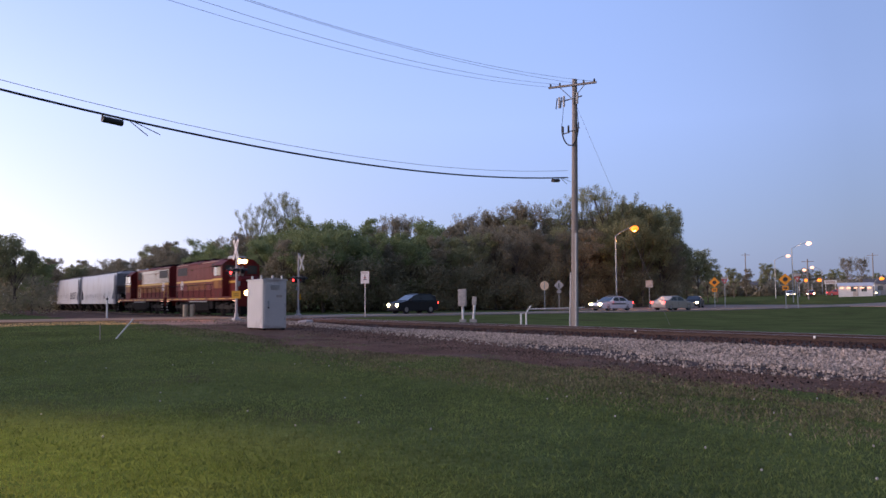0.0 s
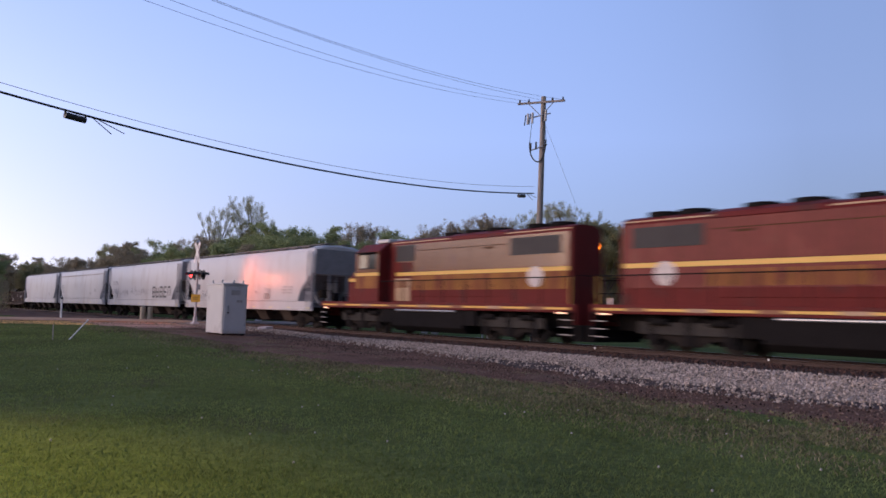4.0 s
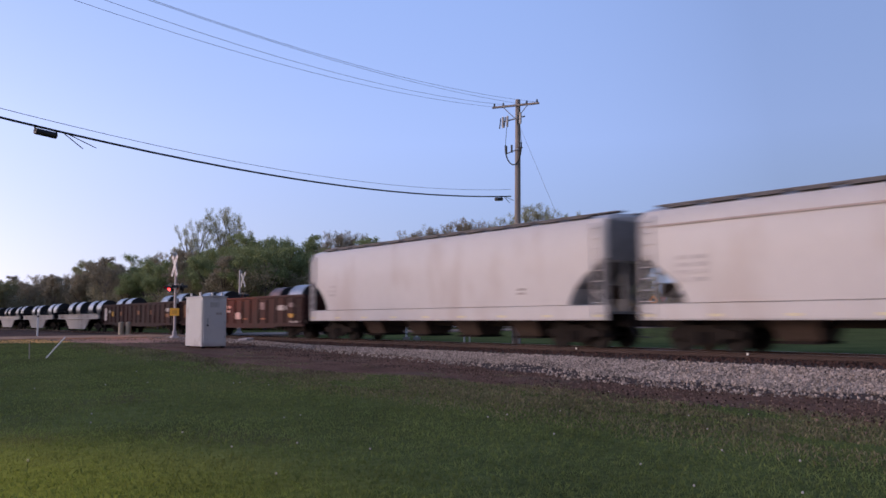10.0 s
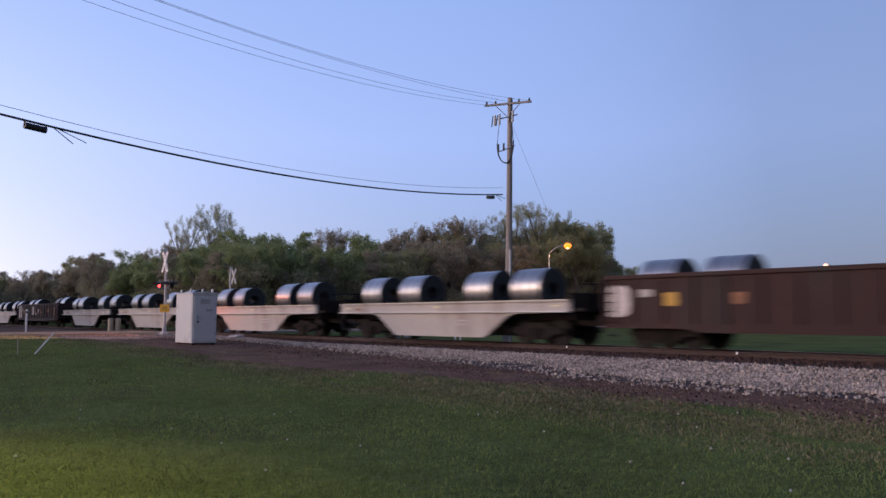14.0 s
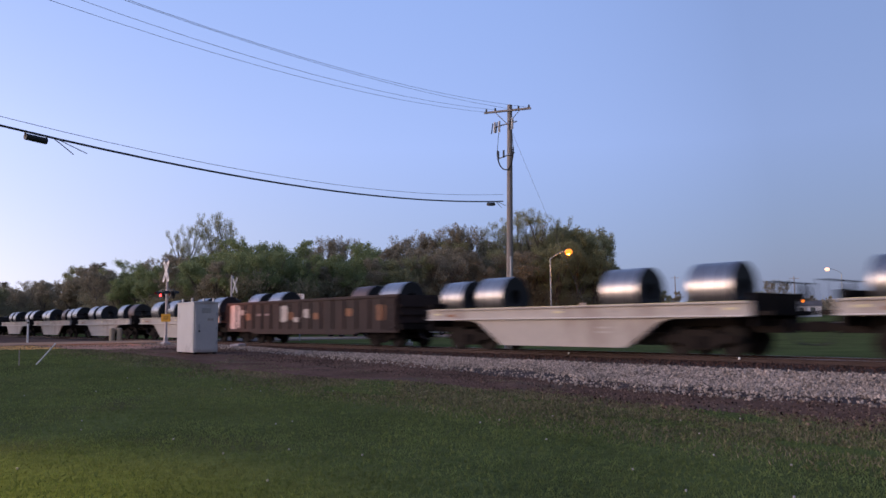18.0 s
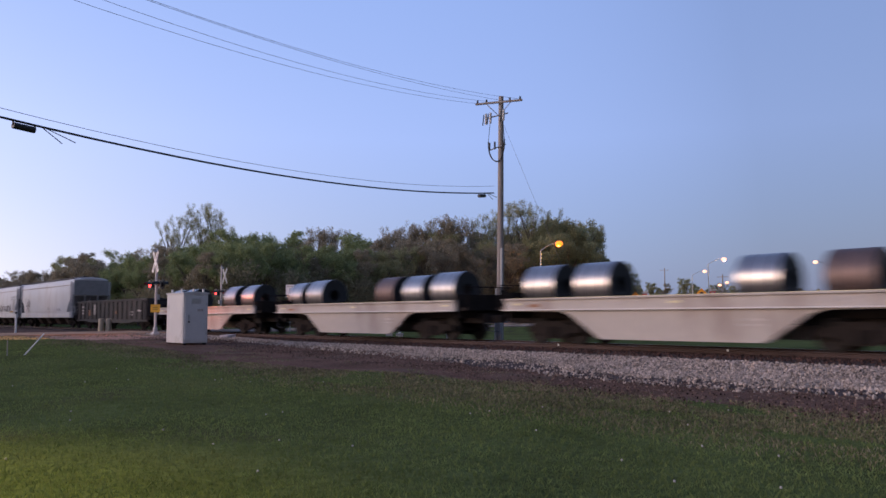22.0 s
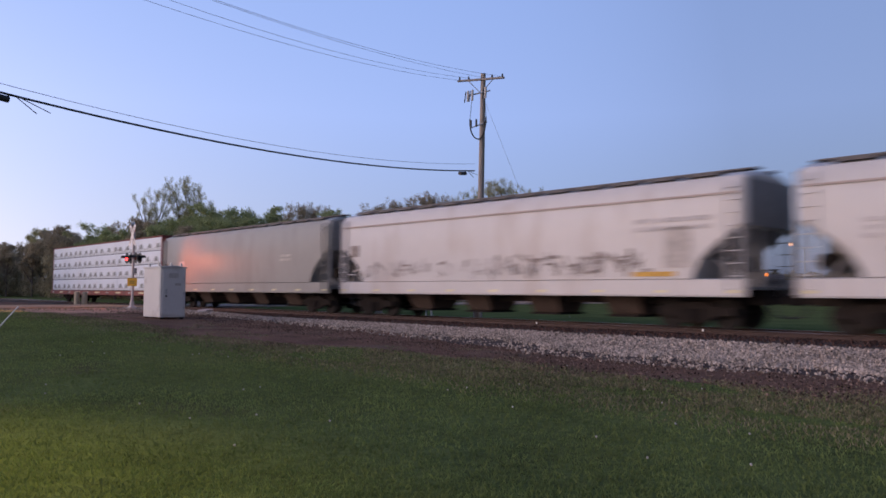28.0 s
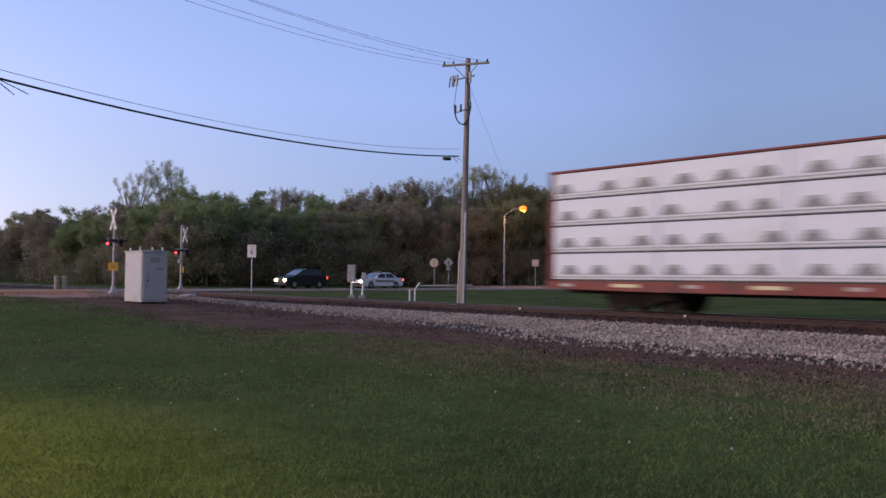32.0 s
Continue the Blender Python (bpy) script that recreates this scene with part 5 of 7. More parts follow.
for e_ in (-1, 1):
    x_ = e_ * (LCB / 2)
    bh_ = part("bulkhead", Geo().box(min(x_, x_ - e_ * 0.14), max(x_, x_ - e_ * 0.14), -1.45, 1.45, 0.97, 4.62), M_REDCAR, cb, bevel=0.01)
    for y_ in (-1.2, -0.6, 0.0, 0.6, 1.2):
        part("bulkhead_rib", Geo().box(min(x_, x_ + e_ * 0.12), max(x_, x_ + e_ * 0.12), y_ - 0.06, y_ + 0.06, 0.97, 4.5), M_REDCAR, bh_)
    coupler(cb, x_, e_)
    truck(cb, e_ * (LCB / 2 - 3.2))
part("centre_sill", Geo().box(-LCB / 2, LCB / 2, -0.4, 0.4, 0.55, 0.86), M_GRIME, cb)
place_car(cb, "CB", LCB)
NB = 6
bl_ = (LCB - 0.36) / NB
tier = 0.885
bund = Geo().box(-bl_ / 2 + 0.012, bl_ / 2 - 0.012, -0.66, 0.66, 0.0, tier - 0.05)
bund_me = bund.mesh("lumber_pack", M_WRAP)
blot = Geo()
for w_, h_, dz_ in ((0.62, 0.09, 0.06), (0.5, 0.12, 0.16), (0.34, 0.10, 0.27)):
    blot.cbox(0, -0.668, dz_ + 0.14, w_, 0.012, h_)
blot_me = blot.mesh("print", M_PRINT)
band_me = Geo().box(-bl_ / 2 + 0.03, bl_ / 2 - 0.03, -0.668, -0.66, 0.06, 0.11).box(-bl_ / 2 + 0.4, bl_ / 2 - 0.5, -0.668, -0.66, 0.16, 0.19).mesh("print_line", M_PRINT2)
# near-black sheet under each pack stands in for the shadow between tiers
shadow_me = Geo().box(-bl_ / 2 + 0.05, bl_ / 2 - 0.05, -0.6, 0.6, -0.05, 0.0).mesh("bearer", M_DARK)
for s_ in (-1, 1):
    for k_ in range(4):
        for i_ in range(NB):
            o_ = tagged(part("lumber_pack", bund_me, None), "lumber bundle in white printed plastic wrap", "lumber bundle", "wrapped lumber bundles")
            bv_ = o_.modifiers.new("bevel", "BEVEL")
            bv_.width, bv_.segments = 0.035, 2
            for q_ in range(3):
                part("print", blot_me, None, o_, at=pose(-bl_ / 2 + (q_ + 0.5) * bl_ / 3 + random.uniform(-0.25, 0.25), 0, 0))
            part("print_line", band_me, None, o_)
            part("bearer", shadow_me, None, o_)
            m_ = pose(-LCB / 2 + 0.18 + (i_ + 0.5) * bl_, s_ * 0.80 + random.uniform(-0.015, 0.015), 1.02 + k_ * tier, 0, 0, 0 if s_ < 0 else 180)
            MOVERS.append((o_, LEAD["CB"] - LCB / 2, m_))


def train_at(t):
    return 13.833 * t + 0.012 * (t * t - 32 * t)


def on_track(x):
    return pose(x, track_y(x), 0, 0, 0, track_turn(x))

# ---- poles and wires ----
def crossarm_pole(m, height, label, detail, reach=1.15):
    p = thing("utility_pole", label, "utility pole", m, "utility poles")
    part("pole", Geo().tube((0, 0, -0.6), (0, 0, height), 0.17, 0.115, n=14), M_POLE, p, smooth=True)
    arm_dir = Vector((0.9, 0.42, 0)).normalized()
    arm = Geo()
    a, b = arm_dir * -reach, arm_dir * reach
    arm.tube((a.x, a.y - 0.16, height - 0.3), (b.x, b.y - 0.16, height - 0.3), 0.06, n=4)
    ca = part("crossarm", arm, M_POLE, p)
    for s in (-1, 1):
        part("brace", Geo().tube((arm_dir.x * 0.6 * s, arm_dir.y * 0.6 * s - 0.16, height - 0.34), (0, -0.13, height - 0.95), 0.02, n=5), M_STEEL, p)
    for k in (-1.05, -0.6, 0.55, 1.05):
        q = arm_dir * k
        g = Geo().tube((q.x, q.y - 0.16, height - 0.25), (q.x, q.y - 0.16, height - 0.12), 0.05, 0.035, n=8)
        part("insulator", g, M_DARK, ca)
    if detail:
        part("conduit", Geo().tube((0.20, -0.12, -0.4), (0.18, -0.10, 4.4), 0.06, n=8), M_CONDUIT, p, smooth=True)
        part("conduit", Geo().tube((-0.17, -0.14, -0.4), (-0.14, -0.10, 2.6), 0.05, n=8), M_CONDUIT, p, smooth=True)
        part("cutout_arm", Geo().tube((-0.75, -0.2, height - 0.95), (0.55, -0.1, height - 0.9), 0.035, n=5), M_STEEL, p)
        for x in (-0.75, -0.45, 0.4):
            cu = part("fuse_cutout", Geo().tube((x, -0.25, height - 1.25), (x + 0.06, -0.3, height - 0.75), 0.055, n=8), M_CABINET, p)
            part("fuse_tube", Geo().tube((x - 0.1, -0.36, height - 1.3), (x - 0.02, -0.36, height - 0.8), 0.025, n=6), M_DARK, cu)
        # drip loops of cable hanging in a U round the pole
        for s, dx in ((-1, 0.62), (1, 0.42)):
            pts = [(s * dx * math.cos(t), -0.2, height - 2.2 - 0.9 * math.sin(t) + (0 if t < 1.6 else 0)) for t in [i * math.pi / 2 / 8 for i in range(9)]]
            pts = [(s * dx, -0.2, height - 2.1)] + pts
            part("drip_loop", Geo().path(pts, 0.032), M_WIRE, p)
            part("loop_lead", Geo().path([(s * dx, -0.2, height - 2.1), (s * dx * 0.8, -0.22, height - 1.2)], 0.012), M_WIRE, p)
        part("bracket_arm", Geo().tube((-0.62, -0.15, height - 2.5), (0.45, -0.15, height - 2.35), 0.03, n=5), M_STEEL, p)
        for x in (-0.55, -0.2, 0.3):
            part("arrester", Geo().tube((x, -0.2, height - 2.5), (x, -0.2, height - 2.15), 0.045, n=8), M_DARK, p)
    return p


POLE1 = Vector((-25.26, 25.95, -0.3))
POLE2 = Vector((-14.3, -22.6, -0.55))
P1H, P2H = 11.54, 13.35
crossarm_pole(pose(*POLE1, 0.0, 1.2, 0), P1H, "weathered wooden utility pole with crossarm and cable loops", True)
crossarm_pole(pose(*POLE2), P2H, "wooden utility pole across the lawn", False, 1.8)


def sag_wire(p, q, sag, r, name, label, material, n=28):
    p, q = Vector(p), Vector(q)
    pts = []
    for i in range(n + 1):
        t = i / n
        c = p.lerp(q, t)
        pts.append((c.x, c.y, c.z - 4 * sag * t * (1 - t)))
    whole(name, Geo().path(pts, r, 5), material, label, "wire", "overhead wires")


ad_ = Vector((0.9, 0.42, 0)).normalized()
lean = Vector((math.sin(radians(1.2)) * P1H, 0, 0))
for k_, z_, k2_, sag_ in ((-1.05, 10.98, 0.2, 2.49), (-0.6, 11.05, 1.6, 2.62), (0.55, 10.90, 0.48, 2.21), (1.05, 10.97, 1.2, 2.49)):
    a_ = POLE1 + lean + ad_ * k_ + Vector((0, -0.16, z_ + 0.3))
    b_ = POLE2 + ad_ * k2_ + Vector((0, 0.1, 13.25))
    a_.z = z_
    sag_wire(a_, b_, sag_, 0.0065, "power_line", "thin grey overhead power line", M_WIRE2)
SAG = 2.63
tel1, tel2 = POLE1 + Vector((-0.1, -0.2, 6.986)), POLE2 + Vector((0, 0.2, 10.912))
sag_wire(tel1, tel2, SAG, 0.030, "telephone_cable", "thick black overhead telephone cable", M_WIRE, n=40)
sag_wire(tel1 + Vector((0, 0, 0.325)), tel2 + Vector((0, 0, 0.46)), SAG + 0.17, 0.008, "messenger_wire", "thin wire above the telephone cable", M_WIRE2, n=40)


def splice(t, length, label):
    a, b = tel1.lerp(tel2, t), tel1.lerp(tel2, t + length / (tel2 - tel1).length)
    a.z -= 4 * SAG * t * (1 - t) + 0.12
    t2 = t + length / (tel2 - tel1).length
    b.z -= 4 * SAG * t2 * (1 - t2) + 0.12
    s = whole("splice_case", Geo().tube(a, b, 0.08, 0.08, 10), M_DARK, label, "cable splice", smooth=True)
    d = (a - b).normalized()
    part("strap", Geo().tube(a + d * 0.0, a + Vector((0, 0, 0.14)), 0.02), M_DARK, s)
    part("strap", Geo().tube(b, b + Vector((0, 0, 0.14)), 0.02), M_DARK, s)
    part("loop", Geo().path([a + d * (0.5 * math.sin(u) + 0.2) + Vector((0, 0, 0.1 - 0.28 * math.sin(u))) for u in [i * math.pi / 8 for i in range(9)]], 0.012), M_WIRE, s)
    part("loop", Geo().path([a + d * (0.8 * math.sin(u) + 0.25) + Vector((0, 0, 0.12 - 0.2 * math.sin(u))) for u in [i * math.pi / 8 for i in range(9)]], 0.012), M_WIRE, s)


splice(0.016, 0.5, "black splice case under the telephone cable")
splice(0.4305, 0.52, "black splice case hanging from the cable")
whole("guy_wire", Geo().tube(POLE1 + lean * 0.9 + Vector((0.1, 0, 10.3)), (-26.2, 34.0, -0.3), 0.006, n=5), M_WIRE2, "thin steel guy wire of the pole", "wire")

# ---- signal cabinet ----
cab_ = thing("signal_cabinet", "tall grey steel signal cabinet on short dark legs", "signal cabinet", pose(-32.15, 14.02, -0.20))
cab_.scale = (1.0, 1.03, 1.02)
part("body", Geo().box(-0.85, 0.85, -0.52, 0.52, 0.12, 2.12), M_CABINET, cab_, bevel=0.015)
part("roof", Geo().loft([[(x, -0.56, 2.12), (x, 0.56, 2.12), (x, 0.56, 2.17), (x, 0.0, 2.22), (x, -0.56, 2.17)] for x in (-0.89, 0.89)]), M_CABINET, cab_, bevel=0.008)
for s_ in (-0.5, 0.0, 0.42):
    part("lifting_eye", Geo().cbox(0.6, s_, 2.26, 0.1, 0.06, 0.14), M_CABINET, cab_)
part("lifting_eye", Geo().cbox(-0.6, -0.4, 2.26, 0.1, 0.06, 0.12), M_CABINET, cab_)
dr_ = part("door", Geo().box(0.85, 0.885, -0.46, 0.46, 0.2, 2.02), M_CABINET, cab_, bevel=0.008)
part("handle", Geo().cbox(0.905, -0.3, 1.15, 0.04, 0.05, 0.22), M_STEEL, dr_, "steel door handle")
part("padlock", Geo().cbox(0.905, -0.3, 0.98, 0.04, 0.06, 0.07), M_DARK, dr_)
for z_ in (0.5, 1.1, 1.7):
    part("hinge", Geo().tube((0.89, 0.44, z_ - 0.06), (0.89, 0.44, z_ + 0.06), 0.02, n=8), M_STEEL, dr_)
for k_ in range(6):
    part("vent_slat", Geo().box(0.885, 0.9, -0.2, 0.2, 1.72 + k_ * 0.035, 1.74 + k_ * 0.035), M_STEEL, dr_)
part("front_panel", Geo().box(-0.78, 0.78, -0.535, -0.52, 0.2, 2.02), M_CABINET, cab_, bevel=0.006)
for x_ in (-0.75, 0.75):
    for y_ in (-0.42, 0.42):
        part("leg", Geo().cbox(x_, y_, 0.06, 0.1, 0.1, 0.14), M_GRIME, cab_)
# near-black base puts the shade under the cabinet into its colour
part("base", Geo().box(-0.9, 0.9, -0.56, 0.56, -0.3, -0.03), M_GRIME, cab_, bevel=0.02)
part("data_plate", Geo().box(0.887, 0.893, 0.05, 0.3, 1.4, 1.5), M_PATCHW, dr_)


# ---- crossing signals ----
def crossing_signal(m, height, label, lit_side, back=False):
    """Mast with crossbuck, two flashers and a small yellow plate; it faces -y."""
    s = thing("crossing_signal", label, "crossing signal", m, "crossing signals")
    part("mast", Geo().tube((0, 0, 0), (0, 0, height), 0.075, n=12), M_MAST, s, smooth=True)
    part("finial", Geo().tube((0, 0, height), (0, 0, height + 0.12), 0.07, 0.02, n=10), M_STEEL, s)
    part("base_casting", Geo().loft([[(-r, -r, z), (r, -r, z), (r, r, z), (-r, r, z)] for r, z in ((0.2, -0.15), (0.2, 0.04), (0.1, 0.1), (0.1, 0.3), (0.07, 0.4))]), M_MAST, s, bevel=0.01)
    zc = height - 0.68
    for a in (58, -58):
        c_, s_2 = math.cos(radians(a)), math.sin(radians(a))
        u, v = Vector((c_, 0, s_2)), Vector((-s_2, 0, c_))
        y = (-0.09 if a > 0 else -0.075) - (0.2 if back else 0.0)
        ring = [Vector((0, 0, zc)) + u * p + v * q for p, q in ((-0.70, -0.115), (0.70, -0.115), (0.70, 0.115), (-0.70, 0.115))]
        bl = part("crossbuck_blade", Geo().loft([[(p.x, y - 0.006, p.z) for p in ring], [(p.x, y + 0.006, p.z) for p in ring]]), M_CONDUIT if back else M_BUCK, s, "grey back of a crossbuck board" if back else "white reflective crossbuck board")
        for k in (-0.38, 0.38):
            rb = [Vector((0, 0, zc)) + u * (k + p) + v * q for p, q in ((-0.17, -0.05), (0.17, -0.05), (0.17, 0.05), (-0.17, 0.05))]
            part("lettering_bar", Geo().loft([[(p.x, y - 0.010, p.z) for p in rb], [(p.x, y - 0.006, p.z) for p in rb]]), M_PATCHW, bl)
    zf = height - 2.02
    part("flasher_arm", Geo().tube((-0.75, -0.05, zf), (0.75, -0.05, zf), 0.035, n=8), M_DARK, s)
    for face in (-1, 1):
        for k, x in enumerate((-0.62, 0.62)):
            head = part("flasher", Geo().tube((x, face * 0.10, zf), (x, face * 0.13, zf), 0.30, n=20), M_BLACKPAINT, s, "black flasher with round backing plate")
            part("housing", Geo().tube((x, face * 0.02, zf), (x, face * 0.12, zf), 0.15, n=14), M_BLACKPAINT, head)
            vis = [[(x + r * math.cos(t), face * y, zf + r * math.sin(t)) for t in [math.pi * (0.02 + 0.96 * i / 10) for i in range(11)]] for y, r in ((0.13, 0.165), (0.42, 0.165))]
            g = Geo()
            n_ = 11
            g.add(vis[0] + vis[1], [(i, i + 1, n_ + i + 1, n_ + i) for i in range(10)])
            part("visor", g, M_BLACKPAINT, head)
            on = (k == lit_side)
            part("lens", Geo().tube((x, face * 0.13, zf), (x, face * 0.15, zf), 0.14, 0.12, n=16), G_RED if on else M_LENSOFF, head, "lit red lens" if on else "dark red lens")
    pt_ = pose(0, 0, 0, 0, 0, 0 if back else 52)
    part("plate", Geo().cbox(0.0, -0.085, height - 3.42, 0.54, 0.02, 0.46), M_SIGNYEL, s, "small yellow plate", at=pt_)
    part("plate_bar", Geo().cbox(0.0, -0.099, height - 3.37, 0.3, 0.006, 0.05), M_SIGNTEXT, s, at=pt_)
    part("plate_bar", Geo().cbox(0.0, -0.099, height - 3.48, 0.3, 0.006, 0.05), M_SIGNTEXT, s, at=pt_)
    part("junction_box", Geo().cbox(0.0, 0.12, height - 2.75, 0.2, 0.14, 0.3), M_STEEL, s, bevel=0.01)
    part("bell", Geo().tube((0, -0.02, height - 0.06), (0, -0.2, height - 0.06), 0.12, 0.05, n=12), M_STEEL, s)
    return s


M_LENSOFF = mat("lens_dark_red", (0.10, 0.008, 0.008), 0.2, vary=0.05, bump=0)
crossing_signal(pose(-45.7, 18.0, 0.02, 0, 0, 1), 4.9, "railway crossing signal with crossbuck and red flashers", 0)
crossing_signal(pose(-57.7, 27.9, 0.03, 0, 0, 182), 4.85, "railway crossing signal on the far side, seen from behind", 1, True)
# the red light that the near flashers throw on passing cars
fl = bpy.data.lights.new("flasher_light", "SPOT")
fl.energy, fl.color, fl.spot_size, fl.spot_blend, fl.shadow_soft_size = 260, (1.0, 0.22, 0.10), radians(160), 1.0, 0.15
new("flasher_light", fl).matrix_world = look((-45.4, 19.1, 2.88), (-43.9, 21.2, 2.6))
# orange fill lamp added at the flashers to warm the verge; their lenses are red
verge_fill = bpy.data.lights.new("flasher_light", "SPOT")
verge_fill.energy, verge_fill.color, verge_fill.spot_size, verge_fill.spot_blend, verge_fill.shadow_soft_size = 330, (1.0, 0.30, 0.10), radians(150), 1.0, 0.15
new("flasher_light", verge_fill).matrix_world = look((-46.3, 17.45, 2.88), (-45.6, 11.0, 0.6))


# ---- roadside posts, boxes and signs ----
def bollard(x, y, z, h, r, material, label, name="bollard"):
    g = Geo().tube((0, 0, -0.3), (0, 0, h - 0.06), r, r, 14).tube((0, 0, h - 0.06), (0, 0, h), r, r * 0.55, 14)
    return whole(name, g, material, label, name.replace("_", " "), "roadside posts", m=pose(x, y, z), smooth=True)


bollard(-58.58, 19.13, -0.05, 0.95, 0.19, M_BOLLARD, "thick tan bollard beside the crossing")
bollard(-58.42, 19.6, -0.05, 0.95, 0.19, M_BOLLARD, "thick tan bollard beside the crossing")
mp_ = whole("marker_post", Geo().box(-0.06, 0.06, -0.05, 0.05, -0.3, 1.55), M_SIGNWHITE, "white marker post by the road", "marker post", m=pose(-59.0, 13.7, -0.05, 0, -2, 0), bevel=0.01)
part("cap_band", Geo().box(-0.066, 0.066, -0.056, 0.056, 1.3, 1.42), M_DARK, mp_)
whole("stake", Geo().tube((-28.75, 6.81, -0.42), (-28.58, 7.5, 0.47), 0.026, n=8), M_SIGNWHITE, "white plastic stake leaning in the grass", "stake")
whole("stake", Geo().tube((-28.62, 6.43, -0.45), (-28.63, 6.42, 0.28), 0.018, n=8), M_POLE, "thin weathered wooden stake in the grass", "stake")


def sign(name, m, post_h, label, shapes, post_mat=M_STEEL):
    s = thing(name, label, "road sign", m, "road signs")
    part("post", Geo().box(-0.035, 0.035, -0.03, 0.03, -0.3, post_h), post_mat, s)
    for nm, g, mt, lb in shapes:
        part(nm, g, mt, s, lb)
    return s


def plate(w, h, z, y=-0.05, t=0.012):
    return Geo().box(-w / 2, w / 2, y - t / 2, y + t / 2, z - h / 2, z + h / 2)


def rot_plate(r, z, n, a0=0.0, y=-0.05, t=0.012):
    ring = [(r * math.cos(a0 + 2 * math.pi * i / n), r * math.sin(a0 + 2 * math.pi * i / n)) for i in range(n)]
    return Geo().loft([[(a, y - t / 2, z + b) for a, b in ring], [(a, y + t / 2, z + b) for a, b in ring]])


sign("regulatory_sign", pose(-47.7, 28.2, 0.0, 0, 0, 40), 3.05, "white rectangular regulatory sign on a steel post",
     [("plate", plate(0.62, 0.86, 2.75), M_SIGNWHITE, "white sign plate"), ("symbol_bar", plate(0.035, 0.34, 2.78, -0.058), M_BLACKPAINT, ""), ("symbol_bar", plate(0.24, 0.05, 2.6, -0.058), M_BLACKPAINT, ""),
      ("symbol_bar", plate(0.16, 0.05, 2.72, -0.060), M_SIGNRED, ""), ("text_bar", plate(0.42, 0.05, 3.06, -0.058), M_PATCHW, "")])
sg_turn = 38
sign("railway_warning_sign", pose(-62.3, 59.5, 0.3, 0, 0, sg_turn), 2.75, "round yellow railway warning sign", [("plate", rot_plate(0.48, 2.4, 20), M_SIGNPALE, "round plate, pale orange for the light it throws back"), ("symbol_bar", plate(0.10, 0.8, 2.4, -0.06), M_PATCHW, "")])
sign("warning_sign", pose(-62.0, 61.4, 0.3, 0, 0, sg_turn), 2.75, "diamond warning sign with a small plate below",
     [("plate", rot_plate(0.56, 2.45, 4), M_PATCHW, "pale diamond plate"), ("sub_plate", plate(0.5, 0.3, 1.75), M_PATCHW, ""), ("symbol_bar", plate(0.1, 0.5, 2.45, -0.06), M_BLACKPAINT, "")])
sign("information_sign", pose(-61.0, 75.5, 0.35, 0, 0, sg_turn), 3.0, "small grey-white sign on a post", [("plate", plate(0.85, 0.85, 2.65), M_PATCHW, "")])
for x_, y_ in ((-58.9, 85.5), (-46.6, 80.5)):
    sign("junction_warning_sign", pose(x_, y_, 0.3, 0, 0, sg_turn - 4), 3.4, "orange-yellow diamond junction warning sign with plate",
         [("plate", rot_plate(0.66, 2.95, 4), M_SIGNORG, "orange-yellow diamond plate"), ("symbol", rot_plate(0.24, 2.95, 12, 0, -0.06), M_BLACKPAINT, ""), ("sub_plate", plate(0.62, 0.48, 2.0), M_SIGNORG, ""), ("sub_bar", plate(0.4, 0.16, 2.0, -0.06), M_BLACKPAINT, "")])
for x_, y_ in ((-58.2, 86.6), (-47.2, 84.0)):
    sign("yield_sign", pose(x_, y_, 0.3, 0, 0, sg_turn - 4), 3.6, "red and white yield sign on a post",
         [("plate", rot_plate(0.42, 3.1, 3, -math.pi / 2), M_SIGNRED, "red border"), ("inner", rot_plate(0.22, 3.1, 3, -math.pi / 2, -0.06), M_PATCHW, ""), ("top_plate", plate(0.85, 0.2, 3.5), M_PATCHW, "")])
# equipment box on two posts, and a bent pipe gate beside the track
eb = thing("equipment_box", "grey equipment box on a white post", "equipment box", pose(-36.9, 28.5, -0.1, 0, 0, 45))
part("box", Geo().box(-0.24, 0.24, -0.16, 0.16, 0.84, 1.86), M_PATCHW, eb, bevel=0.015)
part("box_door", Geo().box(-0.2, 0.2, -0.175, -0.16, 0.9, 1.8), M_PATCHW, eb)
part("post", Geo().tube((0.02, 0, -0.3), (0.02, 0, 0.86), 0.07, n=10), M_SIGNWHITE, eb)
part("foot", Geo().box(-0.16, 0.2, -0.16, 0.16, -0.1, 0.06), M_CONCRETE, eb)
ep = thing("equipment_post", "white leaning post with a small box", "equipment post", pose(-36.0, 28.6, -0.1, 0, 5, 45))
part("post", Geo().tube((0, 0, -0.3), (0, 0, 1.3), 0.07, n=10), M_SIGNWHITE, ep)
part("box", Geo().box(-0.16, 0.10, -0.1, 0.1, 0.9, 1.4), M_PATCHW, ep, bevel=0.01)
part("foot", Geo().box(-0.2, 0.2, -0.16, 0.16, -0.1, 0.08), M_CONCRETE, ep)
pg = thing("pipe_barrier", "white bent pipe barrier beside the track", "barrier", pose(-31.0, 28.0, -0.25, 0, 0, 40))
part("pipe", Geo().path([(-0.12, 0, -0.2), (-0.12, 0, 0.62), (0.16, 0, 0.66), (0.16, 0, -0.2)], 0.05, 8), M_SIGNWHITE, pg)
part("arm", Geo().tube((0.16, 0, 0.66), (0.42, 0, 1.02), 0.035, n=8), M_SIGNWHITE, pg)
part("rail", Geo().tube((0.3, 0, 0.85), (3.2, 0.4, 0.92), 0.025, n=6), M_SIGNWHITE, pg)


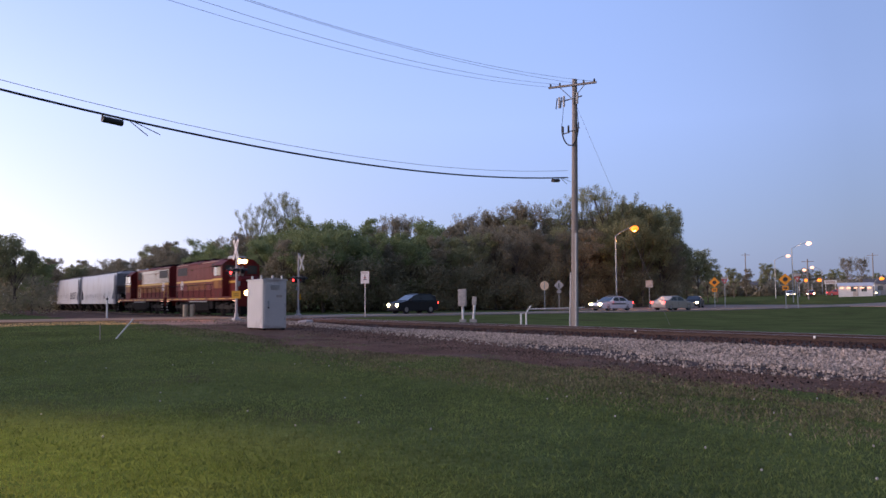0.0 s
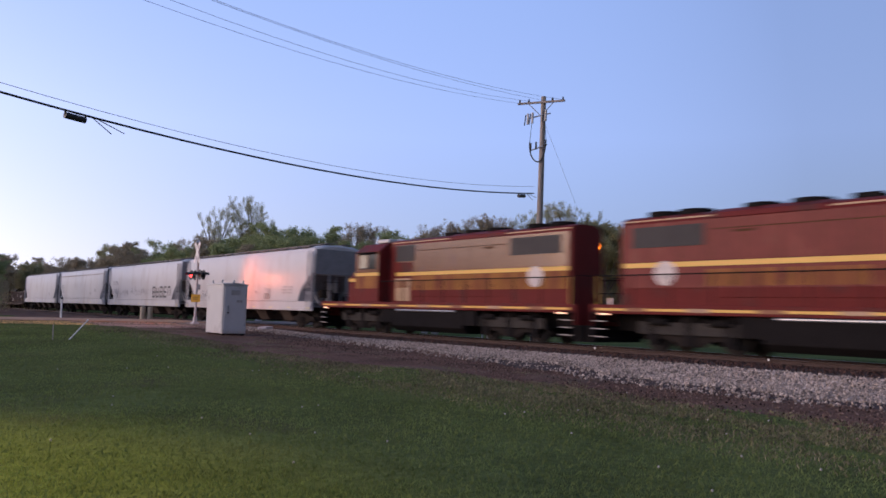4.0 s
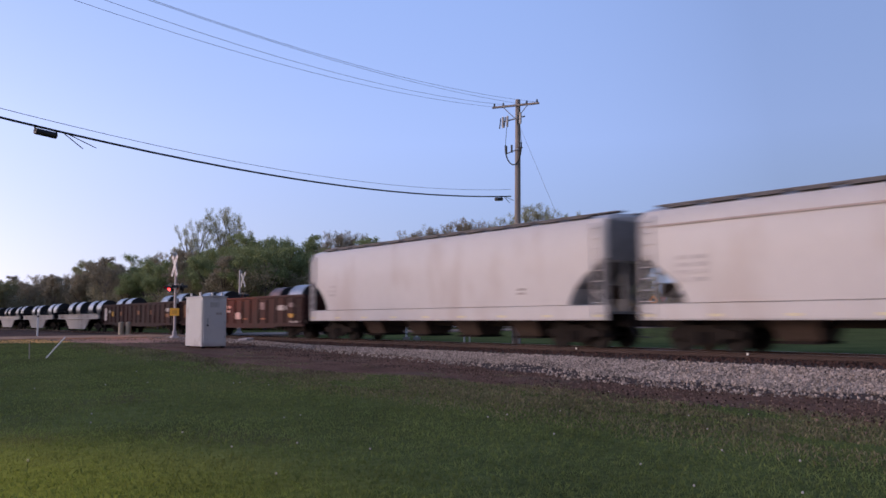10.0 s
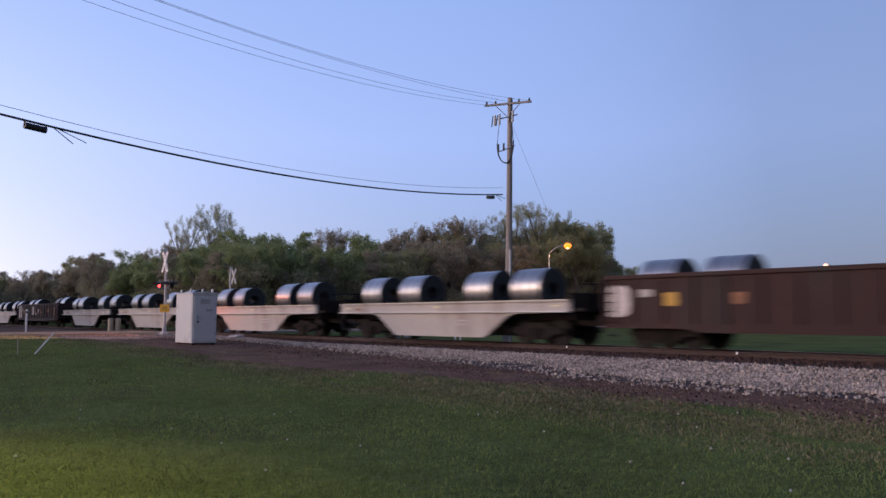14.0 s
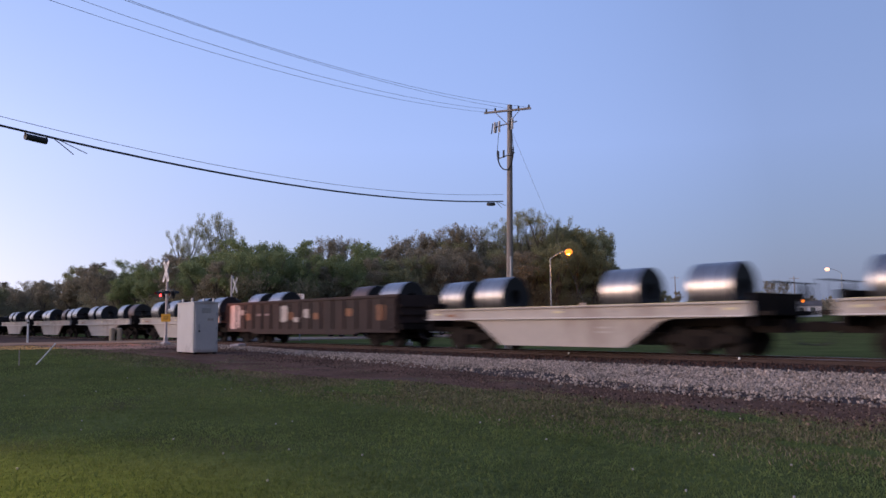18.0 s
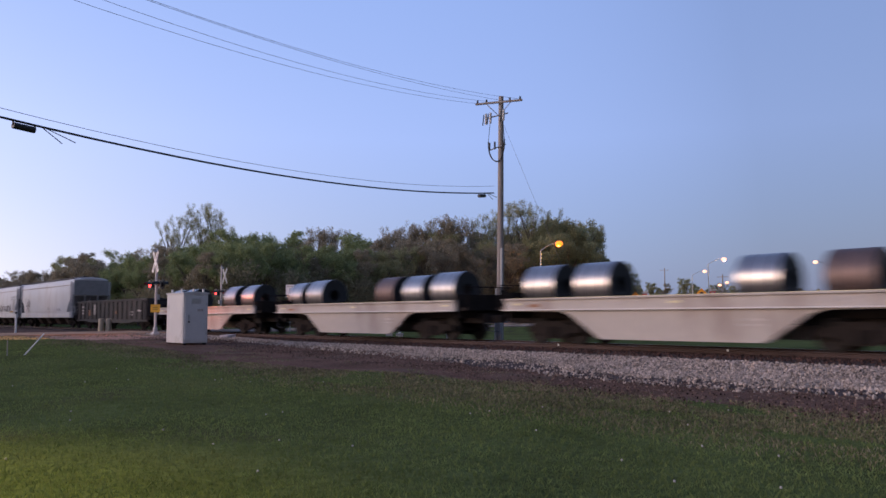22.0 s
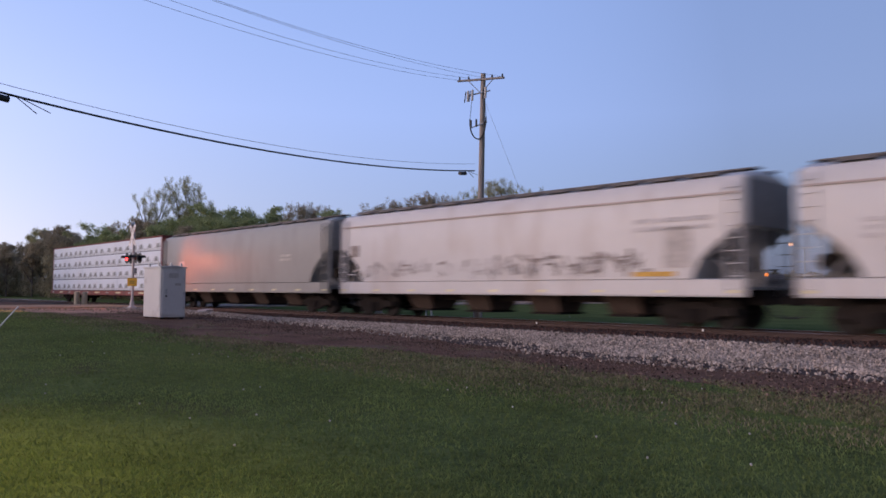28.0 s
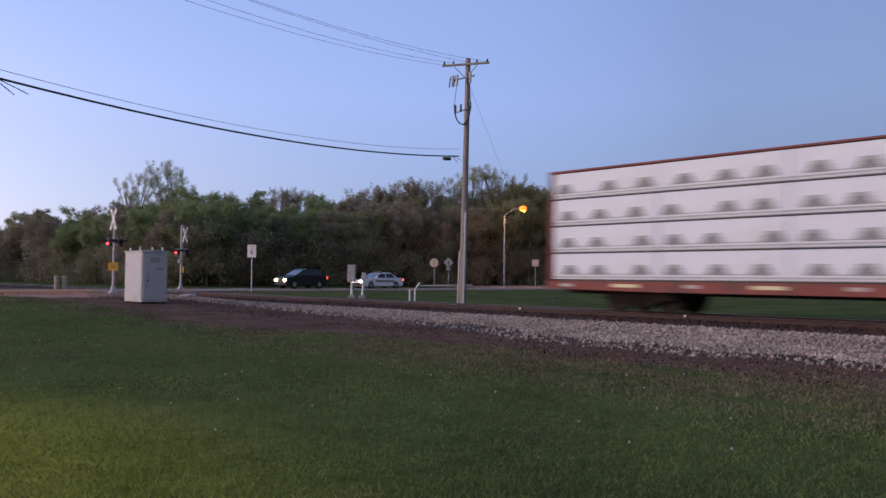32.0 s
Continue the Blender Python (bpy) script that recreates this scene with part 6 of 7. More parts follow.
whole("concrete_slab", Geo().box(-0.9, 0.9, -0.22, 0.22, -0.08, 0.09), M_SIGNPALE2, "pale concrete slab lying beside the crossing", "slab", m=pose(-37.6, 18.6, -0.02, 0, 0, -38), bevel=0.015)


# ---- street lamps ----
def street_lamp(x, y, z, h, reach, turn, glow, label, energy=0, color=(1, 0.5, 0.15)):
    s = thing("street_lamp", label, "street lamp", pose(x, y, z, 0, 0, turn), "street lamps")
    part("pole", Geo().tube((0, 0, -0.3), (0, 0, h - 0.9), 0.11, 0.07, 10), M_STEEL, s, smooth=True)
    pts = [(reach * t, 0, h - 0.9 + 0.9 * math.sin(t * math.pi / 2)) for t in [i / 6 for i in range(7)]]
    part("arm", Geo().path(pts, 0.05, 8), M_STEEL, s, smooth=True)
    hd = part("lamp_head", Geo().loft([[(reach - 0.1, -0.12, h - 0.05), (reach - 0.1, 0.12, h - 0.05), (reach - 0.1, 0.12, h + 0.08), (reach - 0.1, -0.12, h + 0.08)],
                                       [(reach + 0.3, -0.18, h - 0.05), (reach + 0.3, 0.18, h - 0.05), (reach + 0.3, 0.15, h + 0.14), (reach + 0.3, -0.15, h + 0.14)],
                                       [(reach + 0.75, -0.1, h - 0.05), (reach + 0.75, 0.1, h - 0.05), (reach + 0.75, 0.08, h + 0.05), (reach + 0.75, -0.08, h + 0.05)]]), M_STEEL, s, bevel=0.02)
    # bowl built larger than a real one, its glare put into the shape
    part("lamp_glass", Geo().ball((reach + 0.33, 0, h - 0.08), 0.46, 12, 7, 0.75), glow, hd, "glowing lamp bowl", smooth=True)
    if energy:
        li = bpy.data.lights.new("lamp_light", "POINT")
        li.energy, li.color, li.shadow_soft_size = energy, color, 0.2
        new("lamp_light", li).matrix_world = pose(x + math.cos(radians(turn)) * (reach + 0.33), y + math.sin(radians(turn)) * (reach + 0.33), z + h - 0.45)
    return s


street_lamp(-62.6, 71.5, 0.25, 9.35, 1.9, 35, G_SODIUM, "street lamp with a glowing orange bowl", 1200, (1.0, 0.45, 0.10))
def lamp_under(x, y, z, reach, turn, glow, label, energy=0, color=(1, 0.5, 0.15)):
    """A street lamp whose bowl hangs at (x, y, z)."""
    bx, by = x - math.cos(radians(turn)) * (reach + 0.33), y - math.sin(radians(turn)) * (reach + 0.33)
    street_lamp(bx, by, ground_z(bx, by), z + 0.08 - ground_z(bx, by), reach, turn, glow, label, energy, color)


lamp_under(-70.7, 130.0, 10.7, 2.4, 25, G_PALE, "tall street lamp with a pale pink glow", 1500, (1.0, 0.65, 0.45))
lamp_under(-92.0, 160.5, 10.5, 2.4, 25, G_PALE, "distant street lamp with a pale glow")
lamp_under(-103.8, 188.3, 8.4, 1.8, 25, G_PALE, "distant street lamp with a pale glow")
lamp_under(-100.8, 186.5, 8.9, 1.8, 200, G_PALE, "distant street lamp with a pale glow")
lamp_under(-93.8, 170.9, 5.4, 1.2, 25, G_SODIUM, "low lot lamp with an orange glow")
lamp_under(-92.0, 173.1, 5.4, 1.2, 25, G_SODIUM, "low lot lamp with an orange glow")
lamp_under(-76.4, 168.5, 5.3, 1.0, 25, G_SODIUM, "low lot lamp with an orange glow")
lamp_under(-64.0, 152.1, 10.73, 2.0, 205, G_PALE, "tall street lamp with a pale glow beside the road")
# a hooded yard lamp above the lawn, beside the viewer
street_lamp(-8.8, -6.0, -0.57, 10.6, 2.1, 62, G_SODIUM, "yard lamp with a glowing yellow bowl over the lawn")
yl = bpy.data.lights.new("yard_light", "SPOT")
yl.energy, yl.color, yl.spot_size, yl.spot_blend, yl.shadow_soft_size = 3900, (1.0, 0.80, 0.07), radians(86), 0.55, 0.3
new("yard_light", yl).matrix_world = pose(-7.5, -3.6, 9.4)


# ---- trees ----
def leaf_cloud(blobs, count, size, seed, material, name, drop=0.0):
    """Many small leaf cards scattered through overlapping clumps, uneven at the rim."""
    rng = np.random.default_rng(seed)
    w = np.array([b[3] ** 2 for b in blobs])
    which = rng.choice(len(blobs), count, p=w / w.sum())
    bl = np.array(blobs)[which]
    d = rng.normal(size=(count, 3))
    d /= np.linalg.norm(d, axis=1)[:, None]
    rad = rng.random(count) ** 0.45 * rng.uniform(0.75, 1.15, count)
    c = bl[:, :3] + d * (bl[:, 3] * rad)[:, None] * np.array([1, 1, 0.85])
    a = rng.normal(size=(count, 3))
    a /= np.linalg.norm(a, axis=1)[:, None]
    b = np.cross(a, d)
    b /= np.linalg.norm(b, axis=1)[:, None] + 1e-9
    s = (size * rng.uniform(0.5, 1.3, count))[:, None]
    v = np.stack([c - a * s, c + b * s * 0.55, c + a * s, c - b * s * 0.55], 1).reshape(-1, 3)
    f = np.arange(count * 4).reshape(-1, 4)
    me = bpy.data.meshes.new(name)
    me.from_pydata(v.tolist(), [], f.tolist())
    me.materials.append(material)
    return me


def limbs(seed, height, spread, n, r0, fork=3):
    """Trunk and limbs; returns the mesh data and the limb tips."""
    rng = random.Random(seed)
    g = Geo()
    tips = []
    base = Vector((0, 0, -0.3))
    top = Vector((rng.uniform(-.3, .3), rng.uniform(-.3, .3), height * 0.70))
    g.tube(base, base.lerp(top, 0.5), r0, r0 * 0.7, 8, False)
    g.tube(base.lerp(top, 0.5), top, r0 * 0.7, r0 * 0.32, 7, False)
    for i in range(n):
        t = rng.uniform(0.35, 1.0)
        p = base.lerp(top, t)
        ang = rng.uniform(0, 6.28)
        ln = spread * rng.uniform(0.55, 1.0) * (1.15 - 0.4 * t)
        q = p + Vector((math.cos(ang) * ln, math.sin(ang) * ln, rng.uniform(0.6, 1.3) * ln + 0.12 * height))
        q.z = min(q.z, height * 0.93)
        g.tube(p, q, r0 * 0.34, r0 * 0.10, 5, False)
        tips.append(q)
        for _ in range(fork):
            e = q + Vector((rng.uniform(-1, 1), rng.uniform(-1, 1), rng.uniform(0.1, 1.1))) * spread * 0.36
            e.z = min(e.z, height)
            g.tube(p.lerp(q, rng.uniform(0.6, 1)), e, r0 * 0.09, r0 * 0.02, 4, False)
            tips.append(e)
    return g, tips


def make_tree(seed, height, spread, leaf, count, label, sparse=False, bare=False):
    rng = random.Random(seed + 50)
    t = thing("tree", label, "tree", pose(0, -800, -50), "trees of the wood")
    g, tips = limbs(seed, height, spread, (22 if sparse else 13) if not bare else 20, 0.2 if not bare else 0.16, 3 if not bare else 6)
    part("trunk", g, M_TRUNK if not bare else M_TWIG, t, smooth=True)
    blobs = [(p.x, p.y, p.z, rng.uniform(0.45, 1.0) * spread * (0.24 if sparse else 0.32)) for p in tips]
    if not sparse and not bare:
        for _ in range(34):
            u = rng.uniform(0.16, 0.97)
            wide = spread * 0.72 * math.sin(math.pi * min(1.0, 0.22 + 0.78 * u)) ** 0.6
            a = rng.uniform(0, 6.28)
            blobs.append((math.cos(a) * wide * rng.random() ** 0.5, math.sin(a) * wide * rng.random() ** 0.5, height * u, spread * rng.uniform(0.16, 0.36)))
    part("crown", leaf_cloud(blobs, count, 0.06 if sparse else 0.095, seed, leaf, "crown"), None, t)
    return t


protos = {
    "full": [make_tree(1, 10, 2.6, M_LEAF, 14000, "leafy dark green tree at the edge of a wood"), make_tree(2, 10, 2.4, M_LEAF2, 13500, "fresh green leafy tree at the edge of a wood"),
             make_tree(3, 10, 2.8, M_LEAF2, 14500, "broad dark green tree at the edge of a wood")],
    "brown": [make_tree(11, 10, 2.5, M_LEAF3, 12500, "brownish budding tree in a dense wood"), make_tree(12, 10, 2.3, M_LEAF3, 11500, "budding grey-brown tree in a dense wood")],
    "sparse": [make_tree(4, 12, 2.9, M_LEAF, 9000, "tall tree with thin, gappy spring foliage", sparse=True), make_tree(5, 12, 3.2, M_LEAF, 9500, "tall tree with sparse young leaves", sparse=True)],
    "bare": [make_tree(6, 10, 2.4, M_LEAF3, 5200, "brownish budding tree with bare twigs", bare=True), make_tree(7, 10, 2.1, M_LEAF3, 4800, "slim budding tree with bare twigs", bare=True)],
}


def put_tree(kind, i, x, y, h, label="", wide=1.0):
    p = protos[kind][i % len(protos[kind])]
    ref = 12 if kind == "sparse" else 10
    s = h / ref
    m = pose(x, y, ground_z(x, y) - 0.1, 0, 0, random.uniform(0, 360))
    o = copy_thing(p, m)
    o.scale = (s * wide * random.uniform(0.9, 1.15), s * wide * random.uniform(0.9, 1.15), s)
    if label:
        o["label"] = label
    return o


# skyline of the wood by bearing (degrees left of +y) and elevation (degrees)
SKY = [(84.0, 3.6), (80.5, 2.9), (77.5, 2.7), (76.5, 2.9), (75.9, 3.3), (75.2, 3.2), (74.2, 4.0), (73.2, 4.4), (72.6, 4.1), (72.0, 3.6), (70.9, 4.2), (69.3, 4.5), (68.2, 4.9),
       (65.2, 5.25), (63.7, 5.6), (61.3, 5.95), (60.1, 5.65), (58.9, 5.15), (57.0, 5.2), (55.2, 5.7), (54.0, 5.8), (51.5, 5.7), (48.2, 5.9), (45.7, 5.75), (44.0, 6.0), (42.4, 6.1), (41.1, 6.5),
       (39.9, 6.8), (38.7, 6.5), (38.1, 6.2), (37.3, 4.8), (36.6, 4.2)]


def skyline(b):
    for (b0, e0), (b1, e1) in zip(SKY, SKY[1:]):
        if b0 >= b >= b1:
            return e0 + (e1 - e0) * (b0 - b) / (b0 - b1)
    return 3.5


def edge_dist(b):
    """Distance to the edge of the wood along a bearing: beyond the track on one side, beyond the road on the other."""
    r = radians(b)
    d1 = 71.0 / math.sin(r)
    d2 = 33.0 / max(0.05, math.cos(r) - 0.0)
    return max(d1, min(d2, 130))


random.seed(21)
for row, (extra, step) in enumerate(((2, 1.5), (7, 1.6), (13, 1.8), (20, 2.2))):
    b = 80.5
    while b > 36.8:
        d = edge_dist(b) + extra + random.uniform(-2, 2)
        x, y = -d * math.sin(radians(b)), d * math.cos(radians(b))
        k = (0.86, 0.93, 0.99, 1.03)[row] * random.uniform(0.94, 1.03)
        h = max(3.5, 1.03 + d * math.tan(radians(skyline(b) * k)) - ground_z(x, y))
        green = 59 < b < 72 or 53.6 < b < 58 or b < 41.5
        if random.random() < (0.85 if green else 0.25):
            put_tree("full", random.randint(1, 2) if green and b > 50 else 0, x, y, h)
        else:
            put_tree(random.choice(("brown", "brown", "bare")), random.randint(0, 5), x, y, h)
        b -= step * random.uniform(0.75, 1.25)


def at_bearing(kind, i, b, e, d, label="", wide=1.0):
    """A tree of the wood by bearing, elevation of its top and distance."""
    x, y = -d * math.sin(radians(b)), d * math.cos(radians(b))
    put_tree(kind, i, x, y, 1.03 + d * math.tan(radians(e)) - ground_z(x, y), label, wide)


for i, (b, e, w) in enumerate(((67.8, 6.5, 0.5), (67.1, 7.1, 0.52), (65.6, 7.7, 0.6), (64.7, 7.7, 0.6), (64.2, 7.0, 0.5))):
    at_bearing("sparse", i, b, e, 112, "tall tree with thin foliage rising above the wood", w)
for i, (b, e) in enumerate(((57.6, 6.1), (56.7, 6.3), (55.9, 6.0), (52.1, 6.4), (51.1, 6.2), (49.9, 6.75), (48.6, 6.9), (47.8, 7.2), (46.9, 6.9))):
    at_bearing("bare", i, b, e, 112, "", 0.6)
for i, (b, e, w) in enumerate(((45.7, 7.1, 0.55), (44.8, 7.4, 0.6), (43.6, 8.0, 0.65), (42.6, 7.9, 0.65), (41.8, 8.1, 0.65), (40.8, 7.5, 0.6))):
    at_bearing("sparse", i + 1, b, e, 114, "tall tree with thin olive foliage", w)
for i, (b, e) in enumerate(((40.6, 6.4), (39.7, 6.8), (38.9, 6.6), (38.2, 6.2))):
    at_bearing("full", i * 3, b, e, 116, "", 0.8)
# near the track, far off to the west
for b, d, h in ((82.4, 84, 7.4), (81.4, 92, 6.6), (83.6, 78, 7.0), (80.9, 100, 5.6), (84.8, 84, 7.8)):
    x, y = -d * math.sin(radians(b)), d * math.cos(radians(b))
    put_tree("full", int(d), x, y, h, "dense dark tree close beside the track")
for i, (b, d, e) in enumerate(((36.4, 150, 3.2), (35.6, 150, 3.5), (35.0, 155, 2.6), (34.4, 160, 2.0), (33.3, 200, 2.2), (32.5, 205, 2.15), (31.5, 210, 1.7), (31.0, 215, 2.45), (30.3, 230, 1.9),
                               (29.4, 230, 2.0), (28.7, 235, 2.1), (28.0, 240, 1.9), (27.2, 245, 2.0), (26.6, 250, 1.8), (24.7, 240, 1.7), (23.8, 250, 1.7))):
    at_bearing("full" if i % 5 else "brown", i * 3, b, e, d, "distant tree behind the junction")
for b, e in ((26.3, 2.75), (25.5, 2.7)):
    at_bearing("bare", 1, b, e, 195, "tall ragged conifer behind a white building", 0.7)
# prototypes leave the scene; their copies keep the meshes
for lst in protos.values():
    for p in lst:
        for c in list(p.children):
            bpy.data.objects.remove(c)
        bpy.data.objects.remove(p)
# undergrowth that fills the foot of the wood, built high to lighten its shade
rng_ = random.Random(5)
bl_s = []
for i in range(760):
    b = rng_.uniform(36.8, 80.5)
    d = edge_dist(b) + rng_.uniform(-2.0, 9)
    x, y = -d * math.sin(radians(b)), d * math.cos(radians(b))
    r = rng_.uniform(0.8, 1.9)
    bl_s.append((x, y, ground_z(x, y) + r * 0.5 + 4.6 * rng_.random() ** 1.4, r))
for i in range(40):
    b, d = rng_.uniform(80.4, 86), rng_.uniform(76, 104)
    x, y = -d * math.sin(radians(b)), d * math.cos(radians(b))
    bl_s.append((x, y, rng_.uniform(0.3, 3.0), rng_.uniform(0.9, 1.6)))
tagged(new("undergrowth", leaf_cloud(bl_s, 170000, 0.12, 9, M_LEAFLIFT, "undergrowth")), "dark bushes along the foot of the wood", "bushes", kind="stuff")
bl_f = []
for i in range(160):
    b = rng_.uniform(20.0, 36.0)
    d = rng_.uniform(205, 260)
    x, y = -d * math.sin(radians(b)), d * math.cos(radians(b))
    bl_f.append((x, y, ground_z(x, y) + rng_.uniform(0.5, 2.6), rng_.uniform(1.8, 2.8)))
tagged(new("far_woods", leaf_cloud(bl_f, 14000, 0.6, 10, M_LEAF3, "far_woods")), "far dark trees along the horizon", "woods", kind="stuff")
bl_w = []
for i in range(620):
    b = rng_.uniform(36.5, 84.0)
    d = edge_dist(b) + rng_.uniform(22, 34)
    x, y = -d * math.sin(radians(b)), d * math.cos(radians(b))
    hh = 1.0 + d * math.tan(radians(skyline(b) * 0.66))
    bl_w.append((x, y, rng_.uniform(0.5, hh), rng_.uniform(1.6, 2.8)))
tagged(new("inner_wood", leaf_cloud(bl_w, 110000, 0.36, 12, M_LEAFLIFT, "inner_wood")), "deep dark inside of the wood", "woods", kind="stuff")
# unseen woods around the rest of the horizon, behind the viewer
bl_unseen = []
# taller, nearer stand added to block the glow from the locos' reflections
for i in range(240):
    b, d = rng_.uniform(94, 128), rng_.uniform(115, 150)
    x, y = -d * math.sin(radians(b)), d * math.cos(radians(b))
    bl_unseen.append((x, y, rng_.uniform(0.5, 11.5) * smoothstep(130, 118, b) + 0.5, rng_.uniform(2.2, 3.4)))
for i in range(260):
    b = rng_.uniform(95, 350)
    d = rng_.uniform(170, 260)
    x, y = -d * math.sin(radians(b)), d * math.cos(radians(b))
    bl_unseen.append((x, y, rng_.uniform(0.5, 5), rng_.uniform(2.5, 4)))
tagged(new("far_woods", leaf_cloud(bl_unseen, 20000, 0.9, 13, M_LEAF, "far_woods")), "far dark trees along the horizon", "woods", kind="stuff")


# ---- grass ----
def grass(name, count, material, label, seed, hmin, hmax, region):
    rng = np.random.default_rng(seed)
    pts = []
    while len(pts) < count:
        b = rng.uniform(12, 86)
        d = 4.6 + 47.0 * rng.random() ** 1.9
        x, y = -d * math.sin(radians(b)), d * math.cos(radians(b))
        if region(x, y, rng):
            pts.append((x, y))
    p = np.array(pts)
    z = np.array([ground_z(a, b) + 0.035 * noise.noise((a * 0.45, b * 0.45, 0)) + 0.05 * noise.noise((a * 0.12, b * 0.12, 3)) for a, b in pts])
    n = len(p)
    ang = rng.random(n) * 6.283
    dist = np.hypot(p[:, 0], p[:, 1])
    wdt = rng.uniform(0.004, 0.008, n) * np.clip(dist / 8, 1, 4)
    h = rng.uniform(hmin, hmax, n)
    lean = rng.uniform(0.2, 0.9, n) * h
    la = rng.random(n) * 6.283
    dx, dy = np.cos(ang) * wdt, np.sin(ang) * wdt
    base = np.column_stack([p, z - 0.02])
    v = np.zeros((n, 4, 3))
    v[:, 0] = base + np.column_stack([-dx, -dy, 0 * dx])
    v[:, 1] = base + np.column_stack([dx, dy, 0 * dx])
    v[:, 2] = base + np.column_stack([dx * 0.7 + np.cos(la) * lean * 0.4, dy * 0.7 + np.sin(la) * lean * 0.4, h * 0.62])
    v[:, 3] = base + np.column_stack([np.cos(la) * lean, np.sin(la) * lean, h])
    k = np.arange(n)[:, None] * 4
    f = np.concatenate([k + np.array([0, 1, 2]), k + np.array([0, 2, 3])])
    me = bpy.data.meshes.new(name)
    me.from_pydata(v.reshape(-1, 3).tolist(), [], f.tolist())
    me.materials.append(material)
    return tagged(new(name, me), label, "grass", kind="stuff")


def lawn(x, y, rng):
    off = y - track_y(x)
    return off < -8.9 - 1.9 * smoothstep(-13, -22, x) - 3.4 * rng.random() ** 2 - 1.2 * noise.noise((x * 0.5, y * 0.5, 7)) and x > -41 - 1.5 * rng.random()


def verge(x, y, rng):
    off = y - track_y(x)
    return -13.6 + 2.2 * rng.random() < off < -8.7 - 1.9 * smoothstep(-13, -22, x) and noise.noise((x * 0.35, y * 0.7, 2)) > -0.3 and x > -39


grass("grass", 210000, M_BLADE, "short green lawn grass with uneven tufts", 3, 0.025, 0.065, lawn)
def road_verge(x, y, rng):
    return -48.4 < x < -41.5 and -2 < y < 17.5


grass("verge_grass", 2500, M_DRYBLADE, "dry tan grass beside the road", 6, 0.03, 0.08, road_verge)


def sparse_verge(x, y, rng):
    off = y - track_y(x)
    return -11.6 < off < -6.6 - 1.2 * smoothstep(-13, -22, x) and x > -40 and noise.noise((x * 0.9, y * 0.9, 5)) + noise.noise((x * 0.3, y * 0.5, 8)) > 0.12 + 0.12 * (off + 9)


grass("dirt_straw", 15000, M_DRYBLADE, "matted straw and dead grass on the dirt strip", 11, 0.02, 0.055, sparse_verge)
grass("dry_grass", 42000, M_DRYBLADE, "dry straw-coloured grass along the dirt strip", 4, 0.03, 0.08, verge)
rd = np.random.default_rng(8)
dg, ds = Geo(), Geo()
for i in range(46):
    b, d = rd.uniform(22, 84), 7.5 + 18 * rd.random() ** 1.6
    x, y = -d * math.sin(radians(b)), d * math.cos(radians(b))
    if not lawn(x, y, rd):
        continue
    z = ground_z(x, y)
    hh = rd.uniform(0.08, 0.22)
    ds.tube((x, y, z), (x + 0.02, y, z + hh), 0.003, n=3, cap=False)
    dg.ball((x + 0.02, y, z + hh + 0.012), 0.013, 6, 5)
tagged(part("dandelion_heads", dg, M_PATCHW), "pale dandelion seed heads in the lawn", "dandelions", kind="stuff")
tagged(part("dandelion_stems", ds, M_BLADE), "thin dandelion stems in the lawn", "dandelions", kind="stuff")


# ---- road vehicles: x forward, origin on the road under the middle ----
def car_wheels(car, xs_, half, r):
    for x in xs_:
        for s in (-1, 1):
            w = part("wheel", Geo().tube((x, s * (half - 0.2), r), (x, s * half, r), r, n=20), M_TYRE, car, smooth=True)
            part("rim", Geo().tube((x, s * (half - 0.02), r), (x, s * (half + 0.01), r), r * 0.62, r * 0.55, n=14), M_RIM, w)


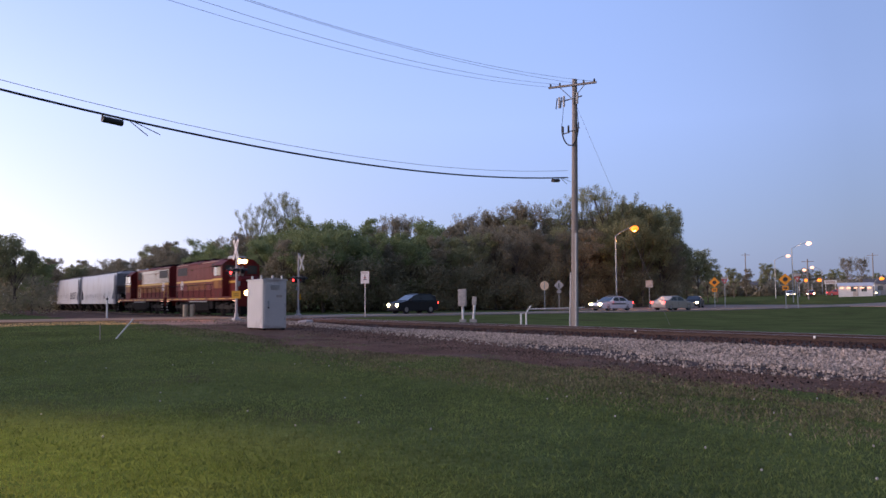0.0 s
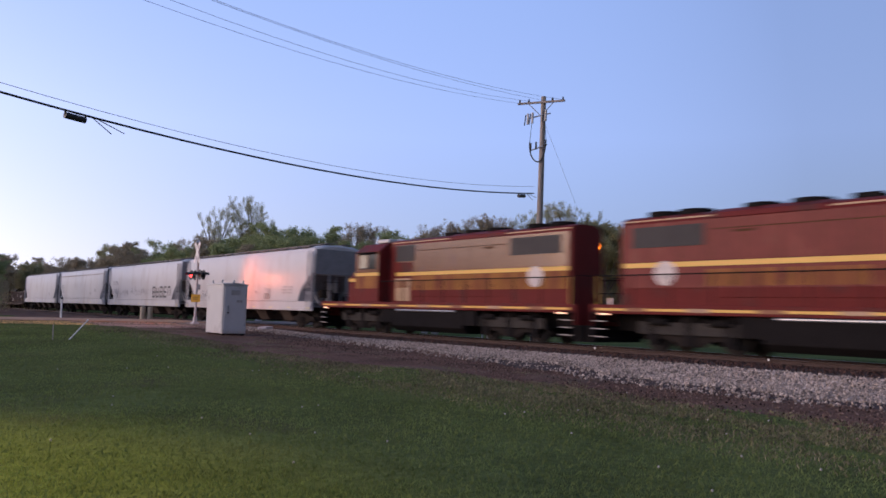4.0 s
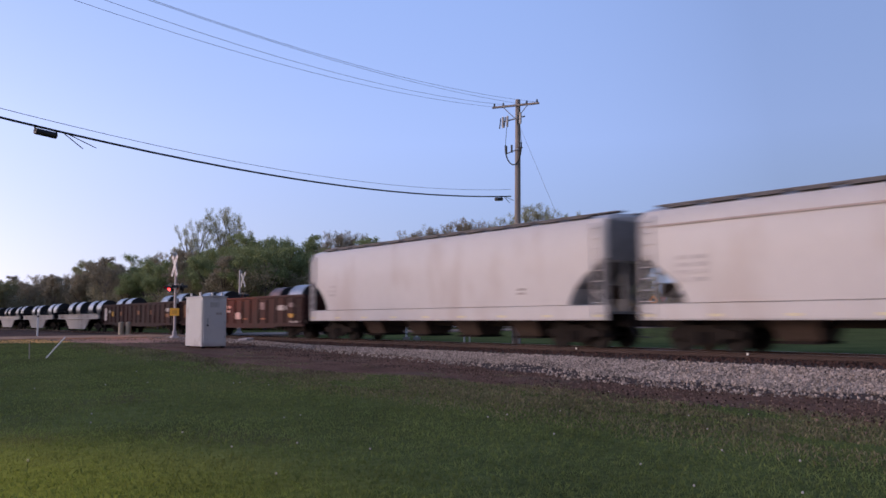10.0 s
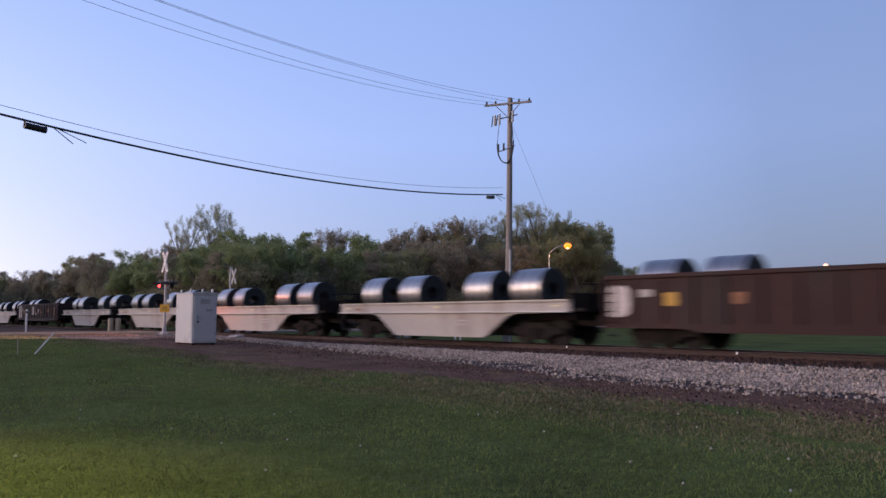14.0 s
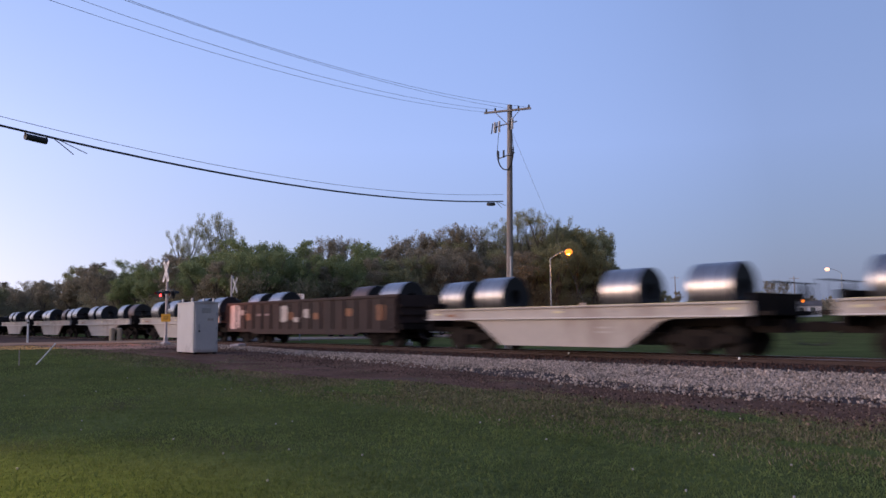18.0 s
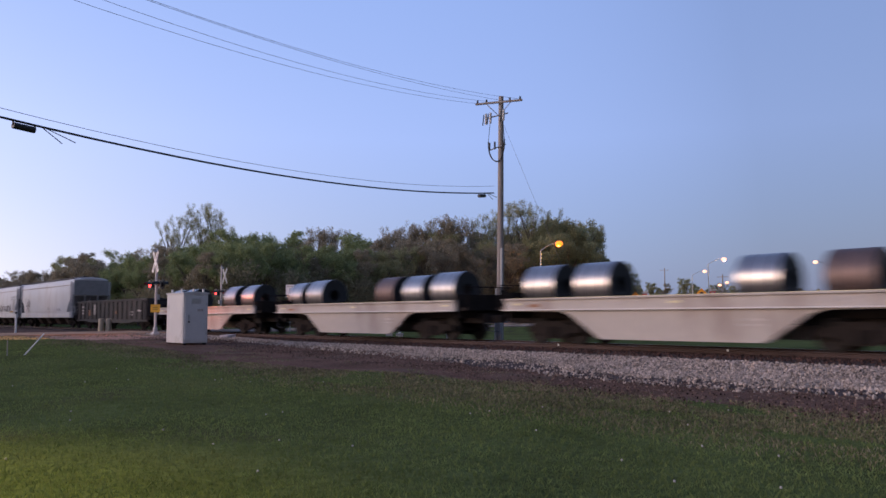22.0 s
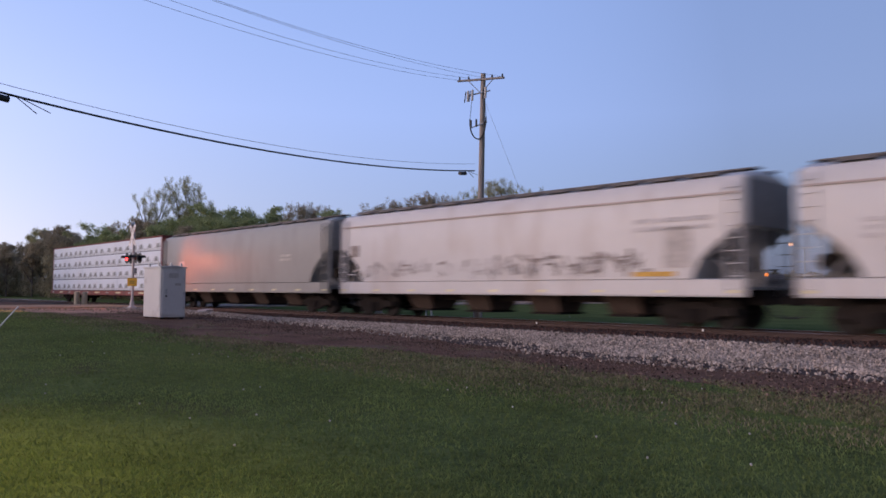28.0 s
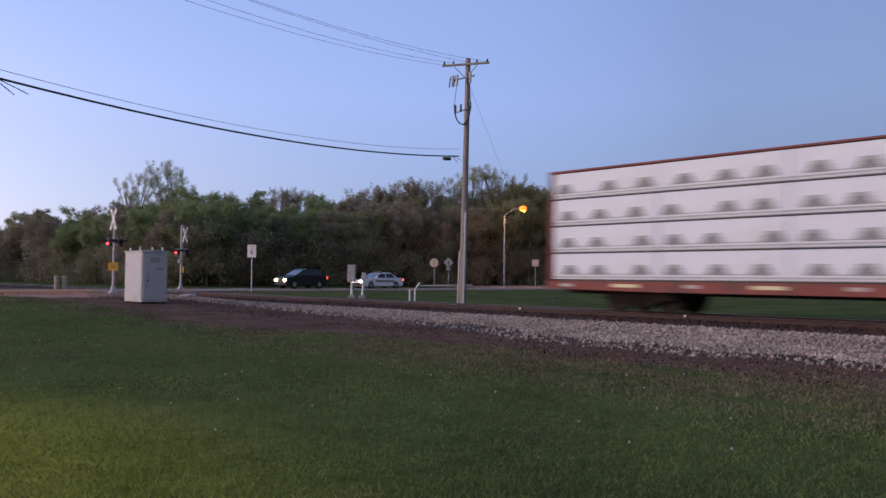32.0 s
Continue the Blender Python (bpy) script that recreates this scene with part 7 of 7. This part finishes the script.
def car(kind, paint, label, roofbar=False, tail=True, group="cars on the road"):
    c = thing("car", label, "car", None, group)
    if kind == "suv":
        L, half, r, zr = 4.6, 0.92, 0.36, 1.68
        low_p = [(2.3, 0.35), (2.32, 0.62), (2.2, 0.92), (1.25, 1.06), (-2.1, 1.08), (-2.28, 0.98), (-2.3, 0.4), (-2.1, 0.26), (2.1, 0.24)]
        top_p = [(1.2, 1.06), (0.35, 1.55), (-0.2, zr), (-1.5, zr - 0.05), (-2.0, 1.5), (-2.2, 1.08)]
        wx = (1.42, -1.38)
    else:
        L, half, r, zr = 4.8, 0.9, 0.33, 1.46
        low_p = [(2.38, 0.32), (2.4, 0.55), (2.25, 0.76), (1.1, 0.92), (-1.5, 0.98), (-2.3, 0.96), (-2.4, 0.6), (-2.35, 0.3), (-2.1, 0.22), (2.1, 0.2)]
        top_p = [(1.15, 0.92), (0.35, 1.36), (-0.2, zr), (-0.9, zr - 0.03), (-1.75, 0.98)]
        wx = (1.42, -1.45)
    body = Geo()
    body.loft([[(x * k, y, z) for x, z in low_p] for y, k in ((-half, 0.985), (-half + 0.08, 1.0), (half - 0.08, 1.0), (half, 0.985))])
    part("body", body, paint, c, bevel=0.04, smooth=True)
    cabin = Geo().loft([[(x, y * (1 - 0.16 * (z - 0.9) / 0.7), z) for x, z in top_p] for y in (-half + 0.06, half - 0.06)])
    cb_ = part("cabin", cabin, paint, c, bevel=0.03)
    zl, zh = top_p[0][1] + 0.05, zr - 0.12
    for s in (-1, 1):
        xa, xb = top_p[0][0] - 0.28, top_p[-1][0] + 0.3
        wy = lambda z: s * ((half - 0.06) * (1 - 0.16 * (z - 0.9) / 0.7) + 0.006)
        for x0, x1 in ((xa - 0.1, -0.25), (-0.35, xb)):
            t0 = min(x0, 0.35) if x0 > 0 else x0
            poly = [(x0, zl), (x1, zl), (max(x1, -1.55 if kind == "suv" else -1.0), zh), (min(x0, 0.32), zh)]
            part("side_window", Geo().loft([[(x, wy(z) - 0.008 * s, z) for x, z in poly], [(x, wy(z) + 0.006 * s, z) for x, z in poly]]), M_GLASS, cb_)
        lx = low_p[1][0]
        # headlight ball enlarged so that its size includes the glare
        part("headlight", Geo().ball((lx - 0.08, s * (half - 0.28), 0.70 if kind == "suv" else 0.62), 0.21, 10, 7, 0.75), G_HEAD, c, "lit headlight", smooth=True)
        part("tail_light", Geo().cbox(-L / 2 - 0.005, s * (half - 0.16), 0.92 if kind == "suv" else 0.8, 0.06, 0.24, 0.18), G_TAIL, c, "lit red tail light")
        part("mirror", Geo().cbox(top_p[0][0] - 0.3, s * (half + 0.08), zl + 0.02, 0.14, 0.2, 0.13), paint, c, bevel=0.02)
        part("door_line", Geo().box(-0.31, -0.29, s * half - 0.004 if s > 0 else -half - 0.002, s * half + 0.002 if s > 0 else -half + 0.004, 0.35, zl - 0.08), M_DARK, c)
    wsx = [(top_p[0][0], zl - 0.02), (top_p[1][0], top_p[1][1])]
    part("windscreen", Geo().loft([[(wsx[0][0] + 0.0 + dx, y * 0.96, wsx[0][1] + 0.02), (wsx[1][0] + dx, y * 0.86, wsx[1][1])] + [(wsx[1][0] - 0.02 + dx, y * 0.86, wsx[1][1] - 0.02), (wsx[0][0] - 0.02 + dx, y * 0.96, wsx[0][1])] for y, dx in ((-half + 0.1, 0.012), (half - 0.1, 0.012))]), M_GLASS, cb_)
    part("front_bumper", Geo().box(L / 2 - 0.1, L / 2 + 0.06, -half + 0.08, half - 0.08, 0.3, 0.5), M_DARK, c, bevel=0.03)
    part("plate", Geo().cbox(-L / 2 - 0.02, 0, 0.72, 0.03, 0.4, 0.14), M_PATCHW, c)
    car_wheels(c, wx, half, r)
    if roofbar:
        part("light_bar", Geo().box(-0.35, -0.1, -0.55, 0.55, zr, zr + 0.12), M_DARK, c, bevel=0.03)
        for s in (-1, 1):
            part("side_stripe", Geo().box(-1.2, 0.9, s * half - 0.006, s * half + 0.006, 0.62, 0.74), M_DARK, c)
    return c


DRIVES = []


def on_road(x, y, turn):
    return pose(x, y, road_z(y) + 0.012, 0, 0, turn)


suv = car("suv", M_SUV, "dark sport utility car waiting at the crossing, headlights on")
suv.matrix_basis = on_road(-55.0, 37.2, -90)
suv.scale = (0.88, 1.0, 1.0)
pol = car("sedan", M_CARWHITE, "white sedan with a roof light bar, headlights on", roofbar=True)
DRIVES.append((pol, [(0, on_road(-54.6, 61.5, -90)), (1, on_road(-54.7, 58.6, -90)), (2, on_road(-54.8, 56.0, -90)), (4, on_road(-54.9, 50.5, -90)), (6, on_road(-55.0, 46.2, -90)), (7.5, on_road(-55.0, 45.4, -90)), (32, on_road(-55.0, 45.4, -90))]))
sed = car("sedan", M_CARTAN, "silver sedan driving away, tail lights on")
DRIVES.append((sed, [(0, on_road(-50.4, 66.0, 90)), (1, on_road(-50.4, 70.9, 90)), (2, on_road(-50.4, 76.3, 90)), (2.5, on_road(-50.4, 79.0, 90)), (5, on_road(-50.4, 95, 90)), (10, on_road(-50.4, 150, 90)), (20, on_road(-50.4, 280, 90)), (32, on_road(-50.4, 400, 90))]))
onc = car("sedan", M_SUV, "dark sedan at the junction with bright headlights")
DRIVES.append((onc, [(0, on_road(-60.5, 83.5, -62)), (1, on_road(-60.9, 81.5, -56)), (1.3, on_road(-60.5, 81.9, -60)), (2, on_road(-59.0, 84.6, -100)), (2.5, on_road(-59.6, 86.0, -150)), (5, on_road(-72, 92, 165)), (10, on_road(-95, 100, 165)), (32, on_road(-95.5, 100.2, 165))]))
for x_, y_, tn_, pm_, lb_ in ((-96, 168, -60, M_CARWHITE, "white car parked in a far lot, lights on"), (-93, 171, -60, M_CARRED, "red car parked in a far lot"), (-88, 174, 20, M_CARRED, "red car in a far lot"), (-81, 172, -40, M_CARWHITE, "pale car parked by a building")):
    far_ = car("sedan", pm_, lb_, group="parked cars")
    far_.matrix_basis = pose(x_, y_, ground_z(x_, y_) - 0.02, 0, 0, tn_)


# ---- far buildings ----
def small_building(x, y, turn, w, d, h, roof_h, label, lit):
    z = ground_z(x, y)
    b = thing("building", label, "building", pose(x, y, z, 0, 0, turn), "far buildings")
    part("wall", Geo().box(-w / 2, w / 2, -d / 2, d / 2, -0.5, h), M_BUILD, b)
    part("roof", Geo().prism_x([(-d / 2 - 0.3, h), (0, h + roof_h), (d / 2 + 0.3, h)], -w / 2 - 0.25, w / 2 + 0.25), M_SHINGLE if not lit else M_BUILD, b)
    part("door", Geo().box(-0.5, 0.5, -d / 2 - 0.04, -d / 2, 0, 2.05), M_PATCHW, b)
    for k in range(max(1, int(w / 3.2))):
        xx = -w / 2 + (k + 0.5) * w / max(1, int(w / 3.2)) + (1.2 if k == 0 else 0)
        wi = part("window", Geo().box(xx - 0.5, xx + 0.5, -d / 2 - 0.05, -d / 2, 1.0, 2.0), M_WINGLASS, b)
        part("window_frame", Geo().box(xx - 0.56, xx + 0.56, -d / 2 - 0.035, -d / 2 - 0.001, 0.94, 1.0).box(xx - 0.56, xx + 0.56, -d / 2 - 0.035, -d / 2 - 0.001, 2.0, 2.06), M_BUILD, wi)
    if lit:
        for k in range(5):
            part("wall_lamp", Geo().cbox(-w / 2 + (k + 0.5) * w / 5, -d / 2 - 0.15, h - 0.35, 0.7, 0.2, 0.18), G_PALE, b)
    return b


small_building(-82.6, 170.0, 27, 6.4, 6, 2.1, 0.8, "small white building lit by lamps under its eave", True)
small_building(-80.6, 178.0, 27, 7, 6, 2.3, 1.3, "low grey-roofed building behind the white one", False)
small_building(-117.0, 187.0, 27, 9, 6, 2.6, 1.0, "low distant house with white eaves", False)
for x_, y_, h_ in ((-116, 182, 11.0), (-88, 190, 9.5), (-82, 150, 8.0)):
    p_ = thing("utility_pole", "distant utility pole with a crossarm", "utility pole", pose(x_, y_, ground_z(x_, y_)), "utility poles")
    part("pole", Geo().tube((0, 0, -0.5), (0, 0, h_), 0.16, 0.11, 8), M_POLE, p_)
    part("crossarm", Geo().tube((-1.1, -0.3, h_ - 0.5), (1.1, 0.3, h_ - 0.5), 0.07, n=4), M_POLE, p_)
bs_ = thing("shop_sign", "lit roadside sign board on posts", "sign board", pose(-92, 178, ground_z(-92, 178), 0, 0, 28))
part("board", Geo().box(-1.3, 1.3, -0.15, 0.15, 2.6, 3.5), M_SIGNWHITE, bs_)
part("panel", Geo().box(-1.0, 1.0, -0.18, -0.15, 2.75, 3.35), M_PATCHW, bs_)
for x_ in (-1.0, 1.0):
    part("post", Geo().tube((x_, 0, -0.4), (x_, 0, 2.6), 0.1, n=8), M_STEEL, bs_)


def motions():
    times = [i * 1.0 for i in range(33)]
    for ob, start, local in MOVERS:
        walk(ob, [(t, on_track(start + train_at(t)) @ local) for t in times])
    for ob, rows in DRIVES:
        walk(ob, rows)


motions()
